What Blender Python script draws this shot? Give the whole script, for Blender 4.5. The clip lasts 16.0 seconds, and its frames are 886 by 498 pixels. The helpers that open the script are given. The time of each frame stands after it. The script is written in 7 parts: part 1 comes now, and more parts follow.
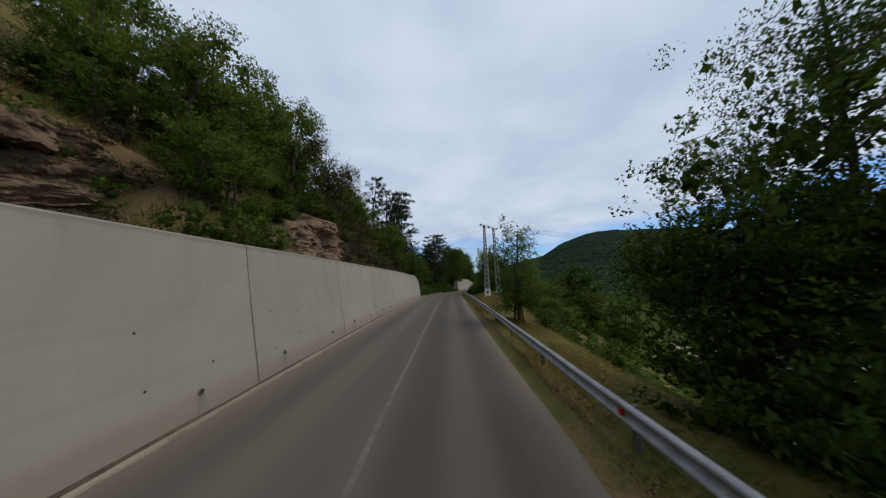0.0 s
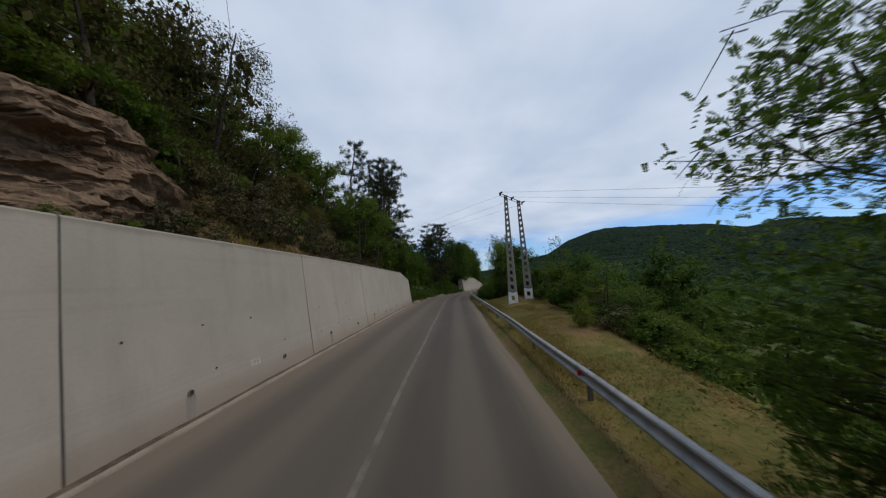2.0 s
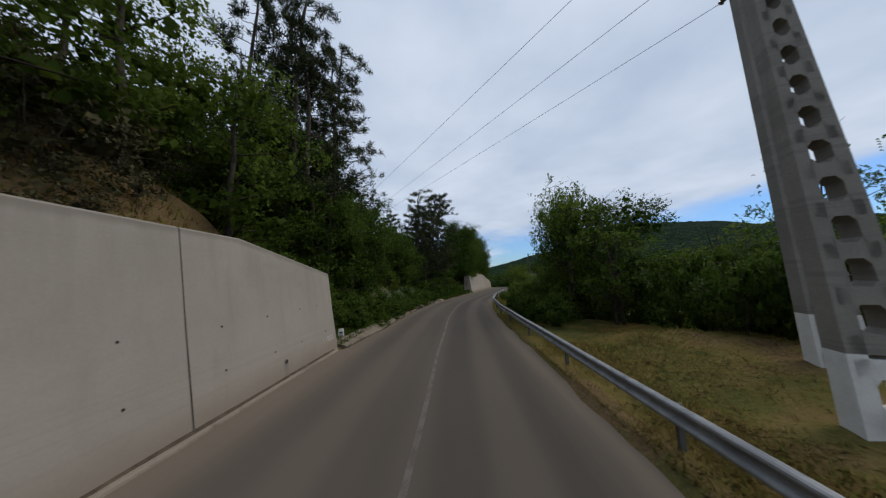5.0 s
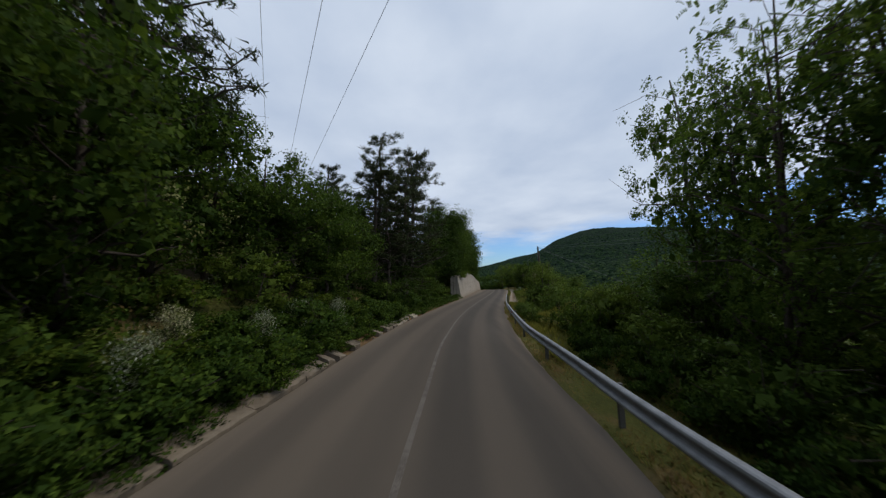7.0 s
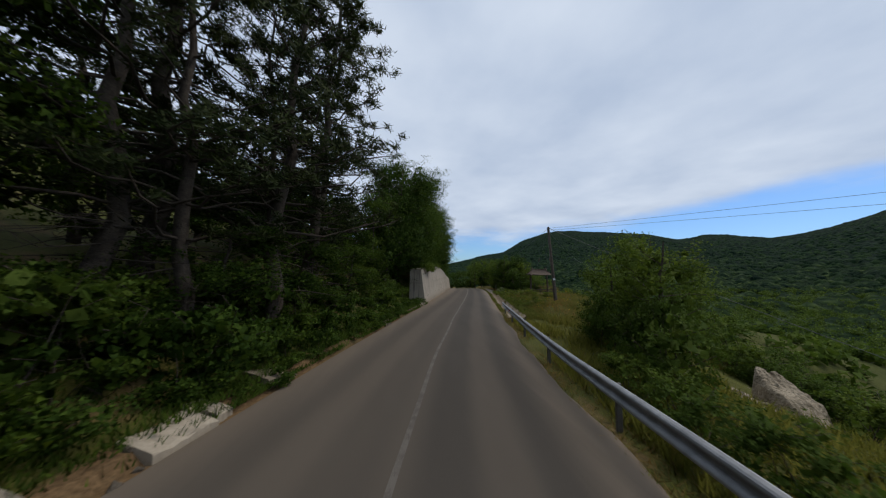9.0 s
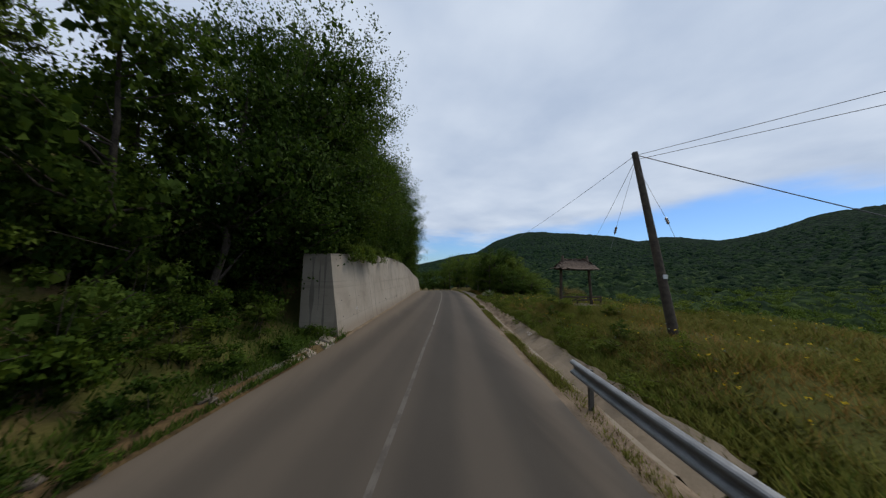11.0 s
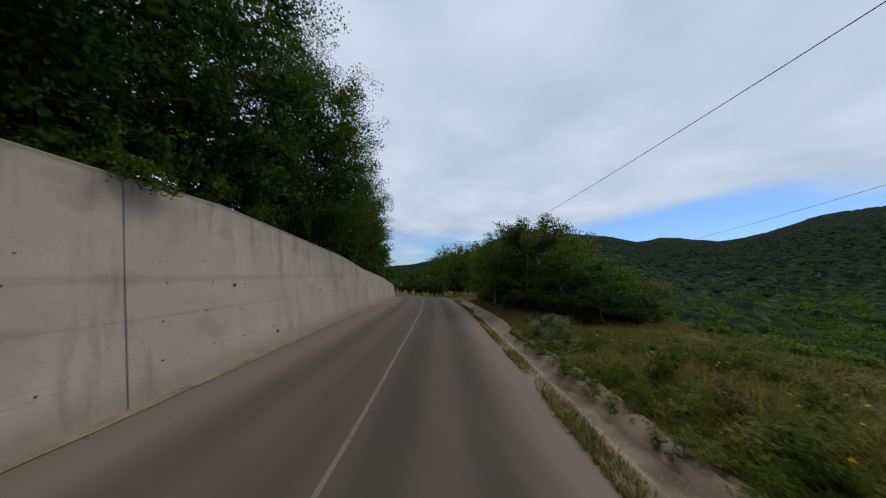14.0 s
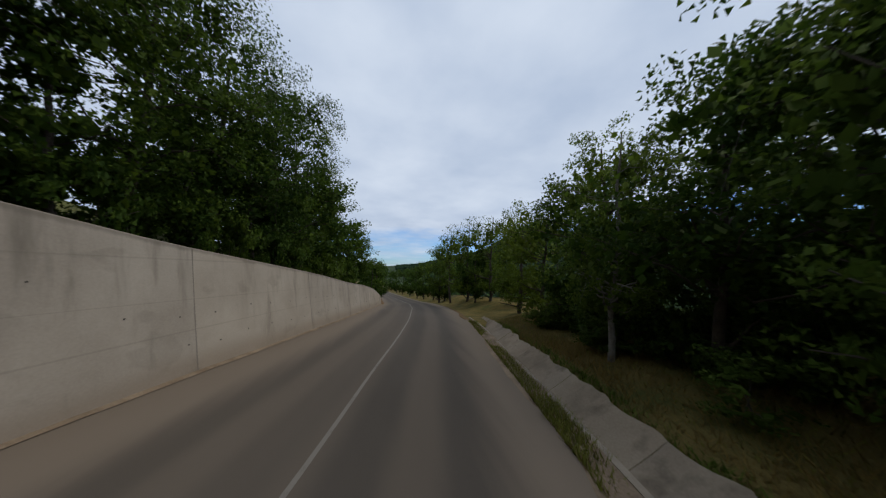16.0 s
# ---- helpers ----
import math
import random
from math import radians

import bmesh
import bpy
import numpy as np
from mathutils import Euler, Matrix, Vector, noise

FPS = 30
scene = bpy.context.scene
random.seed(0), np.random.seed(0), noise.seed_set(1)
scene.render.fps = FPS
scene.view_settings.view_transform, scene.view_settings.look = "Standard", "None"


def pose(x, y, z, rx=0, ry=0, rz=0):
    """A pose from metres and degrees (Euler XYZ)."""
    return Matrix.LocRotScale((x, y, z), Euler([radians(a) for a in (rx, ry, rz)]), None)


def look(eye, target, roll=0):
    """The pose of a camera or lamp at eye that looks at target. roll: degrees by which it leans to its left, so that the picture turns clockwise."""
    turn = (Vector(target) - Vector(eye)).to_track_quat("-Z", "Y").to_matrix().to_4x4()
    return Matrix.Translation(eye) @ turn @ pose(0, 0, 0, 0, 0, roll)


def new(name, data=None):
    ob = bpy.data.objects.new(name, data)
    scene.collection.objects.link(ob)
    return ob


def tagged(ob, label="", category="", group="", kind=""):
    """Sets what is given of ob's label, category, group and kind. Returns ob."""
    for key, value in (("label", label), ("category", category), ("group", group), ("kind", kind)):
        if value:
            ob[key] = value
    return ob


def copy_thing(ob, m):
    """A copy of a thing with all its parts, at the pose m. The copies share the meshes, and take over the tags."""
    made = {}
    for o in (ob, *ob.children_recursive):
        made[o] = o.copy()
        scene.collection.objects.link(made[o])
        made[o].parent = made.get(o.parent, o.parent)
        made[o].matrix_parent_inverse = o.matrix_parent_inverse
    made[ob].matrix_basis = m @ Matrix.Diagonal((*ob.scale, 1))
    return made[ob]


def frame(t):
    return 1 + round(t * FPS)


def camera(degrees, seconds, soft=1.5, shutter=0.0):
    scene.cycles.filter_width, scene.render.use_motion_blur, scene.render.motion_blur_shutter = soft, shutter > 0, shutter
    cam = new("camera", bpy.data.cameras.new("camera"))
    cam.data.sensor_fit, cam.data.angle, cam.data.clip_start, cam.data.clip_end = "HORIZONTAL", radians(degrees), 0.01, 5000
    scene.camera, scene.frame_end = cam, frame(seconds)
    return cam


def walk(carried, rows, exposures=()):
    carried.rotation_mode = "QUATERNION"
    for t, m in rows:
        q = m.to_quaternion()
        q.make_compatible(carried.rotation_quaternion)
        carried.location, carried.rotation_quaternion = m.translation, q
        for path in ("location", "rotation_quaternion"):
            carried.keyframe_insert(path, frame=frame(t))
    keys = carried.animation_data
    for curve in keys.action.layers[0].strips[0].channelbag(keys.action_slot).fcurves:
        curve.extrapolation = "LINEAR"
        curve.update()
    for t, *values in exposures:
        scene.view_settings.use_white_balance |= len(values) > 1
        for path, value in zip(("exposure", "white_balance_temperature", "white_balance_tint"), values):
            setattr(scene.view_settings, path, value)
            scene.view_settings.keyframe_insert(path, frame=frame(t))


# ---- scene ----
cam = camera(118.0, 16.0, 1.2, 0.12)
PATH = [
    (0, (0.000, 0.000, 2.550), (1.50, 6.77, -1.91)),
    (0.5, (0.000, 3.695, 2.569), (1.50, 6.75, -2.06)),
    (1, (-0.001, 7.312, 2.583), (1.70, 6.71, -2.24)),
    (1.5, (-0.018, 10.836, 2.587), (2.00, 6.64, -2.43)),
    (2, (-0.099, 14.296, 2.581), (2.28, 6.55, -2.18)),
    (2.5, (-0.208, 17.915, 2.578), (2.55, 6.65, -2.60)),
    (3, (-0.326, 21.545, 2.571), (2.78, 6.58, -2.56)),
    (3.5, (-0.462, 25.176, 2.558), (2.94, 6.49, -2.46)),
    (4, (-0.561, 28.742, 2.537), (3.11, 6.14, -2.16)),
    (4.5, (-0.659, 32.287, 2.504), (3.03, 5.94, -1.91)),
    (5, (-0.743, 35.858, 2.464), (2.65, 5.89, -1.72)),
    (5.5, (-0.796, 39.502, 2.423), (2.02, 5.96, -1.58)),
    (6, (-0.804, 43.237, 2.386), (1.24, 6.13, -1.51)),
    (6.5, (-0.769, 47.064, 2.349), (0.54, 6.12, -1.23)),
    (7, (-0.669, 51.029, 2.308), (-0.60, 5.96, -1.04)),
    (7.5, (-0.480, 55.082, 2.258), (-1.86, 5.83, -0.94)),
    (8, (-0.196, 59.109, 2.196), (-3.48, 5.63, -0.25)),
    (8.5, (0.210, 63.087, 2.117), (-5.40, 5.34, 0.27)),
    (9, (0.742, 66.934, 2.013), (-7.34, 5.10, 1.05)),
    (9.5, (1.434, 70.830, 1.902), (-9.48, 4.90, 1.00)),
    (10, (2.266, 74.745, 1.786), (-11.25, 4.89, 0.97)),
    (10.5, (3.202, 78.656, 1.674), (-12.42, 5.03, 0.97)),
    (11, (4.195, 82.539, 1.575), (-13.00, 5.26, 1.00)),
    (11.5, (5.209, 86.375, 1.493), (-13.34, 5.53, 1.02)),
    (12, (6.219, 90.161, 1.425), (-13.56, 5.72, 1.11)),
    (12.5, (7.365, 94.202, 1.356), (-13.75, 5.52, 1.16)),
    (13, (8.529, 98.323, 1.289), (-13.87, 5.52, 1.16)),
    (13.5, (9.791, 102.614, 1.217), (-14.03, 5.38, 1.25)),
    (14, (11.042, 106.829, 1.137), (-14.02, 5.37, 1.25)),
    (14.5, (12.240, 111.014, 1.052), (-13.85, 5.32, 1.27)),
    (15, (13.395, 115.248, 0.964), (-13.36, 5.20, 1.45)),
    (15.5, (14.505, 119.494, 0.890), (-12.79, 5.23, 1.20)),
    (16, (15.554, 123.758, 0.803), (-12.15, 5.10, 1.20)),
]


def heading(yaw, pitch):
    a, b = radians(yaw), radians(pitch)
    return Vector((-math.sin(a) * math.cos(b), math.cos(a) * math.cos(b), math.sin(b)))


walk(cam, [(t, look(eye, Vector(eye) + 2 * heading(y, p), r)) for t, eye, (y, p, r) in PATH],
     exposures=[(0, 0.0)])

# ---- light ----
SUN_ELEV, SUN_AZ = 57, 75  # degrees; azimuth clockwise from +y
world = bpy.data.worlds.new("sky")
scene.world = world
world.use_nodes = True


def link(nt, a, b):
    nt.links.new(a, b)


def build_sky(nt):
    nt.nodes.clear()
    out = nt.nodes.new("ShaderNodeOutputWorld")
    bg = nt.nodes.new("ShaderNodeBackground")
    sky = nt.nodes.new("ShaderNodeTexSky")
    sky.sky_type, sky.sun_disc = "NISHITA", False
    sky.sun_elevation, sky.sun_rotation = radians(SUN_ELEV), radians(SUN_AZ)
    sky.air_density, sky.dust_density = 1.0, 0.6
    dim = nt.nodes.new("ShaderNodeMix")
    dim.data_type, dim.blend_type, dim.inputs["Factor"].default_value = "RGBA", "MULTIPLY", 1.0
    dim.inputs["B"].default_value = (0.062, 0.088, 0.125, 1)
    co = nt.nodes.new("ShaderNodeTexCoord")
    sep = nt.nodes.new("ShaderNodeSeparateXYZ")
    link(nt, co.outputs["Generated"], sep.inputs[0])
    # cloud sheet: the direction laid onto a plane overhead
    zz = nt.nodes.new("ShaderNodeMath")
    zz.operation = "MAXIMUM"
    link(nt, sep.outputs[2], zz.inputs[0])
    zz.inputs[1].default_value = 0.0
    za = nt.nodes.new("ShaderNodeMath")
    za.operation = "ADD"
    link(nt, zz.outputs[0], za.inputs[0])
    za.inputs[1].default_value = 0.12
    div = nt.nodes.new("ShaderNodeVectorMath")
    div.operation = "DIVIDE"
    link(nt, co.outputs["Generated"], div.inputs[0])
    cmb = nt.nodes.new("ShaderNodeCombineXYZ")
    for k in range(3):
        link(nt, za.outputs[0], cmb.inputs[k])
    link(nt, cmb.outputs[0], div.inputs[1])
    n1 = nt.nodes.new("ShaderNodeTexNoise")
    n1.inputs["Scale"].default_value, n1.inputs["Detail"].default_value = 0.55, 6
    n1.inputs["Roughness"].default_value = 0.55
    link(nt, div.outputs[0], n1.inputs["Vector"])
    n2 = nt.nodes.new("ShaderNodeTexNoise")
    n2.inputs["Scale"].default_value, n2.inputs["Detail"].default_value = 1.7, 7
    link(nt, div.outputs[0], n2.inputs["Vector"])
    # thinner cover low over the valley side (+x) and at the horizon
    low = nt.nodes.new("ShaderNodeMapRange")
    low.inputs[1].default_value, low.inputs[2].default_value = 0.09, 0.27
    low.inputs[3].default_value, low.inputs[4].default_value = -0.22, 0.36
    link(nt, sep.outputs[2], low.inputs[0])
    side = nt.nodes.new("ShaderNodeMapRange")
    side.inputs[1].default_value, side.inputs[2].default_value = 0.1, 0.95
    side.inputs[3].default_value, side.inputs[4].default_value = 0.16, -0.16
    link(nt, sep.outputs[0], side.inputs[0])
    add = nt.nodes.new("ShaderNodeMath")
    add.operation = "ADD"
    link(nt, low.outputs[0], add.inputs[0])
    link(nt, side.outputs[0], add.inputs[1])
    add2 = nt.nodes.new("ShaderNodeMath")
    add2.operation = "ADD"
    link(nt, add.outputs[0], add2.inputs[0])
    link(nt, n1.outputs["Fac"], add2.inputs[1])
    mask = nt.nodes.new("ShaderNodeMapRange")
    mask.interpolation_type = "SMOOTHSTEP"
    mask.inputs[1].default_value, mask.inputs[2].default_value = 0.36, 0.62
    link(nt, add2.outputs[0], mask.inputs[0])
    ramp = nt.nodes.new("ShaderNodeValToRGB")
    ramp.color_ramp.elements[0].position, ramp.color_ramp.elements[1].position = 0.30, 0.72
    ramp.color_ramp.elements[0].color = CLOUD_DARK
    ramp.color_ramp.elements[1].color = CLOUD_LIGHT
    link(nt, n2.outputs["Fac"], ramp.inputs[0])
    mix = nt.nodes.new("ShaderNodeMix")
    mix.data_type = "RGBA"
    link(nt, mask.outputs[0], mix.inputs["Factor"])
    link(nt, sky.outputs[0], dim.inputs["A"])
    link(nt, dim.outputs["Result"], mix.inputs["A"])
    link(nt, ramp.outputs[0], mix.inputs["B"])
    link(nt, mix.outputs["Result"], bg.inputs[0])
    bg.inputs[1].default_value = 1.0
    link(nt, bg.outputs[0], out.inputs[0])


CLOUD_DARK, CLOUD_LIGHT = (0.455, 0.545, 0.70, 1), (0.64, 0.72, 0.845, 1)
build_sky(world.node_tree)
sun = new("sun", bpy.data.lights.new("sun", "SUN"))
sun.data.energy, sun.data.angle, sun.data.color = 1.6, radians(30), (1.0, 0.90, 0.76)
sun.matrix_world = look((0, 0, 0), (-math.sin(radians(SUN_AZ)) * math.cos(radians(SUN_ELEV)),
                                    -math.cos(radians(SUN_AZ)) * math.cos(radians(SUN_ELEV)), -math.sin(radians(SUN_ELEV))))


# ---- materials ----
def mat(name, rough=0.9, metal=0.0, spec=0.3):
    m = bpy.data.materials.new(name)
    m.use_nodes = True
    b = m.node_tree.nodes["Principled BSDF"]
    b.inputs["Roughness"].default_value, b.inputs["Metallic"].default_value = rough, metal
    b.inputs["Specular IOR Level"].default_value = spec
    return m, m.node_tree, b


def tex(nt, scale, detail=5, rough=0.55, coord="Object", stretch=(1, 1, 1)):
    co = nt.nodes.new("ShaderNodeTexCoord")
    mp = nt.nodes.new("ShaderNodeMapping")
    mp.inputs["Scale"].default_value = stretch
    n = nt.nodes.new("ShaderNodeTexNoise")
    n.inputs["Scale"].default_value, n.inputs["Detail"].default_value, n.inputs["Roughness"].default_value = scale, detail, rough
    link(nt, co.outputs[coord], mp.inputs[0])
    link(nt, mp.outputs[0], n.inputs["Vector"])
    return n.outputs["Fac"]


def ramp(nt, fac, *stops):
    r = nt.nodes.new("ShaderNodeValToRGB")
    e = r.color_ramp.elements
    while len(e) < len(stops):
        e.new(0.5)
    for k, (p, c) in enumerate(stops):
        e[k].position, e[k].color = p, (*c, 1)
    link(nt, fac, r.inputs[0])
    return r.outputs[0]


def mixc(nt, fac, a, b, mode="MIX"):
    m = nt.nodes.new("ShaderNodeMix")
    m.data_type, m.blend_type = "RGBA", mode
    for key, v in (("Factor", fac), ("A", a), ("B", b)):
        if isinstance(v, (int, float)):
            m.inputs[key].default_value = v
        elif isinstance(v, tuple):
            m.inputs[key].default_value = (*v, 1)
        else:
            link(nt, v, m.inputs[key])
    return m.outputs["Result"]


def maths(nt, op, a, b=0.0, clamp=False):
    m = nt.nodes.new("ShaderNodeMath")
    m.operation, m.use_clamp = op, clamp
    for k, v in enumerate((a, b)):
        if isinstance(v, (int, float)):
            m.inputs[k].default_value = v
        else:
            link(nt, v, m.inputs[k])
    return m.outputs[0]


def span(nt, v, a, b, c=0.0, d=1.0):
    m = nt.nodes.new("ShaderNodeMapRange")
    m.interpolation_type = "SMOOTHSTEP"
    for k, x in enumerate((a, b, c, d)):
        m.inputs[k + 1].default_value = x
    link(nt, v, m.inputs[0])
    return m.outputs[0]


def bump(nt, b, height, strength=0.4, dist=0.02):
    n = nt.nodes.new("ShaderNodeBump")
    n.inputs["Strength"].default_value, n.inputs["Distance"].default_value = strength, dist
    link(nt, height, n.inputs["Height"])
    link(nt, n.outputs[0], b.inputs["Normal"])


def plain(name, c1, c2, scale=3.0, rough=0.85, metal=0.0, fine=40.0, relief=0.3, dist=0.01, spec=0.3):
    m, nt, b = mat(name, rough, metal, spec)
    big, small = tex(nt, scale), tex(nt, fine, 3)
    col = ramp(nt, maths(nt, "ADD", maths(nt, "MULTIPLY", big, 0.65), maths(nt, "MULTIPLY", small, 0.35)), (0.35, c1), (0.65, c2))
    link(nt, col, b.inputs["Base Color"])
    bump(nt, b, small, relief, dist)
    return m


def leafy(name, c1, c2, c3, glow=0.3):
    m, nt, b = mat(name, 0.7, 0, 0.10)
    geo, inf = nt.nodes.new("ShaderNodeNewGeometry"), nt.nodes.new("ShaderNodeObjectInfo")
    a = ramp(nt, geo.outputs["Random Per Island"], (0.0, c1), (0.55, c2), (1.0, c3))
    tint = ramp(nt, inf.outputs["Random"], (0.0, (0.75, 0.8, 0.75)), (0.5, (1, 1, 1)), (1.0, (1.2, 1.1, 0.85)))
    col = mixc(nt, 1.0, a, tint, "MULTIPLY")
    link(nt, col, b.inputs["Base Color"])
    tr = nt.nodes.new("ShaderNodeBsdfTranslucent")
    link(nt, col, tr.inputs[0])
    mx = nt.nodes.new("ShaderNodeMixShader")
    mx.inputs[0].default_value = glow
    link(nt, b.outputs[0], mx.inputs[1])
    link(nt, tr.outputs[0], mx.inputs[2])
    link(nt, mx.outputs[0], nt.nodes["Material Output"].inputs[0])
    return m


def asphalt():
    m, nt, b = mat("asphalt", 0.9, 0, 0.18)
    uv = nt.nodes.new("ShaderNodeUVMap")
    sep = nt.nodes.new("ShaderNodeSeparateXYZ")
    link(nt, uv.outputs[0], sep.inputs[0])
    d = sep.outputs[0]  # metres to the right of the centre line
    grain, patch = tex(nt, 90, 3), tex(nt, 0.35, 4, 0.6, stretch=(1, 0.25, 1))
    streak = tex(nt, 1.6, 4, 0.6, stretch=(1, 0.04, 1))
    base = ramp(nt, maths(nt, "ADD", maths(nt, "MULTIPLY", patch, 0.6), maths(nt, "MULTIPLY", grain, 0.4)),
                (0.3, (0.045, 0.039, 0.033)), (0.7, (0.075, 0.065, 0.054)))
    dust = (0.148, 0.120, 0.093)
    # dust lies where no wheels run: the edges and between the tracks
    edge = span(nt, maths(nt, "ADD", maths(nt, "ABSOLUTE", d), maths(nt, "MULTIPLY", streak, 0.9)), 2.7, 3.9)
    mid = maths(nt, "ABSOLUTE", maths(nt, "SUBTRACT", maths(nt, "ABSOLUTE", d), 1.5))
    ridge = span(nt, maths(nt, "SUBTRACT", mid, maths(nt, "MULTIPLY", streak, 0.3)), 0.45, 0.0, 0.0, 0.28)
    near = span(nt, maths(nt, "ABSOLUTE", d), 0.5, 0.0, 0.0, 0.25)
    left = span(nt, d, 0.3, -0.8, 0.0, 0.22)
    col = mixc(nt, edge, base, dust)
    col = mixc(nt, ridge, col, dust)
    col = mixc(nt, near, col, dust)
    col = mixc(nt, left, col, dust)
    link(nt, col, b.inputs["Base Color"])
    bump(nt, b, grain, 0.25, 0.004)
    return m


def worn_paint(name, cover, light=(0.5, 0.49, 0.46)):
    m, nt, b = mat(name, 0.8)
    n = maths(nt, "ADD", maths(nt, "MULTIPLY", tex(nt, 2.2, 5, 0.7), 0.6), maths(nt, "MULTIPLY", tex(nt, 60, 3), 0.4))
    col = mixc(nt, span(nt, n, 0.30 + 0.35 * cover, 0.42 + 0.35 * cover), light, (0.074, 0.064, 0.054))
    link(nt, col, b.inputs["Base Color"])
    return m


def concrete(name, c1, c2, stain, amount, wall=False):
    """Cast concrete; on a wall, water has run down from its top and soil splashed up from its foot."""
    m, nt, b = mat(name, 0.88)
    big, small = tex(nt, 0.5, 6, 0.6), tex(nt, 25, 4)
    runs = tex(nt, 1.5, 5, 0.65, stretch=(1, 1, 0.06))
    lift = tex(nt, 0.9, 4, 0.5, stretch=(0.006, 0.006, 1))
    blot = tex(nt, 0.9, 3, 0.45, stretch=(0.7, 0.7, 1.3))
    col = ramp(nt, maths(nt, "ADD", maths(nt, "MULTIPLY", big, 0.7), maths(nt, "MULTIPLY", small, 0.3)), (0.35, c1), (0.65, c2))
    col = mixc(nt, maths(nt, "MULTIPLY", span(nt, runs, 0.52, 0.74), amount), col, stain)
    col = mixc(nt, maths(nt, "MULTIPLY", span(nt, blot, 0.60, 0.66), amount * 0.35), col, stain)
    # thin level lines where one pour met the next
    seam = maths(nt, "ABSOLUTE", maths(nt, "SUBTRACT", lift, 0.5))
    col = mixc(nt, maths(nt, "MULTIPLY", span(nt, seam, 0.012, 0.0), amount * (0.4 if wall else 0.9)), col, stain)
    if wall:
        uv = nt.nodes.new("ShaderNodeUVMap")
        uv.uv_map = "UVMap"
        sep = nt.nodes.new("ShaderNodeSeparateXYZ")
        link(nt, uv.outputs[0], sep.inputs[0])
        mp = nt.nodes.new("ShaderNodeMapping")
        mp.inputs["Scale"].default_value = (1, 0.10, 1)
        link(nt, uv.outputs[0], mp.inputs[0])
        drip = nt.nodes.new("ShaderNodeTexNoise")
        drip.inputs["Scale"].default_value, drip.inputs["Detail"].default_value, drip.inputs["Roughness"].default_value = 1.7, 6, 0.62
        link(nt, mp.outputs[0], drip.inputs["Vector"])
        # 1 at the top edge, 0 some way down; the length of each run differs
        depth = span(nt, maths(nt, "ADD", sep.outputs[1], maths(nt, "MULTIPLY", big, -1.6)), -0.9, 1.6, 1.0, 0.0)
        wet = maths(nt, "MULTIPLY", span(nt, drip.outputs["Fac"], 0.50, 0.72), depth)
        col = mixc(nt, maths(nt, "MULTIPLY", wet, min(1.0, amount * 0.9 + 0.10)), col, stain)
        # a thin dark rim of lichen under the top edge
        rim = span(nt, maths(nt, "ADD", sep.outputs[1], maths(nt, "MULTIPLY", runs, -0.22)), -0.06, 0.05, 1.0, 0.0)
        col = mixc(nt, maths(nt, "MULTIPLY", rim, 0.55), col, stain)
        low = nt.nodes.new("ShaderNodeUVMap")
        low.uv_map = "FootMap"
        sep2 = nt.nodes.new("ShaderNodeSeparateXYZ")
        link(nt, low.outputs[0], sep2.inputs[0])
        mud = span(nt, maths(nt, "ADD", sep2.outputs[1], maths(nt, "MULTIPLY", big, -0.8)), -0.30, 0.32, 1.0, 0.0)
        col = mixc(nt, maths(nt, "MULTIPLY", mud, 0.5), col, (0.17, 0.125, 0.085))
    inf = nt.nodes.new("ShaderNodeObjectInfo")
    col = mixc(nt, 1.0, col, ramp(nt, inf.outputs["Random"], (0, (0.92, 0.92, 0.92)), (1, (1.0, 0.99, 0.97))), "MULTIPLY")
    link(nt, col, b.inputs["Base Color"])
    bump(nt, b, small, 0.2, 0.006)
    return m


def rocky():
    m, nt, b = mat("sandstone", 0.92)
    strata = tex(nt, 1.1, 6, 0.65, stretch=(0.25, 0.25, 3.2))
    fine = tex(nt, 9, 6, 0.7)
    f = maths(nt, "ADD", maths(nt, "MULTIPLY", strata, 0.42), maths(nt, "MULTIPLY", fine, 0.58))
    col = ramp(nt, f, (0.3, (0.095, 0.060, 0.036)), (0.5, (0.188, 0.124, 0.078)), (0.72, (0.30, 0.208, 0.136)))
    link(nt, col, b.inputs["Base Color"])
    bump(nt, b, f, 0.9, 0.15)
    return m


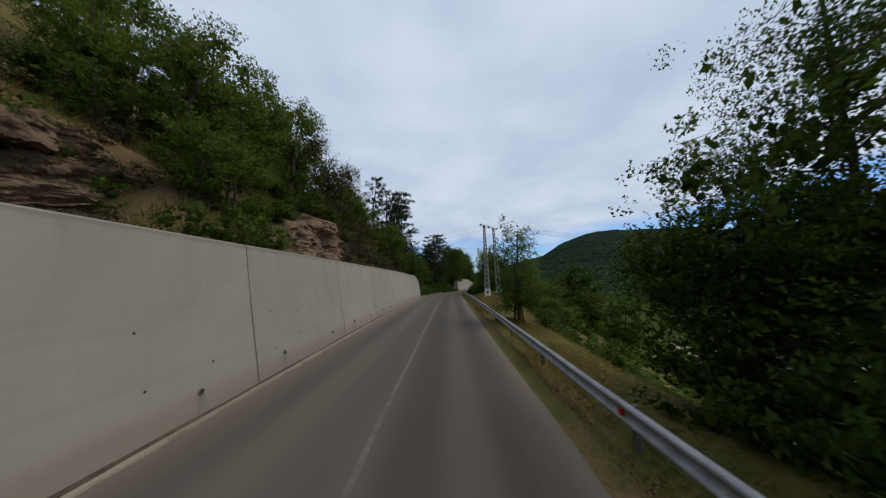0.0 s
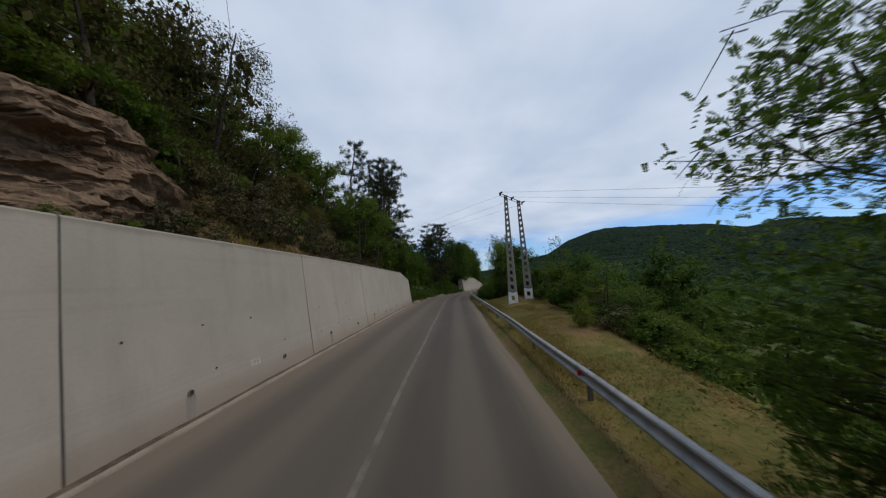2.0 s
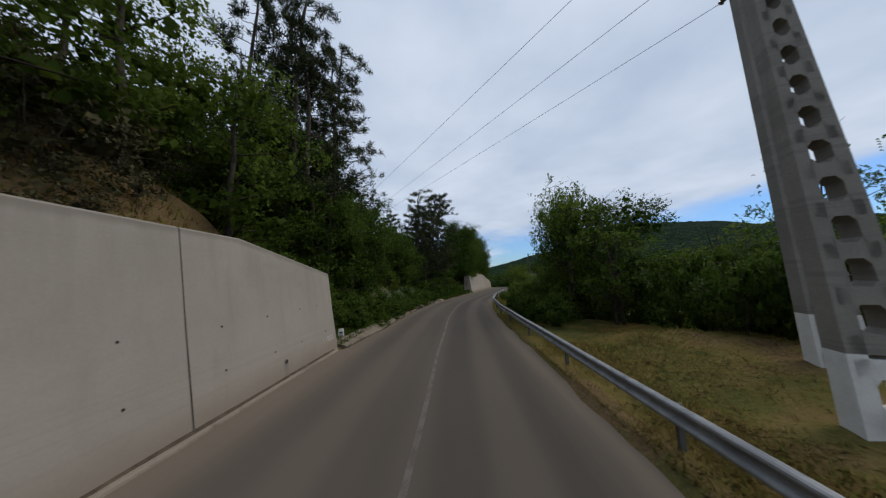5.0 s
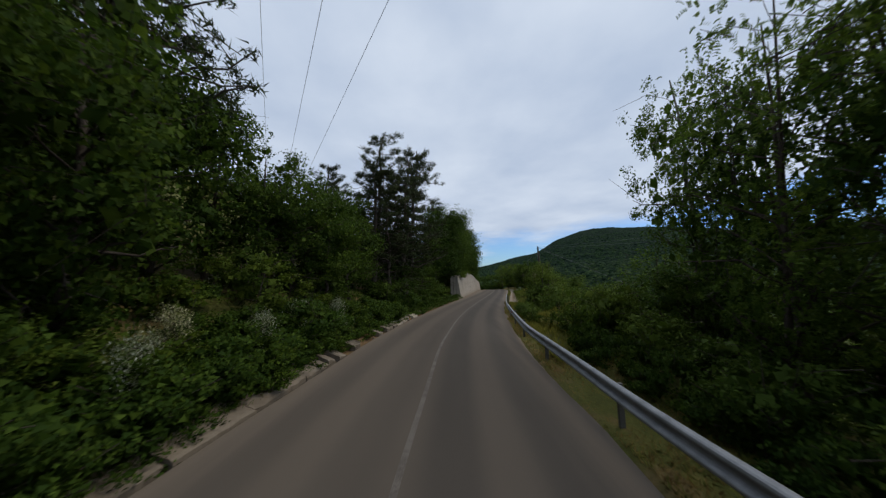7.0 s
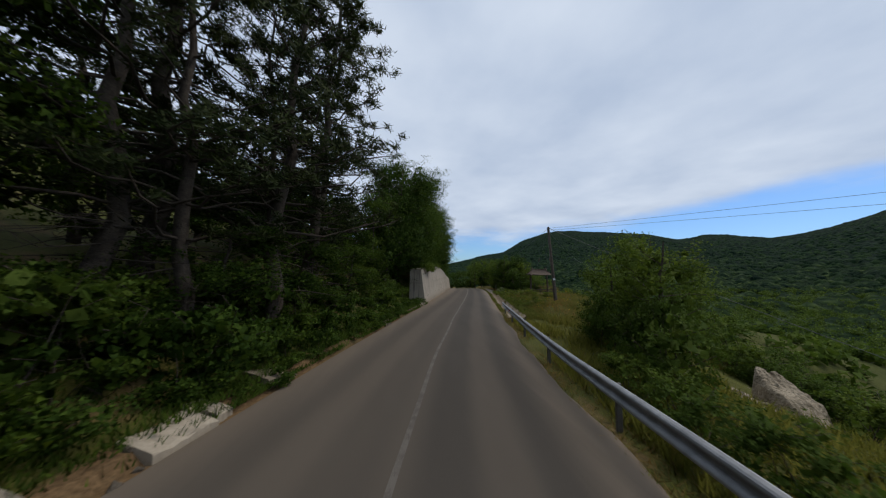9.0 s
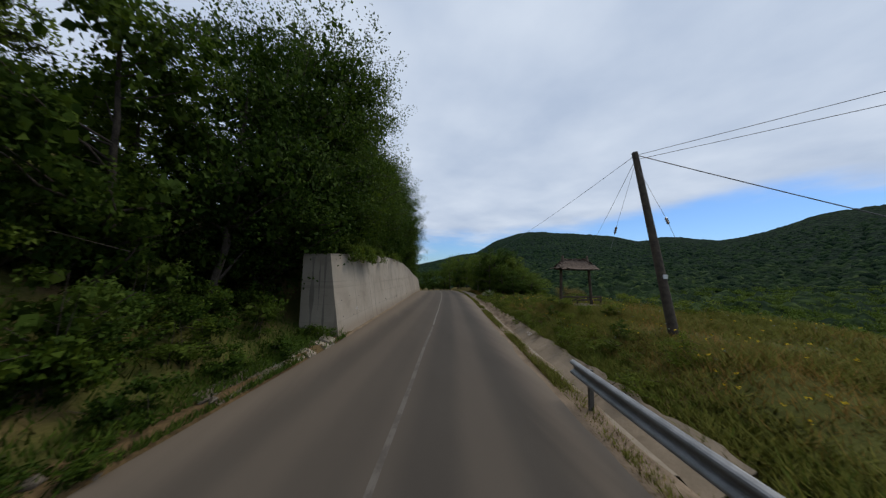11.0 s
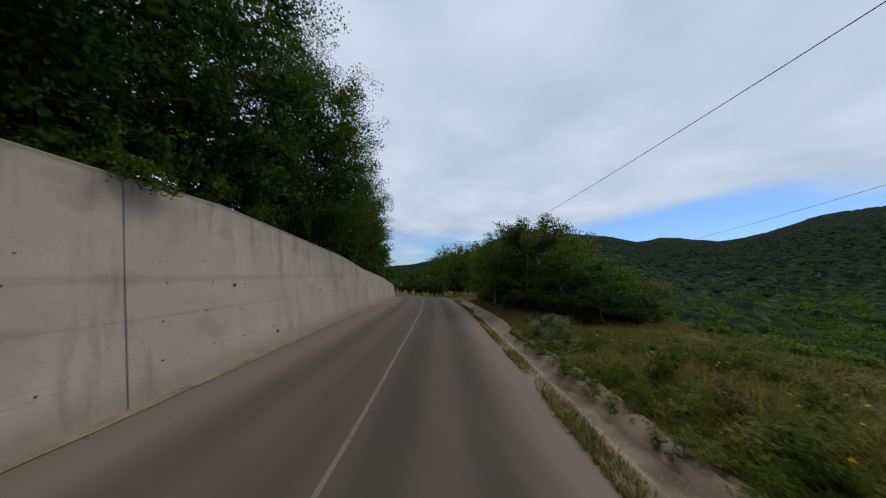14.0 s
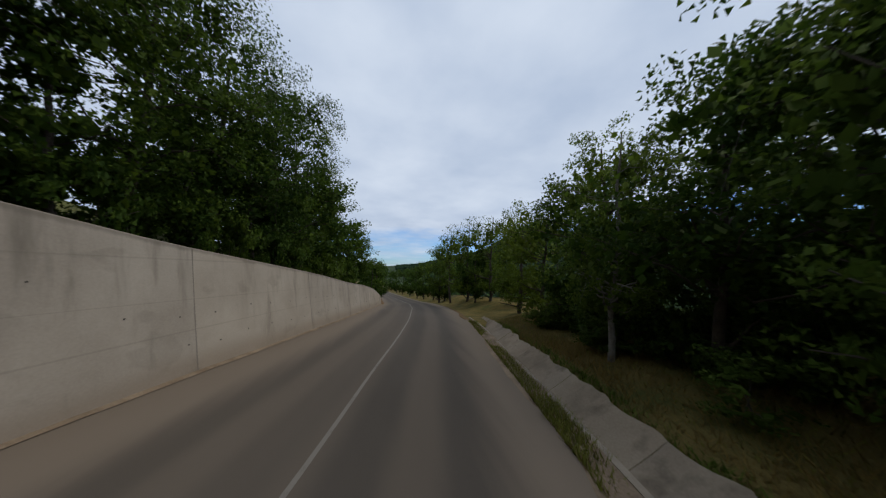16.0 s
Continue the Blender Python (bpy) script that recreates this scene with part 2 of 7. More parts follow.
def earth():
    m, nt, b = mat("ground_cover", 0.95, 0, 0.1)
    at = nt.nodes.new("ShaderNodeAttribute")
    at.attribute_name = "cover"
    sep = nt.nodes.new("ShaderNodeSeparateColor")
    link(nt, at.outputs["Color"], sep.inputs[0])
    big, mid, fine = tex(nt, 0.08, 5), tex(nt, 0.9, 5, 0.65), tex(nt, 14, 4, 0.7)
    green = ramp(nt, maths(nt, "ADD", maths(nt, "MULTIPLY", mid, 0.5), maths(nt, "MULTIPLY", fine, 0.5)),
                 (0.35, (0.048, 0.052, 0.013)), (0.65, (0.112, 0.114, 0.029)))
    dry = ramp(nt, maths(nt, "ADD", maths(nt, "MULTIPLY", mid, 0.55), maths(nt, "MULTIPLY", fine, 0.45)),
               (0.34, (0.084, 0.076, 0.023)), (0.5, (0.140, 0.103, 0.031)), (0.66, (0.192, 0.138, 0.048)))
    soil = ramp(nt, fine, (0.3, (0.076, 0.048, 0.024)), (0.7, (0.188, 0.120, 0.062)))
    stones = ramp(nt, maths(nt, "ADD", maths(nt, "MULTIPLY", mid, 0.5), maths(nt, "MULTIPLY", fine, 0.5)),
                  (0.35, (0.20, 0.165, 0.13)), (0.6, (0.40, 0.335, 0.27)))

    patch = tex(nt, 0.33, 4, 0.6)

    def edge(v):
        worn = maths(nt, "ADD", maths(nt, "MULTIPLY", maths(nt, "SUBTRACT", mid, 0.5), 0.7), maths(nt, "MULTIPLY", maths(nt, "SUBTRACT", patch, 0.5), 0.9))
        return span(nt, maths(nt, "ADD", v, worn), 0.35, 0.65)


    col = mixc(nt, edge(sep.outputs[1]), green, dry)
    col = mixc(nt, edge(sep.outputs[0]), col, soil)
    col = mixc(nt, edge(sep.outputs[2]), col, stones)
    col = mixc(nt, span(nt, big, 0.4, 0.65, 0.0, 0.35), col, (0.05, 0.06, 0.02))
    # floor of the far woods, the shade under the trees put into its colour
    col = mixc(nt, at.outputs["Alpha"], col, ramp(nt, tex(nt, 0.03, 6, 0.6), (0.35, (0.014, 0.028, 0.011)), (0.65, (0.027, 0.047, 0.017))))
    link(nt, col, b.inputs["Base Color"])
    bump(nt, b, fine, 0.5, 0.06)
    return m


def canopy():
    """Closed forest seen from afar: rounded crowns, the shade between them painted as dark gaps, darker on the heights,
    paler groves low in the valley.
    """
    m, nt, b = mat("far_canopy", 0.95, 0, 0.05)
    big, mid, small = tex(nt, 0.012, 5, 0.6), tex(nt, 0.05, 5, 0.65), tex(nt, 0.5, 4, 0.7)
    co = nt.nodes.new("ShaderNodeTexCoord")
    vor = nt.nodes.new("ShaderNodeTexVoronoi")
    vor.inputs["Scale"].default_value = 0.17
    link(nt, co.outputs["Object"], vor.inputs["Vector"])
    # 1 on a crown, 0 between crowns; drives painted shade and relief
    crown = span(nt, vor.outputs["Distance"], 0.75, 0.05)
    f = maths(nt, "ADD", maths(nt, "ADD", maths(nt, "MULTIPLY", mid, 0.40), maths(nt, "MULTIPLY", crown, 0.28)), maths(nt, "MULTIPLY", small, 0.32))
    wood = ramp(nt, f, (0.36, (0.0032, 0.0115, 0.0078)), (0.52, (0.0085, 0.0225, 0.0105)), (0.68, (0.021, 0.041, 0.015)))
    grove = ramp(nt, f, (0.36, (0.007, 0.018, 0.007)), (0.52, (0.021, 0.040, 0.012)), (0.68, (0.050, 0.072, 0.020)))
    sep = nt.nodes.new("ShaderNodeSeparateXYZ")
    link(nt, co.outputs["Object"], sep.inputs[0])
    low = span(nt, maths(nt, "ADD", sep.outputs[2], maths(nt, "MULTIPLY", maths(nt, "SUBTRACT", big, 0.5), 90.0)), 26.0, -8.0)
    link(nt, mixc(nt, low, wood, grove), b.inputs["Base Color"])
    bump(nt, b, maths(nt, "ADD", maths(nt, "MULTIPLY", crown, 2.0), small), 0.8, 1.2)
    return m


def far_leaves():
    """Leaf masses of far crowns, mottled within each crown."""
    m, nt, b = mat("far_leaves", 0.95, 0, 0.05)
    geo = nt.nodes.new("ShaderNodeNewGeometry")
    f = maths(nt, "ADD", maths(nt, "MULTIPLY", tex(nt, 0.9, 4, 0.75), 0.6), maths(nt, "MULTIPLY", geo.outputs["Random Per Island"], 0.4))
    link(nt, ramp(nt, f, (0.30, (0.0045, 0.014, 0.0085)), (0.5, (0.012, 0.028, 0.012)), (0.75, (0.030, 0.054, 0.019))), b.inputs["Base Color"])
    bump(nt, b, tex(nt, 1.4, 4, 0.8), 1.0, 0.8)
    return m


M_CANOPY = canopy()
M_ROAD, M_EARTH, M_ROCK = asphalt(), earth(), rocky()
M_WALL = concrete("pale_concrete", (0.285, 0.256, 0.216), (0.345, 0.311, 0.265), (0.17, 0.148, 0.122), 0.25, True)
M_WALL2 = concrete("weathered_concrete", (0.265, 0.23, 0.187), (0.365, 0.325, 0.27), (0.122, 0.104, 0.082), 0.60, True)
# gutter slab concrete, darkened in colour for the tree shade over it
M_APRON = concrete("broken_concrete", (0.115, 0.093, 0.068), (0.20, 0.168, 0.128), (0.06, 0.047, 0.034), 0.9)
M_PALESLAB = concrete("bleached_concrete", (0.24, 0.205, 0.158), (0.40, 0.35, 0.28), (0.12, 0.095, 0.068), 0.7)
M_FARSLAB = concrete("silted_concrete", (0.20, 0.155, 0.108), (0.33, 0.265, 0.19), (0.10, 0.075, 0.05), 0.7)
M_CHANNEL = concrete("channel_concrete", (0.19, 0.158, 0.118), (0.30, 0.253, 0.195), (0.10, 0.08, 0.058), 0.75)
M_KERB = concrete("kerb_concrete", (0.165, 0.140, 0.110), (0.25, 0.215, 0.172), (0.09, 0.074, 0.056), 0.7)
M_POLE = concrete("pole_concrete", (0.20, 0.186, 0.163), (0.30, 0.28, 0.25), (0.16, 0.15, 0.135), 0.5)
M_WHITE = plain("whitewash", (0.62, 0.61, 0.58), (0.78, 0.77, 0.74))
M_STEEL = plain("galvanised_steel", (0.19, 0.195, 0.20), (0.33, 0.335, 0.34), 4, 0.5, 0.35, 60, 0.05)
M_POST = plain("dull_steel", (0.09, 0.085, 0.075), (0.16, 0.15, 0.135), 4, 0.7, 0.2, 40, 0.1)
M_DARK = plain("dark_hole", (0.015, 0.014, 0.013), (0.03, 0.028, 0.026))
M_STAIN = plain("damp_stain", (0.14, 0.122, 0.10), (0.225, 0.20, 0.168), 1.2)
M_JOINT = plain("joint_filler", (0.035, 0.031, 0.027), (0.085, 0.075, 0.064))
M_PAINT1 = worn_paint("faded_line", 0.42, (0.118, 0.105, 0.09))
M_PAINT2 = worn_paint("thin_line", 0.62, (0.140, 0.129, 0.113))
M_RED = plain("red_reflector", (0.35, 0.01, 0.012), (0.5, 0.02, 0.02), rough=0.3)
M_MARK = plain("sprayed_white", (0.36, 0.34, 0.31), (0.58, 0.56, 0.53))
M_SOIL = plain("washed_soil", (0.115, 0.082, 0.053), (0.235, 0.178, 0.122), 1.6, 0.95, 0, 22, 0.5, 0.02)
M_LITTER = plain("leaf_litter", (0.040, 0.030, 0.021), (0.105, 0.080, 0.056), 4, 0.95, 0, 30, 0.8, 0.02)
M_STONE = plain("pale_stone", (0.11, 0.09, 0.068), (0.27, 0.232, 0.185), 3, 0.95, 0, 18, 1.0, 0.05)
M_PALEROCK = plain("bleached_rock", (0.135, 0.108, 0.072), (0.37, 0.31, 0.225), 1.6, 0.95, 0, 6, 1.0, 0.2)
M_BARK = plain("bark", (0.032, 0.025, 0.020), (0.091, 0.073, 0.056), 6, 0.95, 0, 30, 0.8, 0.03)
M_PALEBARK = plain("pale_bark", (0.10, 0.09, 0.075), (0.24, 0.22, 0.19), 6, 0.95, 0, 30, 0.8, 0.03)
M_TIMBER = plain("weathered_timber", (0.042, 0.031, 0.022), (0.115, 0.085, 0.062), 5, 0.9, 0, 50, 0.5)
M_TAR = plain("tarred_pole", (0.035, 0.028, 0.022), (0.10, 0.08, 0.06), 5, 0.85, 0, 40, 0.4)
M_SHINGLE = plain("old_roofing", (0.055, 0.040, 0.032), (0.165, 0.122, 0.095), 6, 0.9, 0, 30, 0.6, 0.02)
M_WIRE = plain("wire_metal", (0.10, 0.10, 0.11), (0.16, 0.16, 0.17), rough=0.5, metal=0.6)
M_CERAMIC = plain("brown_insulator", (0.06, 0.035, 0.025), (0.12, 0.07, 0.05), rough=0.25, spec=0.6)
M_PLASTIC = plain("white_plastic", (0.6, 0.6, 0.6), (0.75, 0.75, 0.75), rough=0.5)
L_OAK = leafy("oak_leaves", (0.056, 0.092, 0.012), (0.082, 0.128, 0.017), (0.118, 0.168, 0.026), 0.45)
L_OLIVE = leafy("olive_scrub_leaves", (0.050, 0.050, 0.015), (0.072, 0.069, 0.021), (0.100, 0.092, 0.030), 0.35)
L_ACACIA = leafy("acacia_leaves", (0.055, 0.098, 0.013), (0.094, 0.155, 0.022), (0.150, 0.220, 0.036), 0.5)
L_DARK = leafy("dense_leaves", (0.026, 0.054, 0.008), (0.041, 0.079, 0.010), (0.080, 0.130, 0.017), 0.42)
L_PINE = leafy("pine_needles", (0.016, 0.025, 0.010), (0.028, 0.043, 0.014), (0.048, 0.066, 0.022), 0.2)
L_SHRUB = leafy("shrub_leaves", (0.048, 0.084, 0.011), (0.068, 0.112, 0.016), (0.100, 0.148, 0.026), 0.42)
L_GREY = leafy("dry_shrub_leaves", (0.042, 0.043, 0.020), (0.068, 0.064, 0.030), (0.098, 0.086, 0.044), 0.2)
L_GRASS = leafy("grass_green", (0.090, 0.106, 0.017), (0.130, 0.143, 0.025), (0.176, 0.177, 0.037), 0.45)
L_STRAW = leafy("grass_dry", (0.120, 0.085, 0.026), (0.162, 0.114, 0.036), (0.215, 0.152, 0.053), 0.4)
L_RUSSET = leafy("russet_leaves", (0.100, 0.085, 0.030), (0.138, 0.116, 0.041), (0.18, 0.153, 0.057), 0.3)
L_YELLOW = leafy("yellow_flowers", (0.45, 0.33, 0.01), (0.6, 0.45, 0.02), (0.7, 0.55, 0.05), 0.2)
L_FAR = far_leaves()
L_HERB = leafy("herb_leaves", (0.078, 0.112, 0.014), (0.115, 0.154, 0.020), (0.165, 0.200, 0.032), 0.45)
L_WHITE = leafy("white_blossom", (0.10, 0.14, 0.05), (0.26, 0.29, 0.18), (0.48, 0.50, 0.42), 0.3)


# ---- the road's line: y, x, z of the painted centre line ----
ROAD = [(-400, -1.3, 0.07), (-120, -1.3, 0.07), (-40, -1.3, 0.07), (0, -1.3, 0.07), (14.2, -1.42, 0.08), (21.3, -1.45, 0.06), (28.6, -1.45, 0.02),
        (38.8, -1.46, -0.10), (46, -1.45, -0.17), (54.5, -1.30, -0.27), (62.7, -0.65, -0.43), (70.4, 0.57, -0.64), (75.6, 1.60, -0.80), (86, 4.15, -1.02),
        (97.7, 7.25, -1.26), (104, 8.85, -1.38), (114.6, 11.5, -1.59), (127.4, 14.5, -1.86), (140, 17.0, -2.25), (150, 18.3, -2.75), (162, 19.1, -3.7),
        (175, 19.3, -4.9), (200, 18.4, -6.5), (230, 15, -7.5), (300, 4, -8.5), (900, -80, -8.5)]
_ys = np.arange(-400, 900, 0.5)
_r = np.array(ROAD)
_k = np.hanning(17)
_k /= _k.sum()


def _smooth(v):
    pad = np.pad(v, 8, mode="reflect", reflect_type="odd")
    return np.convolve(pad, _k, "valid")


_cx, _cz = _smooth(np.interp(_ys, _r[:, 0], _r[:, 1])), _smooth(np.interp(_ys, _r[:, 0], _r[:, 2]))
_sl = np.gradient(_cx, _ys)


def centre(s):
    """x, z and slope dx/dy of the centre line at y = s."""
    return np.interp(s, _ys, _cx), np.interp(s, _ys, _cz), np.interp(s, _ys, _sl)


def at(s, d, h=0.0):
    """World place: s along the road, d to the right of its centre line, h over it."""
    x, z, k = centre(s)
    n = 1 / np.sqrt(1 + k * k)
    near = np.clip(d, -14, 14)
    tilt = np.clip(d, -6, 6) * np.interp(s, [30, 45, 62, 72], [0.038, 0.028, 0.0, -0.016])
    return np.stack(np.broadcast_arrays(x + near * n + (d - near), s - near * n * k, z + h - tilt), -1)


def spot(s, d, h=0.0):
    return Vector(at(float(s), float(d), float(h)))


def lerp(s, *pairs):
    a = np.array(pairs, float)
    return np.interp(s, a[:, 0], a[:, 1])


def ease(a, b, v):
    t = np.clip((v - a) / (b - a), 0, 1)
    return t * t * (3 - 2 * t)


_rng = np.random.default_rng(7)
_wave = [(_rng.uniform(0, 6.28), _rng.uniform(0, 6.28), 0.7 + 0.6 * _rng.random()) for _ in range(10)]


def rough(x, y, size, octaves=4):
    """Rolling noise between about -1 and 1, with hills size metres apart."""
    out, amp = 0.0, 1.0
    for k in range(octaves):
        a, p, f = _wave[k]
        b, q, g = _wave[k + 5]
        w = 6.28 / size * 2**k
        out = out + amp * 0.5 * (np.sin(w * f * (x * np.cos(a) + y * np.sin(a)) + p + 1.7 * np.sin(w * 0.6 * (y * np.cos(q) - x * np.sin(q)) + b))
                                 + np.sin(w * g * (x * np.sin(b) - y * np.cos(b)) + q))
        amp *= 0.5
    return out


# retaining walls: y, and the base's distance left of the centre line
WALL1 = [(-40, 3.24), (3, 3.27), (14, 3.41), (21, 3.47), (28.5, 3.50), (45.7, 3.74)]
WALL2 = [(93.62, 3.70), (99, 3.98), (105.9, 4.2), (111.8, 4.45), (118.3, 4.6), (125, 4.85), (131, 4.85), (145, 4.4), (164, 3.9)]


def wall_base(s):
    return np.where(s < 70, lerp(s, *WALL1), lerp(s, *WALL2))


def wall_top(s):
    w1 = lerp(s, (-40, 3.38), (6, 3.40), (24, 3.45), (41.7, 3.47), (45.75, 2.75))
    w2 = lerp(s, (93.4, 3.56), (99, 4.1), (105.9, 4.5), (112, 4.62), (114.8, 4.76), (118.3, 4.55), (125, 4.2), (131, 3.5), (145, 2.45), (156, 2.1), (164, 1.2))
    return np.where(s < 70, w1, w2)


def left_edge(s):
    return np.where((s < 45.9) | ((s > 93.6) & (s < 164)), wall_base(s), lerp(s, (46, 3.5), (50, 3.2), (60, 3.2), (70, 3.4), (93, 3.6)))


def right_edge(s):
    return lerp(s, (0, 3.46), (28, 3.52), (40, 3.46), (56, 3.30), (97, 3.38), (114, 3.72), (131, 3.85), (200, 3.6))


SKYLINE = [(-30, 1.0), (0, 1.2), (8, 2.0), (18, 4.1), (20, 4.4), (22, 5.7), (24, 6.8), (26.5, 7.7), (28.5, 8.3), (33, 8.6), (38.8, 8.15), (44.3, 7.2), (48.5, 6.0), (50, 6.05),
           (51.5, 6.55), (54, 6.5), (56, 6.1), (58.2, 5.7), (60, 5.9), (63.2, 6.5), (67, 7.8), (70.5, 8.2), (76, 7.8), (90, 6.0), (130, 4.0), (180, 3.0)]


def terrain(s, d):
    """Height over the sea of the ground at (s, d)."""
    p = at(s, d)
    x, y = p[..., 0], p[..., 1]
    z0 = centre(s)[1]
    D = -d
    walled = (s < 45.0) | ((s > 94.9) & (s < 164))
    base, top = wall_base(s), wall_top(s)
    back = base + 0.16 * top + 0.34
    bumps = 0.25 * rough(x, y, 9) + 0.5 * rough(x + 40, y, 28)
    # left: hillside
    toe = np.where(walled, back, 3.75)
    start = np.where(walled, top - 0.28, 0.05)
    up = np.maximum(D - toe, 0)
    steep = lerp(s, (-40, 0.75), (20, 0.80), (44, 0.72), (50, 0.5), (73, 0.42), (93, 0.40), (107, 0.3), (146, 0.25), (200, 0.2))
    hill = start + steep * up * ease(-1.0, 4.0, up) + bumps * ease(0.5, 6, up)
    hill = np.where(up > 60, start + steep * 60 + 0.25 * (up - 60) + bumps, hill)
    hill = np.minimum(hill, 70 + 4 * bumps)
    # the slope stands back where bare rock shows
    cut = ease(9.5, 11.5, s) * (1 - ease(21.5, 23.5, s)) + ease(-8, -5, s) * (1 - ease(6, 9, s)) + 0.8 * ease(30, 32, s) * (1 - ease(39, 41, s))
    low = start + 0.18 * up + (hill - start - 0.18 * up) * ease(8.3, 10.2, D)
    hill = hill + (low - hill) * cut
    left = np.where(D < toe - 0.02, -0.12, hill)
    # right: shoulder, shelf, channel, bank, slope to the valley
    e = right_edge(s)
    out = d - e
    shelf = lerp(s, (-60, 1.6), (17, 1.8), (24, 2.8), (30, 5.0), (36, 6.4), (45, 6.4), (51, 5.0), (56, 2.4), (85, 2.4), (92, 11), (100, 10), (112, 8.5), (126, 10), (140, 10), (300, 10))
    rise = lerp(s, (-60, -0.05), (24, 0.0), (34, 0.45), (45, 0.45), (52, 0.0), (84, 0.1), (89, 1.0), (97, 1.02), (106, 0.72), (114, 0.48), (124, 0.35), (136, 0.4), (165, 1.0))
    fall = lerp(s, (-60, 0.62), (25, 0.55), (45, 0.4), (58, 0.28), (68, 0.34), (80, 0.33), (86, 0.24), (92, 0.2), (130, 0.2), (200, 0.15))
    right = rise * ease(1.2, 4.6, out) - fall * np.maximum(out - shelf, 0) * ease(-1, 4, out - shelf) + bumps * 0.5 * ease(0.6, 5, out)
    right = right - 0.06 * ease(0.0, 0.2, out)
    floor = -13.0 + 0.4 * rough(x, y, 60)
    ditch = ease(85, 87, s) * (1 - ease(139, 142, s))
    right = right - ditch * 0.85 * np.exp(-(((out - 1.12) / 0.5) ** 4))
    near = np.maximum(z0 + right, floor)
    near = np.where(out < -0.02, z0 - 0.12, near)
    z = np.where(d < 0, z0 + left, near)
    # far hills round the valley
    rx, ry = x - 3.0, y - 60.0
    r = np.hypot(rx, ry) + 1e-6
    az = np.degrees(np.arctan2(rx, ry))
    sky = np.tan(np.radians(lerp(az, *SKYLINE)))
    ridge = sky * 1100 + 5 * rough(x, y, 420, 3)
    t = np.clip((r - 130) / 970, 0, 1)
    far = -13 + (ridge + 13) * t**1.3 + 7 * rough(x, y, 150, 3) * t * (1 - t) * 2
    far = np.where(r > 1110, np.maximum(far - 0.12 * (r - 1110), -10), far)
    w = ease(70, 150, d) + ease(220, 420, s) * (d >= 0)
    w = np.clip(w, 0, 1)
    return z * (1 - w) + far * w


def bare(x, y):
    """Share of bleached bare earth on the eroded bank below the bend."""
    return np.exp(-((((x - 15.0) * 0.8 + (y - 76.2) * 0.6) / 1.6) ** 4 + (((y - 76.2) * 0.8 - (x - 15.0) * 0.6) / 1.2) ** 4))


def gravel(x, y):
    """Share of bare gravel of the river bed on the valley floor."""
    far_end = 60.0 - 0.55 * np.clip(x - 48, 0, 40) + 2.5 * rough(x, y, 14, 3)
    return ease(41, 45, x + 3 * np.sin(y / 17) + 1.5 * rough(x, y, 9, 2)) * (1 - ease(74, 80, x + 5 * np.sin(y / 23))) * (1 - ease(-2, 3, y - far_end)) * (1 - 0.8 * ease(0.55, 0.8, rough(x + 7, y, 11, 3)))


def ground_z(s, d):
    return float(terrain(np.array(float(s)), np.array(float(d))))


# ---- mesh helpers ----
def mesh(name, verts, faces, material=None, smooth=False, normals=None):
    me = bpy.data.meshes.new(name)
    verts, faces = np.asarray(verts, np.float32), [np.asarray(f, np.int32) for f in (faces if isinstance(faces, list) else [faces])]
    me.vertices.add(len(verts))
    me.vertices.foreach_set("co", verts.ravel())
    loops = np.concatenate([f.ravel() for f in faces])
    sizes = np.concatenate([np.full(len(f), f.shape[1], np.int32) for f in faces])
    me.loops.add(len(loops))
    me.loops.foreach_set("vertex_index", loops)
    me.polygons.add(len(sizes))
    me.polygons.foreach_set("loop_start", np.r_[0, np.cumsum(sizes)[:-1]].astype(np.int32))
    me.polygons.foreach_set("loop_total", sizes)
    me.polygons.foreach_set("use_smooth", np.full(len(sizes), bool(smooth) or normals is not None))
    me.update(calc_edges=True)
    if normals is not None:
        me.normals_split_custom_set_from_vertices(np.asarray(normals, np.float32))
    if material:
        me.materials.append(material)
    return me


def grid_faces(nu, nv):
    i = np.arange(nu - 1)[:, None] * nv + np.arange(nv - 1)[None]
    return np.stack([i, i + nv, i + nv + 1, i + 1], -1).reshape(-1, 4)


def bm_mesh(name, bm, material=None, bevel=0.0):
    if bevel:
        bmesh.ops.bevel(bm, geom=bm.edges[:], offset=bevel, segments=1, affect="EDGES")
    me = bpy.data.meshes.new(name)
    bm.to_mesh(me)
    bm.free()
    if material:
        me.materials.append(material)
    return me


def part(name, me, parent, label="", m=None):
    ob = new(name, me)
    ob.parent = parent
    if m is not None:
        ob.matrix_basis = m
    return tagged(ob, label)


def thing(name, label, category, place=(0, 0, 0), group="", kind="", turn=0.0):
    ob = new(name)
    ob.empty_display_size = 0.2
    ob.matrix_basis = pose(*place, 0, 0, turn)
    return tagged(ob, label, category, group, kind)


def box(x0, x1, y0, y1, z0, z1, bm=None, m=None):
    bm = bm or bmesh.new()
    r = bmesh.ops.create_cube(bm, size=1)
    t = Matrix.Translation(((x0 + x1) / 2, (y0 + y1) / 2, (z0 + z1) / 2)) @ Matrix.Diagonal((x1 - x0, y1 - y0, z1 - z0, 1))
    bmesh.ops.transform(bm, matrix=(m @ t) if m else t, verts=r["verts"])
    return bm


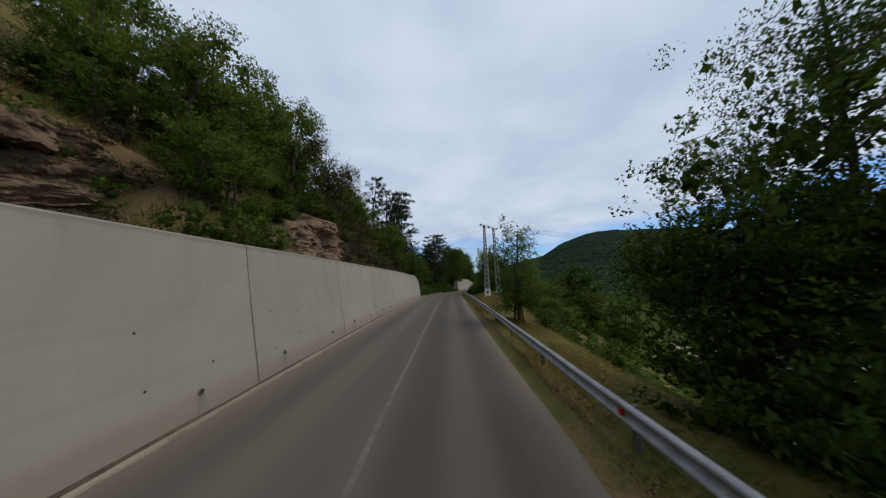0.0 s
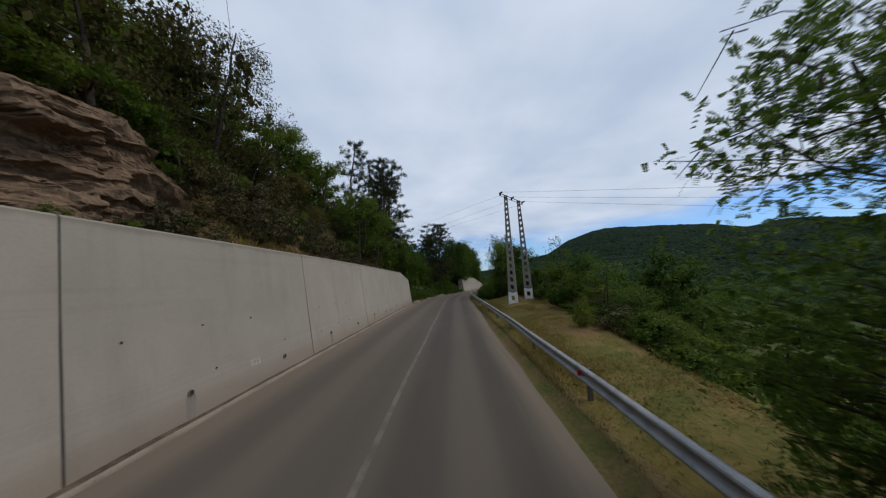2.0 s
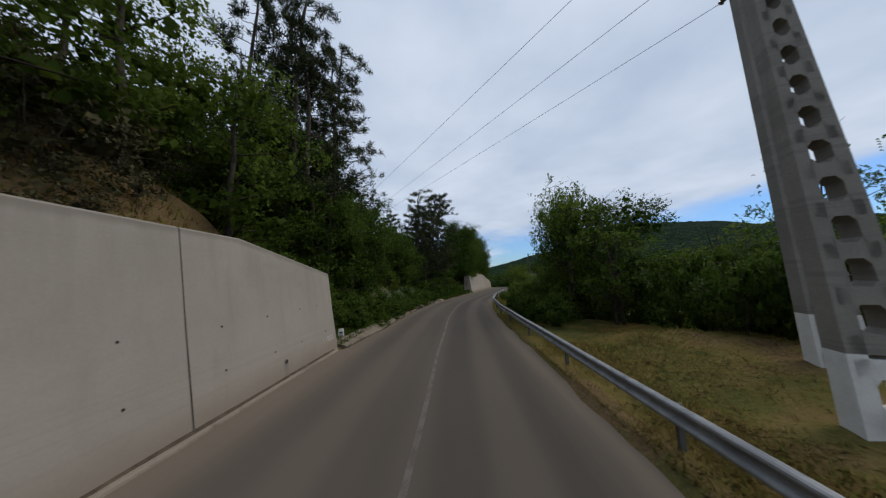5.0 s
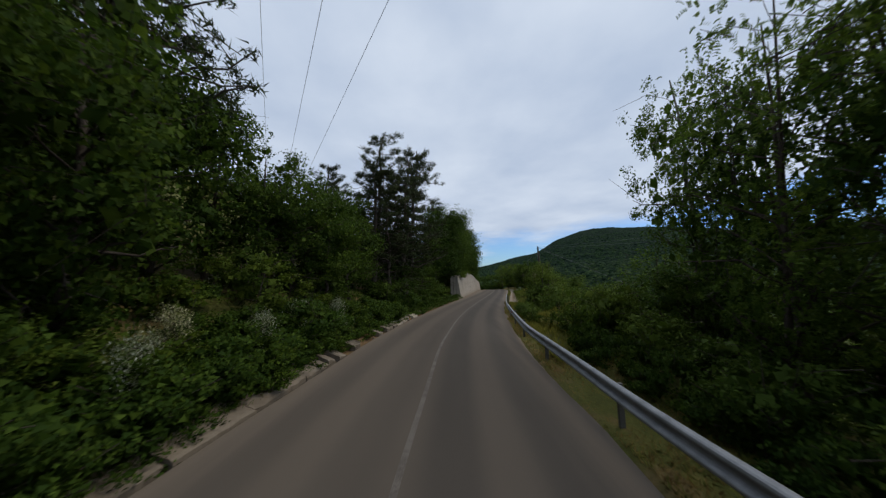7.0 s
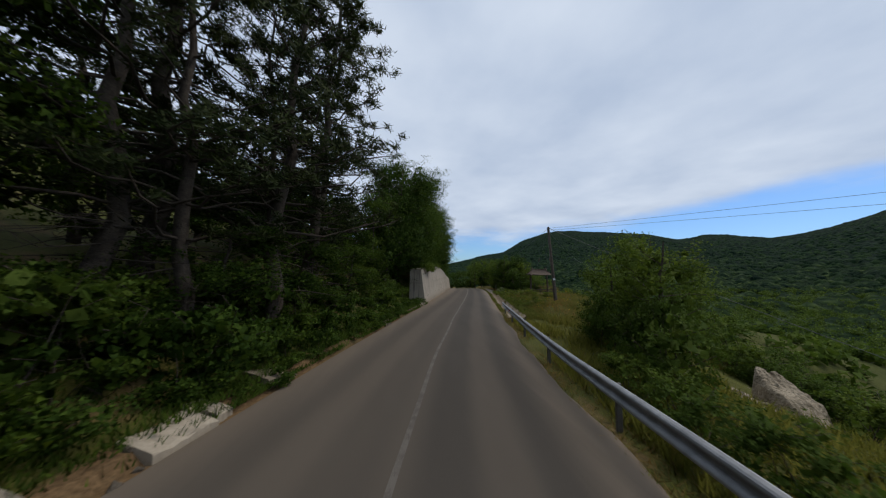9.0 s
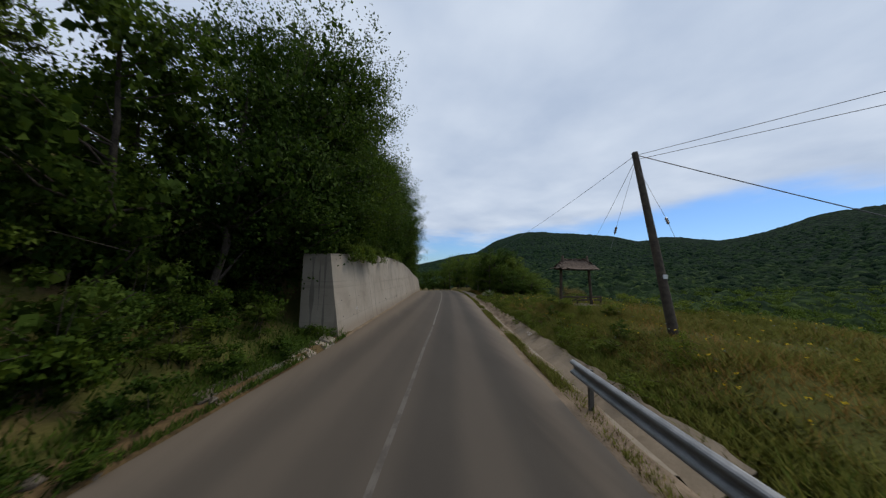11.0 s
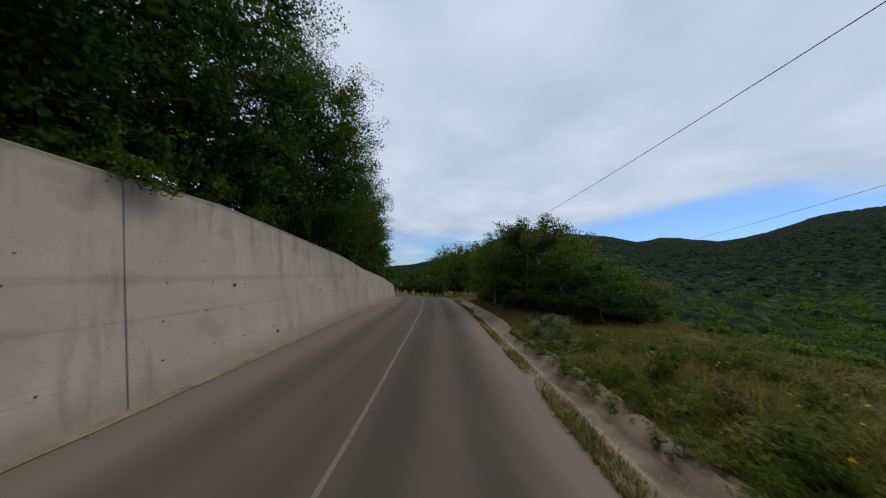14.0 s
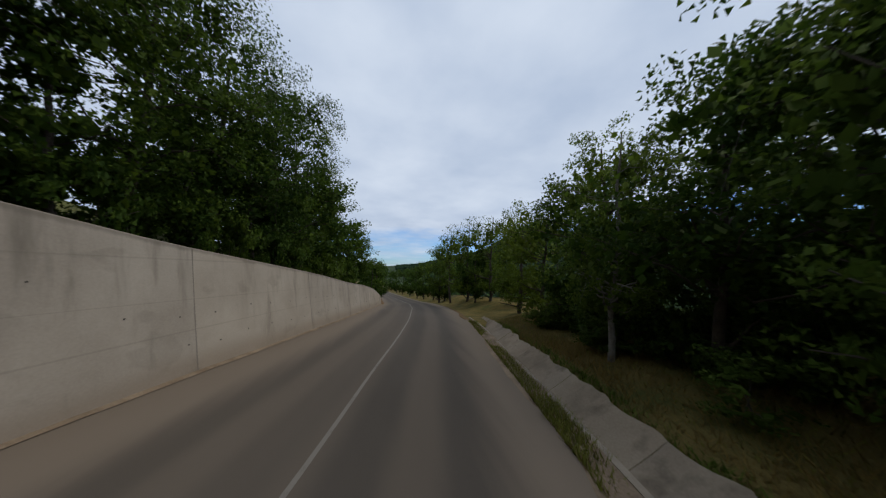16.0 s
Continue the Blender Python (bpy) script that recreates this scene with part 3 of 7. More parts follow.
def tube(points, radii, sides=7, caps=True):
    """Vertices and faces of a tapered tube along points."""
    p = np.asarray(points, float)
    tang = np.gradient(p, axis=0)
    tang /= np.linalg.norm(tang, axis=1, keepdims=True) + 1e-9
    ref = np.array([0.31, 0.95, 0.08]) if abs(tang[0] @ [0, 0, 1]) > 0.5 else np.array([0.02, 0.03, 1.0])
    u = np.cross(tang, ref)
    u /= np.linalg.norm(u, axis=1, keepdims=True) + 1e-9
    v = np.cross(tang, u)
    a = np.linspace(0, 2 * np.pi, sides, endpoint=False)
    ring = u[:, None] * np.cos(a)[None, :, None] + v[:, None] * np.sin(a)[None, :, None]
    verts = (p[:, None] + ring * np.asarray(radii)[:, None, None]).reshape(-1, 3)
    i = np.arange(len(p) - 1)[:, None] * sides
    j, k = np.arange(sides)[None], (np.arange(sides) + 1)[None] % sides
    return verts, np.stack([i + j, i + k, i + sides + k, i + sides + j], -1).reshape(-1, 4)


def gather(bits):
    """Joins (verts, faces) pairs."""
    vs, fs, n = [], [], 0
    for v, f in bits:
        vs.append(v)
        fs.append(f + n)
        n += len(v)
    return np.concatenate(vs), np.concatenate(fs)


# ---- ground: one sheet to the horizon ----
def steps(*runs):
    out = [runs[0][0]]
    for a, b, k in runs:
        n = max(int(round((b - a) / k)), 1)
        out += list(a + (b - a) * np.arange(1, n + 1) / n)
    return np.array(out)


def build_ground():
    s = steps((-1500, -300, 150), (-300, -60, 24), (-60, -10, 5), (-10, 150, 0.7), (150, 200, 2.5), (200, 400, 12), (400, 1000, 30), (1000, 2400, 100))
    d = steps((-900, -200, 70), (-200, -60, 14), (-60, -24, 2.5), (-24, -9, 0.8), (-9, -3.0, 0.2), (-3.0, 3.0, 3.0), (3.0, 6.4, 0.17), (6.4, 19, 0.65),
              (19, 90, 1.8), (90, 300, 10), (300, 1100, 28), (1100, 2600, 120))
    S, Dd = np.meshgrid(s, d, indexing="ij")
    pos = at(S, Dd)
    pos[..., 2] = terrain(S, Dd)
    me = mesh("ground", pos.reshape(-1, 3), grid_faces(len(s), len(d)), M_EARTH, True)
    x, y = pos[..., 0], pos[..., 1]
    out = Dd - right_edge(S)
    soil = np.zeros_like(S)
    soil = np.maximum(soil, np.where(S < 44, 0.50, np.where(S < 86, 0.42, 0.75)) * ((out > -0.4) & (out < 0.45)))
    soil = np.maximum(soil, 0.85 * ease(-3.0, -3.4, Dd) * (1 - ease(-3.9, -4.6, Dd)))
    soil = np.maximum(soil, ease(87, 89, S) * (1 - ease(118, 126, S)) * (0.95 * ((out > 1.1) & (out < 2.5 + 0.5 * rough(S, Dd, 4, 2)))))
    soil = np.maximum(soil, (0.62 + 0.25 * ease(21, 25, S)) * ease(-4.2, -6, Dd) * ease(46, 43, S) * ease(-34, -14, Dd))
    soil = np.maximum(soil, 0.42 * ease(-3.9, -4.6, Dd) * ((S > 44) & (S < 96)) * ease(-30, -16, Dd))
    soil = np.maximum(soil, 0.42 * ((S > 24) & (S < 47) & (out > 1.6) & (out < 8)))
    dry = np.where(Dd > 0, 0.75 * ease(-0.3, 0.1, out) * (1 - ease(17, 30, Dd)) * lerp(S, (-20, 0.75), (24, 0.72), (46, 0.75), (56, 0.45), (84, 0.45), (90, 0.42), (114, 0.40), (121, 0.8), (150, 0.8)), 0.15)
    dry = np.maximum(dry, 0.1 * ease(60, 120, Dd) * (1 - ease(150, 220, Dd)))
    dry = np.maximum(dry, 0.55 * (Dd < -4) * (S < 46))
    river = gravel(x, y)
    # bleached eroded bank below the bend
    river = np.maximum(river, 1.2 * bare(x, y))
    # share of wood floor that takes the shade-dark colour
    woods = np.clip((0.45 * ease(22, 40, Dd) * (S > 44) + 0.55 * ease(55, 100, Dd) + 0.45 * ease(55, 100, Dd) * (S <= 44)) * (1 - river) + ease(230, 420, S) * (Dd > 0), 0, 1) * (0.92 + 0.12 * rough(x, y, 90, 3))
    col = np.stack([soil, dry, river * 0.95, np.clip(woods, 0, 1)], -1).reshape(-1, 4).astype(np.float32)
    layer = me.color_attributes.new("cover", "FLOAT_COLOR", "POINT")
    layer.data.foreach_set("color", col.ravel())
    return tagged(new("ground", me), "hillside and valley floor of grass, soil and gravel", "ground", kind="structure")


build_ground()


def ribbon(name, s, cols, material, uv=False, smooth=True):
    """A strip along the road: cols gives, for each column, (distance, height) arrays over s."""
    pos = np.stack([at(s, c[0] + 0 * s, c[1] + 0 * s) for c in cols], 1)
    me = mesh(name, pos.reshape(-1, 3), grid_faces(len(s), len(cols))[:, ::-1], material, smooth)
    if uv:
        dd = np.stack([c[0] + 0 * s for c in cols], 1).ravel()
        ss = np.repeat(s, len(cols))
        lay = me.uv_layers.new(name="UVMap")
        idx = np.empty(len(me.loops), np.int32)
        me.loops.foreach_get("vertex_index", idx)
        lay.data.foreach_set("uv", np.stack([dd[idx], ss[idx]], -1).astype(np.float32).ravel())
    return me


def build_road():
    s = np.r_[np.arange(-60, -10, 3.0), np.arange(-10, 180, 0.5), np.arange(180, 300, 3.0)]
    rng = np.random.default_rng(3)
    jag = np.convolve(rng.normal(0, 0.12, len(s)), np.ones(4) / 4, "same")
    le, re = left_edge(s) + 0.04, right_edge(s) + jag
    cols = [(-le, -0.05), (-le + 0.12, -0.005)] + [(-le * k, 0.03 * (1 - k)) for k in (0.8, 0.5, 0.25)] + [(0 * s, 0.03)]
    cols += [(re * k, 0.03 * (1 - k)) for k in (0.25, 0.5, 0.8)] + [(re - 0.1, -0.005), (re + 0.02, -0.07)]
    me = ribbon("road", s, cols, M_ROAD, True)
    tagged(new("road", me), "dusty grey asphalt road with worn wheel tracks", "road", kind="structure")
    for s0, s1, half, paint, label in ((-10, 97, 0.05, M_PAINT1, "faded worn centre line on asphalt"),
                                       (97.0, 220, 0.04, M_PAINT2, "thin white centre line on asphalt")):
        a = np.arange(s0, s1, 0.5)
        wob = 0.015 * np.sin(a * 0.8)
        me = ribbon("centre_line", a, [(-half + wob, 0.0345), (half + wob, 0.0345)], paint)
        tagged(new("centre_line", me), label, "road marking", kind="structure")


build_road()


# ---- retaining walls ----
def wall_panel(s0, s1, material, thick=0.35, chamfer=0.0):
    """One cast panel between two joints: battered front, level top, its own thickness."""
    n = max(int((s1 - s0) / 1.2), 2)
    s = np.linspace(s0, s1, n + 1)
    rows = []

    def heights(q):
        b, t = float(wall_base(q)), float(wall_top(q))
        front, lean = -b, -b - 0.16 * t
        return [(front + 0.06, -0.3), (front, 0.0), (front - 0.16 * t * 0.5, t * 0.5), (lean + 0.03, t - 0.03), (lean - 0.0, t),
                (lean - thick + 0.03, t), (lean - thick, t - 0.03), (lean - thick, -0.3)]

    for q in s:
        rows.append([at(q, x, h) for x, h in heights(q)])
    v = np.array(rows)
    k = v.shape[1]
    v = v.reshape(-1, 3)
    i = np.arange(len(s) - 1)[:, None] * k
    j, jn = np.arange(k)[None], (np.arange(k) + 1)[None] % k
    f = np.stack([i + j, i + jn, i + k + jn, i + k + j], -1).reshape(-1, 4)
    ends = np.array([list(range(k))[::-1], list(range(len(v) - k, len(v)))])
    me = mesh("panel", v, [f, ends], material)
    along = np.repeat(s, k)
    high = np.concatenate([[h for _, h in heights(q)] for q in s])
    top = np.repeat(wall_top(s), k)
    idx = np.empty(len(me.loops), np.int32)
    me.loops.foreach_get("vertex_index", idx)
    for name, val in (("UVMap", top - high), ("FootMap", high)):
        me.uv_layers.new(name=name).data.foreach_set("uv", np.stack([along[idx], val[idx]], -1).astype(np.float32).ravel())
    return me


def on_wall(s, h, off=0.0):
    """A place on a wall's front face, off metres out of it, and the face's turn."""
    b = float(wall_base(s))
    p = spot(s, -b - 0.16 * h + off, h)
    k = (float(wall_base(s + 0.3)) - float(wall_base(s - 0.3))) / 0.6
    yaw = math.atan(-(float(centre(s)[2]) - k))
    return Matrix.Translation(p) @ Matrix.Rotation(yaw, 4, "Z") @ Matrix.Rotation(-math.atan(0.16), 4, "Y")


def disc_mesh(name, r, depth, material, sides=10):
    bm = bmesh.new()
    bmesh.ops.create_cone(bm, cap_ends=True, segments=sides, radius1=r, radius2=r * 0.9, depth=depth, matrix=Matrix.Rotation(math.pi / 2, 4, "Y"))
    return bm_mesh(name, bm, material)


# tie holes and bores are solid discs, their inner shade given as dark colour
HOLE, PIPE, BORE = disc_mesh("tie_hole", 0.022, 0.012, M_DARK), disc_mesh("weep_pipe", 0.062, 0.05, M_WALL2), disc_mesh("bore", 0.048, 0.056, M_DARK)


def stain_mesh(seed, length):
    rng = np.random.default_rng(seed)
    h = np.linspace(0, -length, 7)
    w = 0.05 + 0.035 * rng.random(7) + 0.03 * np.linspace(0, 1, 7)
    v = np.array([[0, sgn * ww + 0.01 * rng.normal(), hh] for hh, ww in zip(h, w) for sgn in (-1, 1)])
    return mesh("stain", v, grid_faces(7, 2), M_STAIN)


def build_wall(name, label, joints, material, seed):
    wall = tagged(new(name), label, "retaining wall", kind="structure")
    rng = np.random.default_rng(seed)
    for a, b in zip(joints[:-1], joints[1:]):
        part("panel", wall_panel(a + 0.013, b - 0.013, material, 1.15 if a in (93.62, 40.3) else 0.38), wall)
        t = float(wall_top((a + b) / 2))
        # tie holes in rows, left by the shuttering
        for h in (0.8, 1.62, 2.4, 2.95, 3.7):
            if h > t - 0.35:
                continue
            for k in np.arange(a + 0.7, b - 0.3, 1.28):
                if rng.random() < 0.8:
                    q = k + rng.normal(0, 0.1)
                    part("tie_hole", HOLE, wall, m=on_wall(q, h + rng.normal(0, 0.04), 0.002))
    for q in joints[1:-1]:
        t = float(wall_top(q))
        v = [on_wall(q, h, 0.004) @ Vector((0, sgn * 0.015, 0)) for h in (0, t) for sgn in (-1, 1)]
        part("joint", mesh("joint", np.array(v), np.array([[0, 1, 3, 2]]), M_STAIN if seed == 12 and q != 112.35 else M_JOINT), wall)
    return wall


J1 = [-40, -27.2, -21.6, -16.0, -10.4, -4.8, 0.85, 6.60, 12.2, 17.6, 23.4, 29.2, 34.8, 40.3, 45.75]
J2 = [93.62, 99.55, 106.45, 112.35, 118.85, 125.45, 131.7, 138, 144.5, 151, 157.5, 164]
wall1 = build_wall("wall_west", "long pale cast concrete retaining wall with tie holes", J1, M_WALL, 11)
wall2 = build_wall("wall_north", "weathered cast concrete retaining wall with water stains", J2, M_WALL2, 12)
for k, q in enumerate((-6.0, -0.6, 5.1, 7.7, 10.9, 13.5, 16.3, 19.2, 21.9, 24.8, 27.7, 30.6, 33.4, 37.2, 42.8)):
    part("weep_pipe", PIPE, wall1, "short drain pipe", on_wall(q, 0.47 + 0.05 * math.sin(k * 3), 0.0))
    part("bore", BORE, wall1, m=on_wall(q, 0.47 + 0.05 * math.sin(k * 3), 0.002))
    if k not in (1, 4, 8, 10, 13):
        part("stain", stain_mesh(k, 0.43), wall1, "dark damp streak below drain", on_wall(q, 0.45 + 0.05 * math.sin(k * 3), 0.004))
for q, h in ((103.8, 0.92), (115.2, 2.35), (121.3, 1.95), (109.0, 0.8), (117.2, 0.6)):
    part("weep_pipe", PIPE, wall2, "short drain pipe", on_wall(q, h, 0.0))
    part("bore", BORE, wall2, m=on_wall(q, h, 0.002))


def end_mark(x, z0, z1, w):
    """A dark damp streak on the blank end of the second wall."""
    q = 93.62
    v = [at(q - 0.0025, -float(wall_base(q)) - x + sgn * w * (0.6 + 0.4 * math.sin(3 * h + x * 7)), h) for h in np.linspace(z0, z1, 8) for sgn in (-1, 1)]
    v = np.array(v) + np.array([-0.002, -0.006, 0])
    part("stain", mesh("stain", v, grid_faces(8, 2), M_STAIN), wall2, "dark damp streak on the wall end")


for x, z0, z1, w in ((0.72, 0.3, 3.5, 0.05), (1.25, 0.1, 3.45, 0.11), (0.95, 1.2, 3.5, 0.03)):
    end_mark(x, z0, z1, w)


def build_kerb(name, s0, s1, width, high, label):
    s = np.arange(s0, s1 + 0.01, 0.5)
    b = wall_base(s)
    rng = np.random.default_rng(5)
    w = width + rng.normal(0, 0.012, len(s))
    cols = [(-b + w + 0.02, -0.03), (-b + w, high * 0.55), (-b + w - 0.03, high), (-b - 0.03, high + 0.01)]
    tagged(new(name, ribbon(name, s, cols, M_KERB, smooth=False)), label, "kerb", kind="structure")


build_kerb("kerb", -20, 45.7, 0.13, 0.05, "low concrete footing strip along the wall")


def build_dirt(name, s0, s1, wide, label, seed, material, lift=0.0):
    """A bank of washed-down soil along a wall's foot."""
    s = np.arange(s0, s1, 0.3)
    rng = np.random.default_rng(seed)
    w = wide * (0.4 + 1.0 * np.convolve(rng.random(len(s)), np.ones(5) / 5, "same"))
    b = wall_base(s)
    h = 0.02 + 0.05 * np.convolve(rng.random(len(s)), np.ones(5) / 5, "same")
    cols = [(-b + w, 0.012 + lift), (-b + w * 0.7, h * 0.4 + 0.01 + lift), (-b + w * 0.35, h * 0.8 + lift), (-b - 0.05, h + lift)]
    tagged(new(name, ribbon(name, s, cols, material)), label, "soil", kind="structure")


build_dirt("soil_bank", 93.8, 163, 0.17, "brown washed-down soil along the wall foot", 4, M_SOIL)
build_dirt("litter", -8, 45.5, 0.07, "dark leaf litter and dirt in the corner of the wall", 6, M_LITTER, 0.035)


# ---- guard rail ----
def w_profile():
    pts = [(0.0, 0.155), (0.020, 0.155), (0.055, 0.140), (0.076, 0.122), (0.083, 0.100), (0.080, 0.082), (0.066, 0.066), (0.014, 0.032), (0.003, 0.012),
           (0.003, -0.012), (0.014, -0.032), (0.066, -0.066), (0.080, -0.082), (0.083, -0.100), (0.076, -0.122), (0.055, -0.140), (0.020, -0.155), (0.0, -0.155)]
    return np.array(pts)


def rail_d(s):
    return lerp(s, (-10, 3.74), (13, 3.86), (28, 3.93), (45, 3.74), (55, 3.50), (62, 3.42), (70, 3.56), (90, 3.60))


def build_rail():
    rail = thing("guardrail", "galvanised steel road guardrail with two-wave beam", "guardrail", kind="structure")
    prof = w_profile()
    a = 88.6
    while a > -8:
        s = np.linspace(a, a - 4.0 - 0.32, 12)
        lift = 0.004 if len(rail.children) % 2 else 0.0
        rows = []
        for back in (0, 1):
            for o, h in (prof if not back else prof[::-1]):
                rows.append((rail_d(s) - o + (0.004 if back else 0) + lift, 0.635 + h + 0.006 * np.sin(s)))
        pos = np.stack([at(s, c[0], c[1]) for c in rows], 1)
        k = len(rows)
        i = np.arange(len(s) - 1)[:, None] * k
        j, jn = np.arange(k)[None], (np.arange(k) + 1)[None] % k
        f = np.stack([i + j, i + jn, i + k + jn, i + k + j], -1).reshape(-1, 4)
        part("beam", mesh("beam", pos.reshape(-1, 3), f, M_STEEL), rail)
        a -= 4.0
    bm = box(-0.0, 0.10, -0.03, 0.03, -0.35, 0.72)
    post = bm_mesh("post", bm, M_POST, 0.008)
    bm = box(-0.035, 0.02, -0.02, 0.02, -0.05, 0.05)
    box(-0.042, -0.03, -0.03, 0.03, -0.045, 0.045, bm)
    refl = bm_mesh("reflector", bm, M_RED)
    for n, q in enumerate(np.arange(88.2, -8, -4.0)):
        d = float(rail_d(q)) + 0.09
        m = Matrix.Translation(spot(q, d, 0)) @ Matrix.Rotation(-math.atan(float(centre(q)[2])), 4, "Z")
        part("post", post, rail, m=m)
        if n % 4 == 1:
            part("reflector", refl, rail, "red reflector on beam", Matrix.Translation(spot(q, d - 0.13, 0.635)) @ Matrix.Rotation(-math.atan(float(centre(q)[2])), 4, "Z"))


build_rail()


# ---- concrete drain channel ----
def build_channel():
    ob = tagged(new("drain_channel"), "concrete roadside drain channel, silted and overgrown", "drain", kind="structure")
    rng = np.random.default_rng(9)
    a = 86.5
    while a < 141:
        b = a + 3.0
        s = np.linspace(a + 0.01, b - 0.01, 19)
        e = right_edge(s)
        j = rng.normal(0, 0.006)
        near = [(e + 0.50, -0.30 + j), (e + 0.50, -0.07 + j), (e + 0.62, -0.075 + j), (e + 0.96, -0.46 + j), (e + 0.97, -0.6 + j)]
        ragged = 0.06 * rough(s, 0 * s, 1.3, 3) + 0.03 * rough(s, 0 * s + 8, 0.5, 3)
        far = [(e + 0.97, -0.6 + j), (e + 0.98, -0.455 + j), (e + 1.30, -0.25 + j + 0.25 * ragged), (e + 1.66 + ragged, 0.0 + j + 0.4 * ragged), (e + 1.69 + ragged, -0.2 + j)]
        part("near_slab", ribbon("near_slab", s, near, M_CHANNEL, smooth=False), ob, "pale concrete drain edge")
        part("far_slab", ribbon("far_slab", s, far, M_FARSLAB, smooth=False), ob, "brown silt-stained concrete slope")
        a = b
    return ob


channel = build_channel()


def build_shoulder():
    """Crumbling soil shoulder between the asphalt and the drain, spilling unevenly over its edge."""
    s = np.arange(86, 142, 0.2)
    e, n1, n2 = right_edge(s), rough(s, 0 * s + 5, 2.3, 4), rough(s, 0 * s + 31, 1.1, 3)
    cols = [(e - 0.35, -0.035), (e - 0.02, -0.022), (e + 0.12, -0.03), (e + 0.30, -0.055 + 0.02 * n1), (e + 0.50 + 0.04 * n1, -0.06 + 0.02 * n2), (e + 0.58 + 0.08 * n1, -0.075), (e + 0.64 + 0.09 * n1, -0.25)]
    tagged(new("shoulder", ribbon("shoulder", s, cols, M_SOIL)), "soft brown soil shoulder with weeds", "soil", kind="structure")


build_shoulder()


def solid(name, s, cols, material):
    """A closed bar along the road: cols gives its section, (distance, height) arrays over s, all the way round."""
    pos = np.stack([at(s, c[0] + 0 * s, c[1] + 0 * s) for c in cols], 1)
    k = len(cols)
    i = np.arange(len(s) - 1)[:, None] * k
    j, jn = np.arange(k)[None], (np.arange(k) + 1)[None] % k
    f = np.stack([i + j, i + jn, i + k + jn, i + k + j], -1).reshape(-1, 4)
    v = pos.reshape(-1, 3)
    return mesh(name, v, [f, np.array([list(range(k))[::-1], list(range(len(v) - k, len(v)))])], material)


def build_apron():
    """Old concrete gutter slabs along the hill side, cracked, tilted and half buried between the walls."""
    ob = tagged(new("edge_slabs"), "broken pale concrete gutter slabs along the road edge", "gutter", kind="structure")
    rng = np.random.default_rng(31)
    for a, z, long, keep, loose in ((46.1, 59.5, 1.7, 0.95, 0.02), (59.5, 67.2, 0.7, 0.5, 0.04), (67.2, 69.9, 0.7, 1.0, 0.05), (69.9, 70.8, 0.9, 0.2, 0.05), (70.8, 72.2, 1.4, 1.0, 0.03), (72.2, 76.5, 0.9, 0.4, 0.07), (76.5, 88.0, 0.8, 0.22, 0.06), (88.0, 91.2, 1.9, 1.0, 0.015), (91.2, 93.7, 0.45, 0.95, 0.05)):
        while a < z - 0.1:
            b = min(a + long * rng.uniform(0.7, 1.3), z)
            if rng.random() < keep:
                s = np.linspace(a + 0.012, b - 0.012 - rng.uniform(0, 0.06), 9)
                e = left_edge(s) + 0.10 + rng.normal(0, loose)
                w = rng.uniform(0.45, 0.62) + 0.05 * rough(s, 0 * s + a, 1.5, 3)
                h, t = rng.normal(0, loose * 0.7) - (0.05 if a < 59 else 0), rng.normal(0, loose * 0.8) * np.linspace(-1, 1, 9) + rng.normal(0, 0.012, 9)
                j = rng.normal(0, 0.016, (4, 9))
                cols = [(-e + j[0], -0.15 + h + t), (-e + j[0], 0.045 + h + t), (-e - 0.05 + j[1], 0.08 + h + t + j[2] * 0.5), (-e - w * 0.6, 0.16 + h + t + j[3]), (-e - w + j[1] * 2, 0.225 + h + t + j[0]), (-e - w - 0.06, 0.22 + h + t), (-e - w - 0.08, -0.15 + h)]
                part("slab", solid("slab", s, cols[::-1], M_PALESLAB if 67 < a < 72.3 or a > 88 else M_APRON), ob)
            a = b


build_apron()


def build_silt():
    """Washed-in soil that fills the channel and smothers its far side, more and more towards the bend."""
    s = np.arange(95, 122, 0.1)
    e, n1, n2, n3 = right_edge(s), rough(s, 0 * s, 3.1, 4), rough(s, 0 * s + 20, 1.7, 3), rough(s, 0 * s + 40, 0.9, 3)
    full = lerp(s, (95, 0.0), (99.5, 0.9), (110, 1.0), (117, 0.8), (121.5, 0.0))
    low = -0.47 + 0.17 * full + 0.05 * n1
    cols = [(e + 0.70, -0.42 + 0.16 * full + 0.04 * n2), (e + 0.86, low + 0.03 * n3), (e + 1.0 + 0.05 * n1, low + 0.02 + 0.05 * n2)]
    for k, (out, h) in enumerate(((1.12, 0.08), (1.22, 0.17), (1.32, 0.26), (1.43, 0.31), (1.54, 0.30), (1.64, 0.20))):
        lump, slip = rough(s, 0 * s + 50 + 2.1 * k, 0.95, 3), rough(s, 0 * s + 90 + 1.3 * k, 0.7, 2)
        cols.append((e + out + 0.06 * slip + 0.05 * n1, low + h * full + 0.075 * lump * full - 0.25 * (1 - full) * (out - 0.9)))
    cols.append((e + 1.72, low - 0.15))
    tagged(new("silt", ribbon("silt", s, cols, M_SOIL)), "brown washed-in soil filling the drain", "soil", kind="structure")


build_silt()


# ---- rock face over the first wall ----
def mixed(a, c):
    """A fixed pseudo-random number from 0 to 1 for a pair of whole numbers."""
    v = np.sin(a * 12.9898 + c * 78.233) * 43758.5453
    return v - np.floor(v)


ROCK_TOP = [(10.4, 2.3), (12, 2.8), (16, 4.3), (19, 5.7), (21.4, 5.3), (23, 3.0), (24.4, 1.2)]  # height over the wall's shoulder


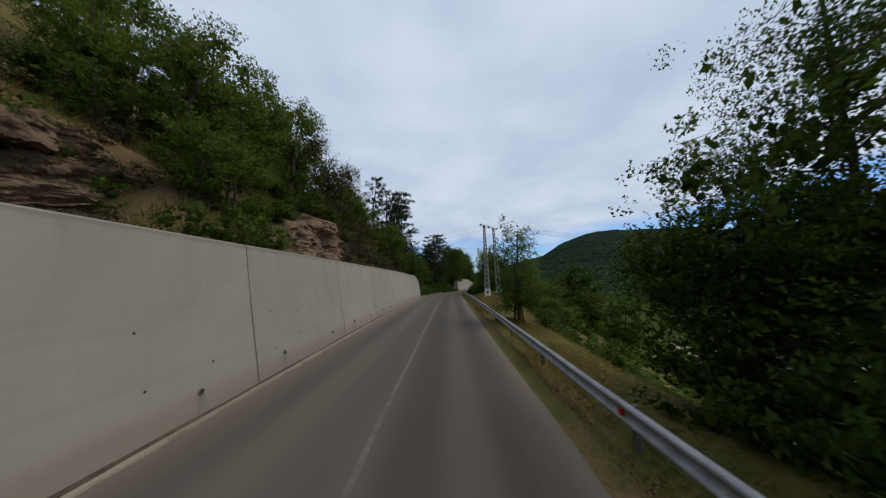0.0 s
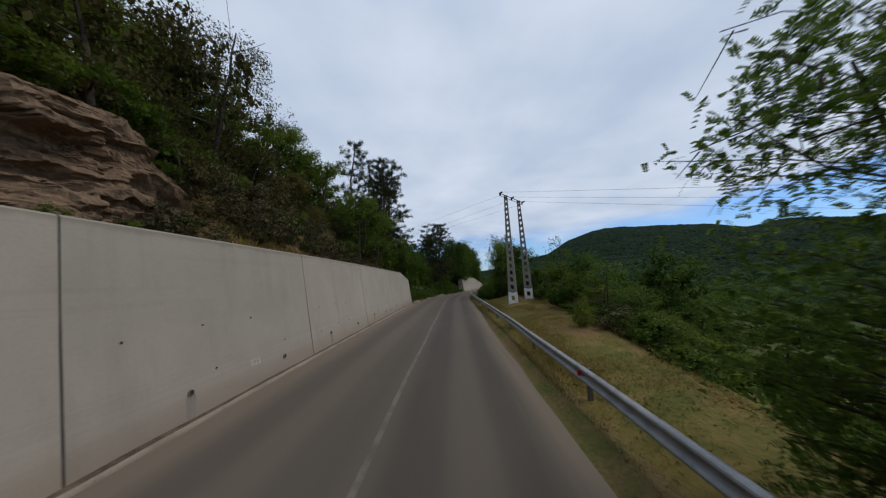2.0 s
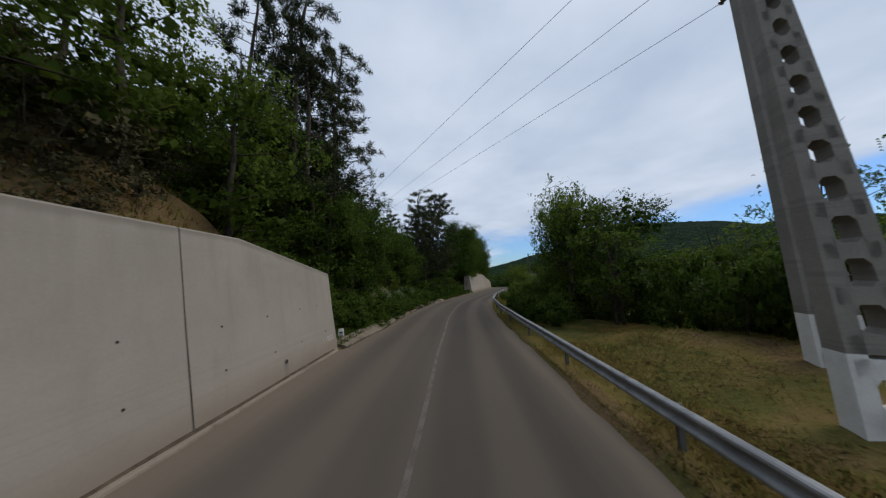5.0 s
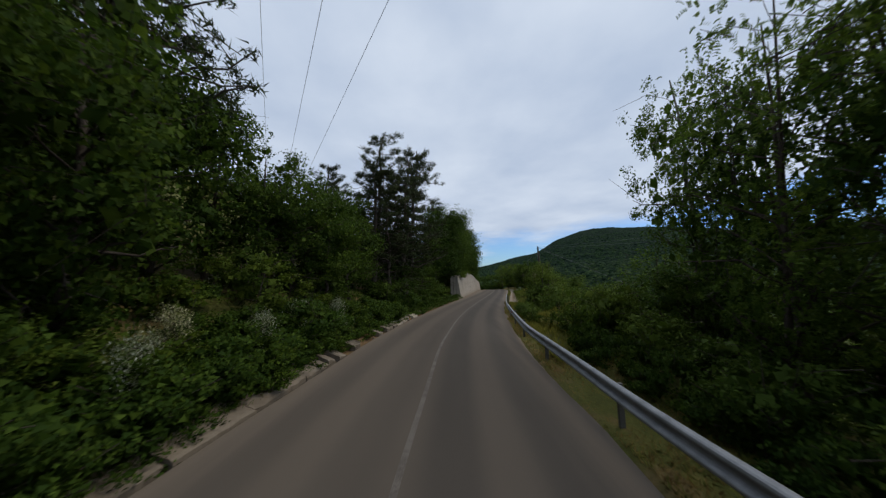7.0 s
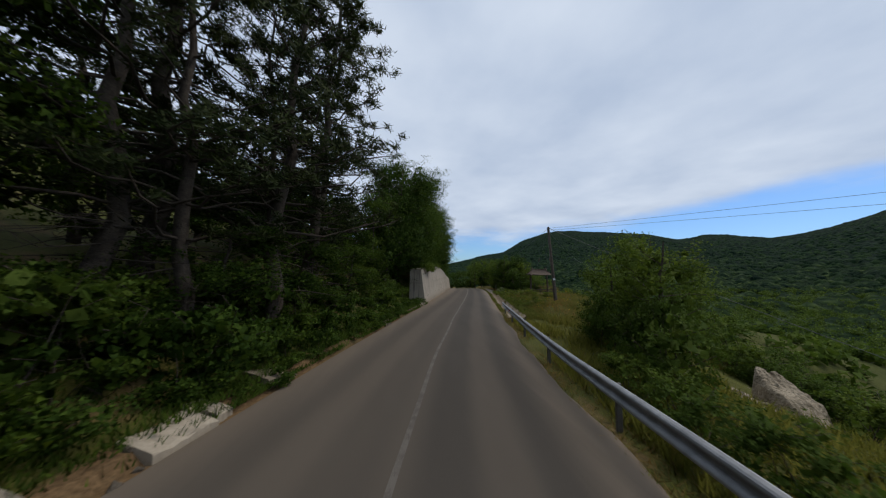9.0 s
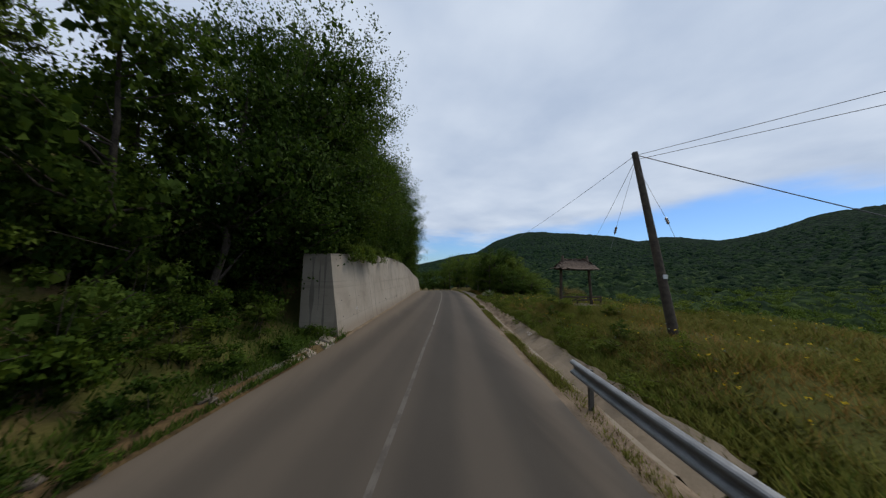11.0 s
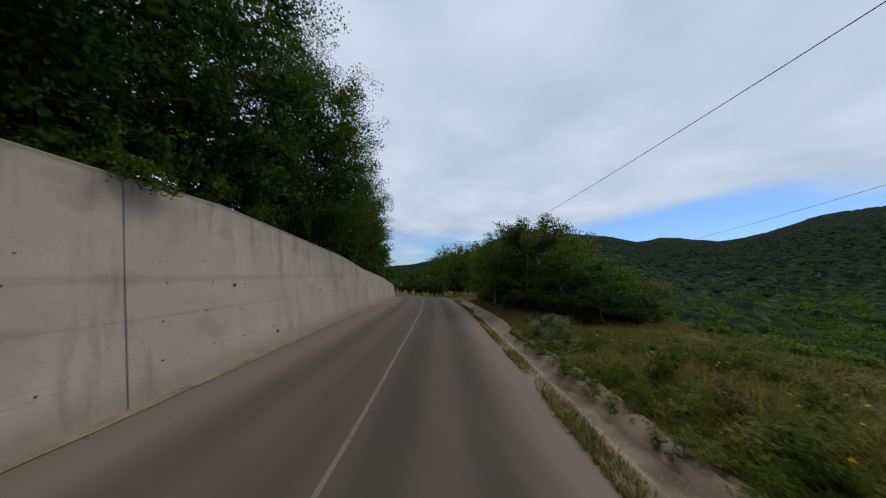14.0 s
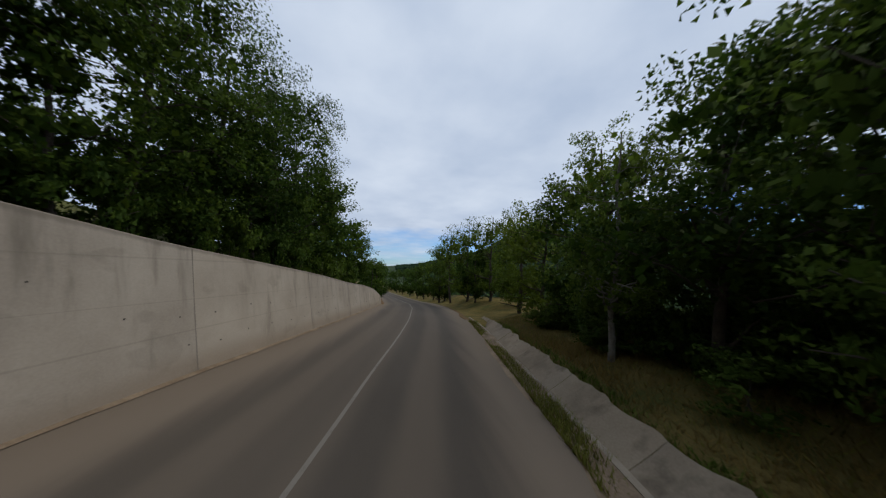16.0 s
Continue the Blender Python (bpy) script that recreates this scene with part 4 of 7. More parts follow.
def build_rock(name, s0, s1, d0, tops, seed, label):
    """Bedded rock: beds of uneven thickness, broken into blocks that stand out or have fallen away."""
    h = max(k for _, k in tops)
    s = np.arange(s0, s1, 0.07)
    t = np.linspace(0, 1, int(h * 20))
    S, T = np.meshgrid(s, t, indexing="ij")
    u = (S - s0) / (s1 - s0)
    prof = np.clip(np.sin(np.pi * np.clip(u, 0, 1)) ** 0.14, 0, 1) * (1 + 0.08 * rough(S, 0 * S, 5, 3))
    tall = lerp(S, *tops) * prof
    bed = T * tall - 0.04 * (S - s0) + 0.26 * rough(S, T * h * 0.7, 4.0, 4) + seed * 3
    out = 0.30 * rough(S, T * 5, 6, 3)
    for thick, depth, long in ((0.84, 0.64, 2.2), (0.36, 0.34, 1.1), (0.16, 0.14, 0.5)):
        n = np.floor(bed / thick + 0.35 * rough(S, T * 3, 3, 2))
        f = bed / thick - np.floor(bed / thick)
        blk = np.floor(S / (long * (0.6 + mixed(n, 3.0 + seed))) + 9 * mixed(n, 1.0))
        out = out + depth * (mixed(n, blk) - 0.5) + 0.12 * depth * f
    out = out + 0.07 * rough(S * 5, T * 24, 5) + 0.16 * rough(S, T * tall * 0.6, 1.7, 4)
    dd = d0 - 0.14 * tall * T + (out - 0.2) * (0.35 + 0.65 * np.sin(np.pi * np.clip(T, 0.02, 0.98)) ** 0.3) - 2.0 * (1 - np.clip(prof, 0, 1)) - 1.3 * ease(0.88, 1.0, T)
    pos = at(S, dd)
    pos[..., 2] = centre(S)[1] + 2.4 + tall * T + 0.04 * rough(S * 3, T * 9, 4)
    return tagged(new(name, mesh(name, pos.reshape(-1, 3), grid_faces(len(s), len(t))[:, ::-1], M_ROCK)), label, "rock face", kind="structure")


build_rock("rock_face", 10.4, 24.4, -6.9, ROCK_TOP, 1, "layered brown sandstone outcrop on the hillside")
build_rock("rock_face", -7, 8.5, -8.0, ((-7, 6.0), (8.5, 6.0)), 2, "crumbling brown rock face under trees")
build_rock("rock_face", 26.0, 40, -7.4, ((26.0, 1.4), (29, 2.4), (33, 3.2), (40, 2.2)), 3, "low weathered rock ledge on the hillside")


def build_bank():
    """A bleached, gullied scar of bare earth and soft rock running down the valley slope."""
    u, v = np.meshgrid(np.linspace(0, 1, 80), np.linspace(-1, 1, 44), indexing="ij")
    a, b = np.array([17.0, 77.6]), np.array([12.8, 71.8])
    along = (b - a) / np.linalg.norm(b - a)
    cross = np.array([-along[1], along[0]])
    half = (1.0 - 0.3 * u + 0.35 * rough(u * 7, 0 * u, 3, 3)) * ease(-0.02, 0.14, u) ** 0.5
    mid = 0.5 * rough(u * 7, 0 * u + 4, 6, 2)
    x = a[0] + (b[0] - a[0]) * u + cross[0] * (v * half + mid)
    y = a[1] + (b[1] - a[1]) * u + cross[1] * (v * half + mid)
    run = rough(u * 3 + 0.3 * v, v * half * 3.0, 1.6, 4)
    z = -1.75 - 2.3 * u ** 0.9 + 0.09 * run + 0.06 * (mixed(np.floor(u * 9 + 0.7 * run), np.floor(v * 3)) - 0.5) - 0.25 * v
    edge = ease(1.0, 0.55, np.abs(v)) * ease(0.0, 0.10, u) * ease(1.0, 0.9, u)
    z = -2.0 - 2.6 * u + (z + 2.0 + 2.6 * u) * edge - 1.2 * (1 - edge)
    tagged(new("eroded_bank", mesh("eroded_bank", np.stack([x, y, z], -1).reshape(-1, 3), grid_faces(*u.shape)[:, ::-1], M_PALEROCK)), "bleached crumbling bank of bare earth on the valley slope", "bank", kind="structure")


build_bank()


# ---- plants ----
def leaf_quads(rng, centres, spread, count, length, width, up=0.35, flat=1.0, blunt=False):
    """Leaves scattered round clump centres: diamonds where blunt, else pairs of slim pointed leaves."""
    count = count if blunt else 2 * count
    n = len(centres) * count
    ball = rng.normal(0, 1, (n, 3))
    ball *= rng.random((n, 1)) ** 0.4 / np.linalg.norm(ball, axis=1, keepdims=True)
    wide = np.asarray(spread)
    wide = wide if blunt or wide.ndim == 0 else np.repeat(wide, 2, 0)
    c = np.repeat(centres, count, 0) + ball * wide * 1.25 * np.array([1, 1, 0.7])
    a = rng.normal(0, 1, (n, 3)) * np.array([1, 1, flat])
    a /= np.linalg.norm(a, axis=1, keepdims=True)
    nrm = rng.normal(0, 1, (n, 3)) + np.array([0, 0, up * 3])
    b = np.cross(nrm, a)
    b /= np.linalg.norm(b, axis=1, keepdims=True) + 1e-9
    size = rng.uniform(0.65, 1.3, (n, 1)) * (1.0 if blunt else 0.86)
    L, W = a * length * size / 2, b * width * size / 2
    if blunt:
        v = np.stack([c - L, c + W - 0.15 * L, c + L, c - W - 0.15 * L], 1).reshape(-1, 3)
        return v, np.arange(4 * n).reshape(-1, 4)
    v = np.stack([c - 0.7 * L + W, c + L, c - 0.7 * L - W], 1).reshape(-1, 3)
    return v, np.arange(3 * n).reshape(-1, 3)


def soft_normals(v, faces, middle, reach, jitter=0.35, seed=1):
    """Leaf normals that follow the crown's rounded masses; turns each leaf to agree with them."""
    rng = np.random.default_rng(seed)
    nrm = np.zeros_like(v)
    for k, f in enumerate(faces):
        c = v[f].mean(1)
        cell = np.floor(c / reach + 0.5)
        lump = (c - cell * reach) / reach  # outward from the nearest leaf mass
        out = (c - middle[0]) / middle[1]
        out /= np.linalg.norm(out, axis=1, keepdims=True) + 1e-6
        m = 0.9 * lump + 0.75 * out + rng.normal(0, jitter, c.shape) + np.array([0, 0, 0.30])
        m /= np.linalg.norm(m, axis=1, keepdims=True) + 1e-9
        e = np.cross(v[f[:, 1]] - v[f[:, 0]], v[f[:, 2]] - v[f[:, 0]])
        back = (e * m).sum(1) < 0
        f[back] = f[back][:, ::-1]
        nrm[f.ravel()] = np.repeat(m, f.shape[1], 0)
    return faces, nrm


def merge(bits):
    """Joins (verts, faces) pairs whose faces may have three or four corners, keeping the kinds apart."""
    vs, fs, n = [], [], 0
    for v, f in bits:
        vs.append(v)
        fs.append(f + n)
        n += len(v)
    return np.concatenate(vs), fs


def limb(rng, a, b, sag, r0, r1, n=6):
    t = np.linspace(0, 1, n)[:, None]
    p = a + (b - a) * t + np.array([0, 0, sag]) * 4 * t * (1 - t)
    p[1:-1] += rng.normal(0, (0.04 if n < 8 else 0.008) * np.linalg.norm(b - a), (n - 2, 3))
    return p, np.linspace(r0, r1, n)


def broadleaf(seed, h, r, base, clumps, count, leaf, wide, lean=0.0, gap=0.3, spread=0.36, stems=1, trunk=0.13, limbs=0, twigs=True, core=0, bulk=0.42):
    """Trunk with limbs, and a crown of leaf clumps on the limbs' ends. Returns two (verts, faces)."""
    rng = np.random.default_rng(seed)
    wood, ends = [], []
    for k in range(stems):
        foot = np.array([rng.normal(0, 0.15), rng.normal(0, 0.15), -0.3]) if stems > 1 else np.array([0, 0, -0.3])
        tip = np.array([lean + rng.normal(0, 0.35), rng.normal(0, 0.35), h * 0.9])
        p, w = limb(rng, foot, tip, 0, trunk, trunk * 0.18, 9)
        wood.append(tube(p, w, 8) if stems == 1 else tube(p[::2], w[::2], 4))
        for q in range(limbs or min(max(7, clumps // (5 * stems)), 38)):
            f = rng.uniform(base / h, 0.95)
            start = p[0] + (p[-1] - p[0]) * f
            i = min(int(f * 8), 7)
            start = p[i] + (p[i + 1] - p[i]) * (f * 8 - i)
            ang = rng.uniform(0, 6.283)
            env = r * np.sqrt(np.clip(1 - ((f - 0.55) / 0.52) ** 2, 0.08, 1)) * rng.uniform(0.6, 0.95)
            end = start + np.array([np.cos(ang) * env, np.sin(ang) * env, rng.uniform(0.05, 0.45) * r])
            lp, lw = limb(rng, start, end, rng.normal(0, 0.1), trunk * 0.42 * (1.1 - f), 0.008, 5)
            wood.append(tube(lp, lw, 4) if stems == 1 and twigs else tube(lp[::2], lw[::2], 3))
            for _ in range(int(rng.integers(2, 5))):
                g = rng.uniform(0.45, 1.0)
                s2 = lp[0] + (lp[-1] - lp[0]) * g
                e2 = s2 + rng.normal(0, 1, 3) * np.array([0.24, 0.24, 0.16]) * r
                if twigs and rng.random() < 0.5:
                    wood.append(tube([s2, e2], [0.011, 0.004], 3))
                ends += [e2, (s2 + e2) / 2]
            ends.append(lp[-1])
    ends = np.array(ends)
    rng.shuffle(ends)
    # draw stragglers in, so that the crown has a closed, lobed outline
    mid, half = np.array([lean * 0.6, 0, h * 0.55]), np.array([r, r, h * 0.45])
    q = np.linalg.norm((ends - mid) / half, axis=1)
    lobes = 0.92 + 0.13 * np.sin(3.0 * np.arctan2(ends[:, 1], ends[:, 0]) + seed) * np.cos(ends[:, 2] * 5.0 / h + seed)
    ends = mid + (ends - mid) * np.minimum(1, lobes / (q + 1e-6))[:, None]
    ends = ends[: clumps]
    if len(ends) < clumps:
        more = ends[rng.integers(0, len(ends), clumps - len(ends))]
        ends = np.concatenate([ends, more + rng.normal(0, 0.16 * r, more.shape)])
    ends = ends[rng.random(len(ends)) > gap * 0.3]
    leaves = leaf_quads(rng, ends, spread, count, leaf, wide)
    if core:
        # the inner crown, where leaves overlap into solid sprays
        mid = ends[rng.integers(0, len(ends), core)] * np.array([0.70, 0.70, 0.94])
        leaves = merge([leaves, leaf_quads(rng, mid, spread * 0.6, 1, bulk, bulk * 0.8, 0.2, blunt=True)])
    return gather(wood), leaves


def pinnate(seed, h, r, base, clumps, lean=0.4):
    """A feathery tree: sprays of paired leaflets on arching stalks."""
    rng = np.random.default_rng(seed)
    wood, crown = broadleaf(seed, h, r, base, 400, 1, 0.05, 0.03, lean, stems=2, trunk=0.09, limbs=15, spread=0.03)
    rng = np.random.default_rng(seed + 50)
    tips = crown[0].reshape(-1, 3, 3).mean(1)
    tips = tips[rng.integers(0, len(tips), clumps)] + rng.normal(0, 0.10, (clumps, 3)) * np.array([1, 1, 0.8])
    n, pairs = len(tips), 5
    out = rng.normal(0, 1, (n, 3)) + np.array([0, 0, 0.25]) + 0.5 * tips / (np.linalg.norm(tips, axis=1, keepdims=True) + 0.1)
    out /= np.linalg.norm(out, axis=1, keepdims=True)
    side = np.cross(out, np.array([0, 0, 1.0]) + rng.normal(0, 0.3, (n, 3)))
    side /= np.linalg.norm(side, axis=1, keepdims=True) + 1e-9
    t = np.linspace(0.12, 1, pairs)
    length = rng.uniform(0.13, 0.24, (n, 1, 1))
    mid = tips[:, None] + out[:, None] * t[None, :, None] * length - np.array([0, 0, 1]) * (t[None, :, None] ** 2) * 0.07
    bits = []
    for sgn in (-1, 1):
        L = (side[:, None] * sgn * 0.85 + out[:, None] * 0.35) * 0.062
        W = np.broadcast_to(out[:, None] * 0.020, L.shape)
        c = mid + L * 0.55
        q = np.stack([c - L / 2 - W, c - L / 2 + W, c + L / 2], 2)
        bits.append(np.broadcast_to(q, (n, pairs, 3, 3)).reshape(-1, 3))
    v = np.concatenate(bits)
    return wood, (v, np.arange(len(v)).reshape(-1, 3))


def pine(seed, h, r, base, lean=0.0):
    """A black pine: leaning trunk, dead twigs below, open whorls of boughs with needle tufts towards their ends."""
    rng = np.random.default_rng(seed)
    p, w = limb(rng, np.array([0, 0, -0.3]), np.array([lean, 0, h]), 0, 0.17, 0.03, 10)
    wood, ends = [tube(p, w, 8)], []

    def on_trunk(z):
        f = z / h
        i = min(int(f * 9), 8)
        return p[i] + (p[i + 1] - p[i]) * (f * 9 - i)

    for z in np.arange(0.5, base, 0.16):
        ang, long = rng.uniform(0, 6.283), rng.uniform(0.5, 1.6)
        a = on_trunk(z)
        b = a + np.array([np.cos(ang) * long, np.sin(ang) * long, rng.uniform(-0.35, 0.15)])
        wood.append(tube([a, (a + b) / 2 + rng.normal(0, 0.06, 3), b], [0.022, 0.014, 0.004], 3))
        for _ in range(4):
            c = a + (b - a) * rng.uniform(0.3, 1)
            wood.append(tube([c, c + rng.normal(0, 0.22, 3)], [0.008, 0.003], 3))
    z = base
    while z < h * 0.985:
        f = z / h
        start = on_trunk(z)
        turn = rng.uniform(0, 6.283)
        for k in range(int(rng.integers(3, 6))):
            ang = turn + k * 1.4 + rng.normal(0, 0.3)
            env = r * (1.10 - f) ** 0.55 * rng.uniform(0.5, 1.15)
            end = start + np.array([np.cos(ang) * env, np.sin(ang) * env, rng.uniform(0.0, 0.40) * env])
            lp, lw = limb(rng, start, end, -0.06 * env, 0.05 * (1.15 - f), 0.012, 6)
            wood.append(tube(lp, lw, 5))
            for g in rng.uniform(0.35, 1.0, 3):
                q = lp[0] + (lp[-1] - lp[0]) * g
                e = q + rng.normal(0, 0.20 * env + 0.06, 3) * np.array([1, 1, 0.35]) + np.array([0, 0, 0.08])
                wood.append(tube([q, e], [0.012, 0.006], 3))
                ends += [e, (q + e) / 2]
            ends.append(lp[-1])
        z += rng.uniform(0.45, 0.78)
    ends = np.array(ends)
    n, count = len(ends), 32
    a = rng.normal(0, 1, (n * count, 3)) * np.array([1, 1, 0.8]) + np.array([0, 0, 0.45])
    a /= np.linalg.norm(a, axis=1, keepdims=True)
    c = np.repeat(ends, count, 0) + rng.normal(0, 0.07, (n * count, 3))
    b = np.cross(a, rng.normal(0, 1, a.shape))
    b /= np.linalg.norm(b, axis=1, keepdims=True) + 1e-9
    v = np.stack([c + b * 0.018, c + a * rng.uniform(0.12, 0.24, (n * count, 1)), c - b * 0.018], 1).reshape(-1, 3)
    return gather(wood), (v, np.arange(len(v)).reshape(-1, 3))


def plant(name, label, category, wood, crown, bark, leaves, names=("trunk", "crown")):
    ob = thing(name, label, category)
    stem = part(names[0], mesh(names[0], *wood, bark, True), ob)
    if names[0] == "stem":
        tagged(stem, kind="stuff")  # many thin shoots from one root
    v, faces = crown[0], crown[1] if isinstance(crown[1], list) else [crown[1]]
    lo, hi = np.percentile(v, 3, axis=0), np.percentile(v, 97, axis=0)
    half = np.maximum((hi - lo) / 2, 0.2)
    faces, nrm = soft_normals(v, faces, ((lo + hi) / 2 - np.array([0, 0, 0.35]) * half, half), np.clip(0.42 * half[0], 0.3, 1.1))
    part(names[1], mesh(names[1], v, faces, leaves, True, nrm), ob)
    return ob


class Kind:
    """A plant that is built once; later ones copy it."""

    def __init__(self, make, group):
        self.make, self.group, self.first = make, group, None

    def put(self, place, turn, size, label=""):
        m = pose(*place, 0, 0, turn) @ Matrix.Diagonal((size[0], size[0], size[1], 1))
        if self.first is None:
            self.first = ob = self.make()
            ob.matrix_basis = m
            ob.scale = (size[0], size[0], size[1])
        else:
            ob = copy_thing(self.first, pose(*place, 0, 0, turn))
            ob.scale = (size[0], size[0], size[1])
        tagged(ob, label, group=self.group)
        return ob


def kinds():
    k = {}

    def many(n, make, group):
        return [Kind(lambda q=q: make(q), group) for q in range(n)]

    hill, over, valley = "leafy green broadleaf tree on the hillside", "dense dark green roadside tree", "slender acacia tree with feathery light green leaves"
    k["oak"] = many(3, lambda q: plant("tree", hill, "tree", *broadleaf(20 + q, 6.0, 2.4, 0.5, 140, 17, 0.140, 0.090, spread=0.36, limbs=22, twigs=False, core=700, bulk=0.24), M_BARK, L_OAK), "hillside trees")
    k["olive"] = many(2, lambda q: plant("tree", "low olive-brown tree on the dry hillside", "tree", *broadleaf(26 + q, 5.0, 2.4, 0.3, 150, 15, 0.105, 0.062, spread=0.34, limbs=20, twigs=False, core=760, bulk=0.19), M_BARK, L_OLIVE), "hillside trees")
    k["dense"] = many(3, lambda q: plant("tree", over, "tree", *broadleaf(30 + q, 7.0, 2.8, 0.5, 250, 14, 0.16, 0.105, gap=0.2, spread=0.37, limbs=26, core=1000, bulk=0.27), M_BARK, L_DARK), "roadside trees")
    k["thick"] = many(2, lambda q: plant("tree", "thick green tree in the wood", "tree", *broadleaf(34 + q, 7.0, 2.8, 0.5, 160, 11, 0.21, 0.14, gap=0.2, spread=0.42, limbs=18, twigs=False, core=800, bulk=0.38), M_BARK, L_DARK), "wood trees")
    k["tall"] = many(3, lambda q: plant("tree", "tall leafy tree overhanging the concrete wall", "tree", *broadleaf(80 + q, 10.6, 4.0, 0.6, 520, 22, 0.135, 0.085, gap=0.25, spread=0.46, limbs=36, trunk=0.2, core=3100, bulk=0.24), M_BARK, L_DARK), "trees over the wall")
    k["acacia"] = many(2, lambda q: plant("acacia_tree", valley, "tree", *pinnate(40 + q, 5.6, 1.9, 0.9, 1600), M_BARK, L_ACACIA), "valley side trees")
    k["pale"] = many(1, lambda q: plant("tree", "tall open tree with pale trunk and small leaves", "tree", *broadleaf(46 + q, 9.5, 2.6, 2.2, 300, 22, 0.125, 0.08, lean=0.8, gap=0.9, spread=0.26, trunk=0.15, limbs=30, core=300, bulk=0.3), M_PALEBARK, L_ACACIA), "valley side trees")
    k["pine"] = many(2, lambda q: plant("pine_tree", "dark pine tree with bare lower trunk", "tree", *pine(50 + q, 10.5, 2.6, 2.6, 0.6), M_BARK, L_PINE), "pines above the road")
    names = ("stem", "foliage")
    k["shrub"] = many(3, lambda q: plant("shrub", "green leafy shrub beside the road", "shrub", *broadleaf(60 + q, 1.7, 1.0, 0.1, 56, 15, 0.088, 0.054, stems=2, spread=0.20, trunk=0.018, limbs=6, twigs=False, core=150, bulk=0.2), M_BARK, L_SHRUB, names), "roadside shrubs")
    k["bramble"] = many(2, lambda q: plant("bramble", "low dark green bramble thicket", "shrub", *broadleaf(66 + q, 1.0, 1.0, 0.05, 48, 12, 0.102, 0.092, stems=2, spread=0.19, trunk=0.012, limbs=5, twigs=False, core=120, bulk=0.2), M_BARK, L_DARK, names), "roadside brambles")
    k["grey"] = many(2, lambda q: plant("dry_bush", "dry grey-green bush on the rocky slope", "bush", *broadleaf(70 + q, 1.2, 0.9, 0.1, 44, 10, 0.105, 0.045, stems=3, spread=0.18, trunk=0.014, limbs=5, twigs=False, core=80, bulk=0.16), M_BARK, L_GREY, names), "dry slope bushes")
    k["russet"] = many(1, lambda q: plant("dry_bush", "dry russet bush on the meadow", "bush", *broadleaf(73 + q, 1.2, 0.9, 0.1, 90, 14, 0.075, 0.040, stems=3, spread=0.18, trunk=0.014, limbs=5, twigs=False, core=80, bulk=0.16), M_BARK, L_RUSSET, names), "dry meadow bushes")
    k["elm"] = many(1, lambda q: plant("tree", "dense dark roadside tree behind the guardrail", "tree", *broadleaf(97 + q, 12.6, 3.3, 1.2, 560, 24, 0.125, 0.075, gap=0.2, spread=0.44, limbs=46, trunk=0.16, core=1000, bulk=0.32), M_BARK, L_DARK), "valley side trees")
    k["herb"] = many(3, lambda q: plant("weed", "bright green leafy weed on the bank", "weed", *broadleaf(90 + q, 0.9, 0.8, 0.05, 46, 14, 0.085, 0.050, stems=4, spread=0.16, trunk=0.008, limbs=4, twigs=False, core=50, bulk=0.12), M_BARK, L_HERB, names), "bank weeds")
    k["blossom"] = many(1, lambda q: plant("shrub", "pale flowering shrub at the drain's edge", "shrub", *broadleaf(76 + q, 1.1, 0.95, 0.1, 90, 18, 0.055, 0.035, stems=5, spread=0.17, trunk=0.012, limbs=5, twigs=False), M_BARK, L_WHITE, names), "roadside shrubs")
    return k


KINDS = kinds()
_pr = np.random.default_rng(77)


ALONG, ACROSS, GROWTH = 0.97, 1.28, 1.32  # layout factors: plan units to metres


def put(kind, s, d, size=1.0, tall=None, label="", sink=0.05):
    s, d, size, tall = s * ALONG, d * ACROSS, size * GROWTH, tall and tall * GROWTH
    if 45.0 < s < 48.8 and -4.9 < d < 0:
        return None  # the marker stone stands clear
    pick = KINDS[kind][int(_pr.integers(0, len(KINDS[kind])))]
    p = spot(s, d)
    z = ground_z(s, d) - sink
    return pick.put((p.x, p.y, z), float(_pr.uniform(0, 360)), (size, tall or size * float(_pr.uniform(0.9, 1.12))), label)


SPAN = {"oak": (6.2, 2.6), "dense": (7.1, 2.95), "thick": (7.1, 3.0), "acacia": (5.7, 2.2), "tall": (10.7, 4.2), "pale": (9.6, 3.0), "pine": (10.6, 2.8), "shrub": (1.9, 1.25), "bramble": (1.15, 1.2), "grey": (1.35, 1.1), "blossom": (1.2, 1.1), "russet": (1.35, 1.1), "herb": (1.0, 0.95), "elm": (12.8, 3.5), "olive": (5.2, 2.6)}


def grow(kind, s, d, high, wide, label="", h=None):
    """A plant high metres tall and wide metres in radius, in true metres; h sets its foot over the road, or else it stands on the ground."""
    own = np.random.default_rng([int(abs(s) * 1000), int(abs(d) * 1000), int(high * 100)])
    pick = KINDS[kind][int(own.integers(0, len(KINDS[kind])))]
    p = spot(s, d, h or 0.0)
    z = p.z if h is not None else ground_z(s, d) - 0.05
    return pick.put((p.x, p.y, z), float(own.uniform(0, 360)), (wide / SPAN[kind][1], high / SPAN[kind][0]), label)


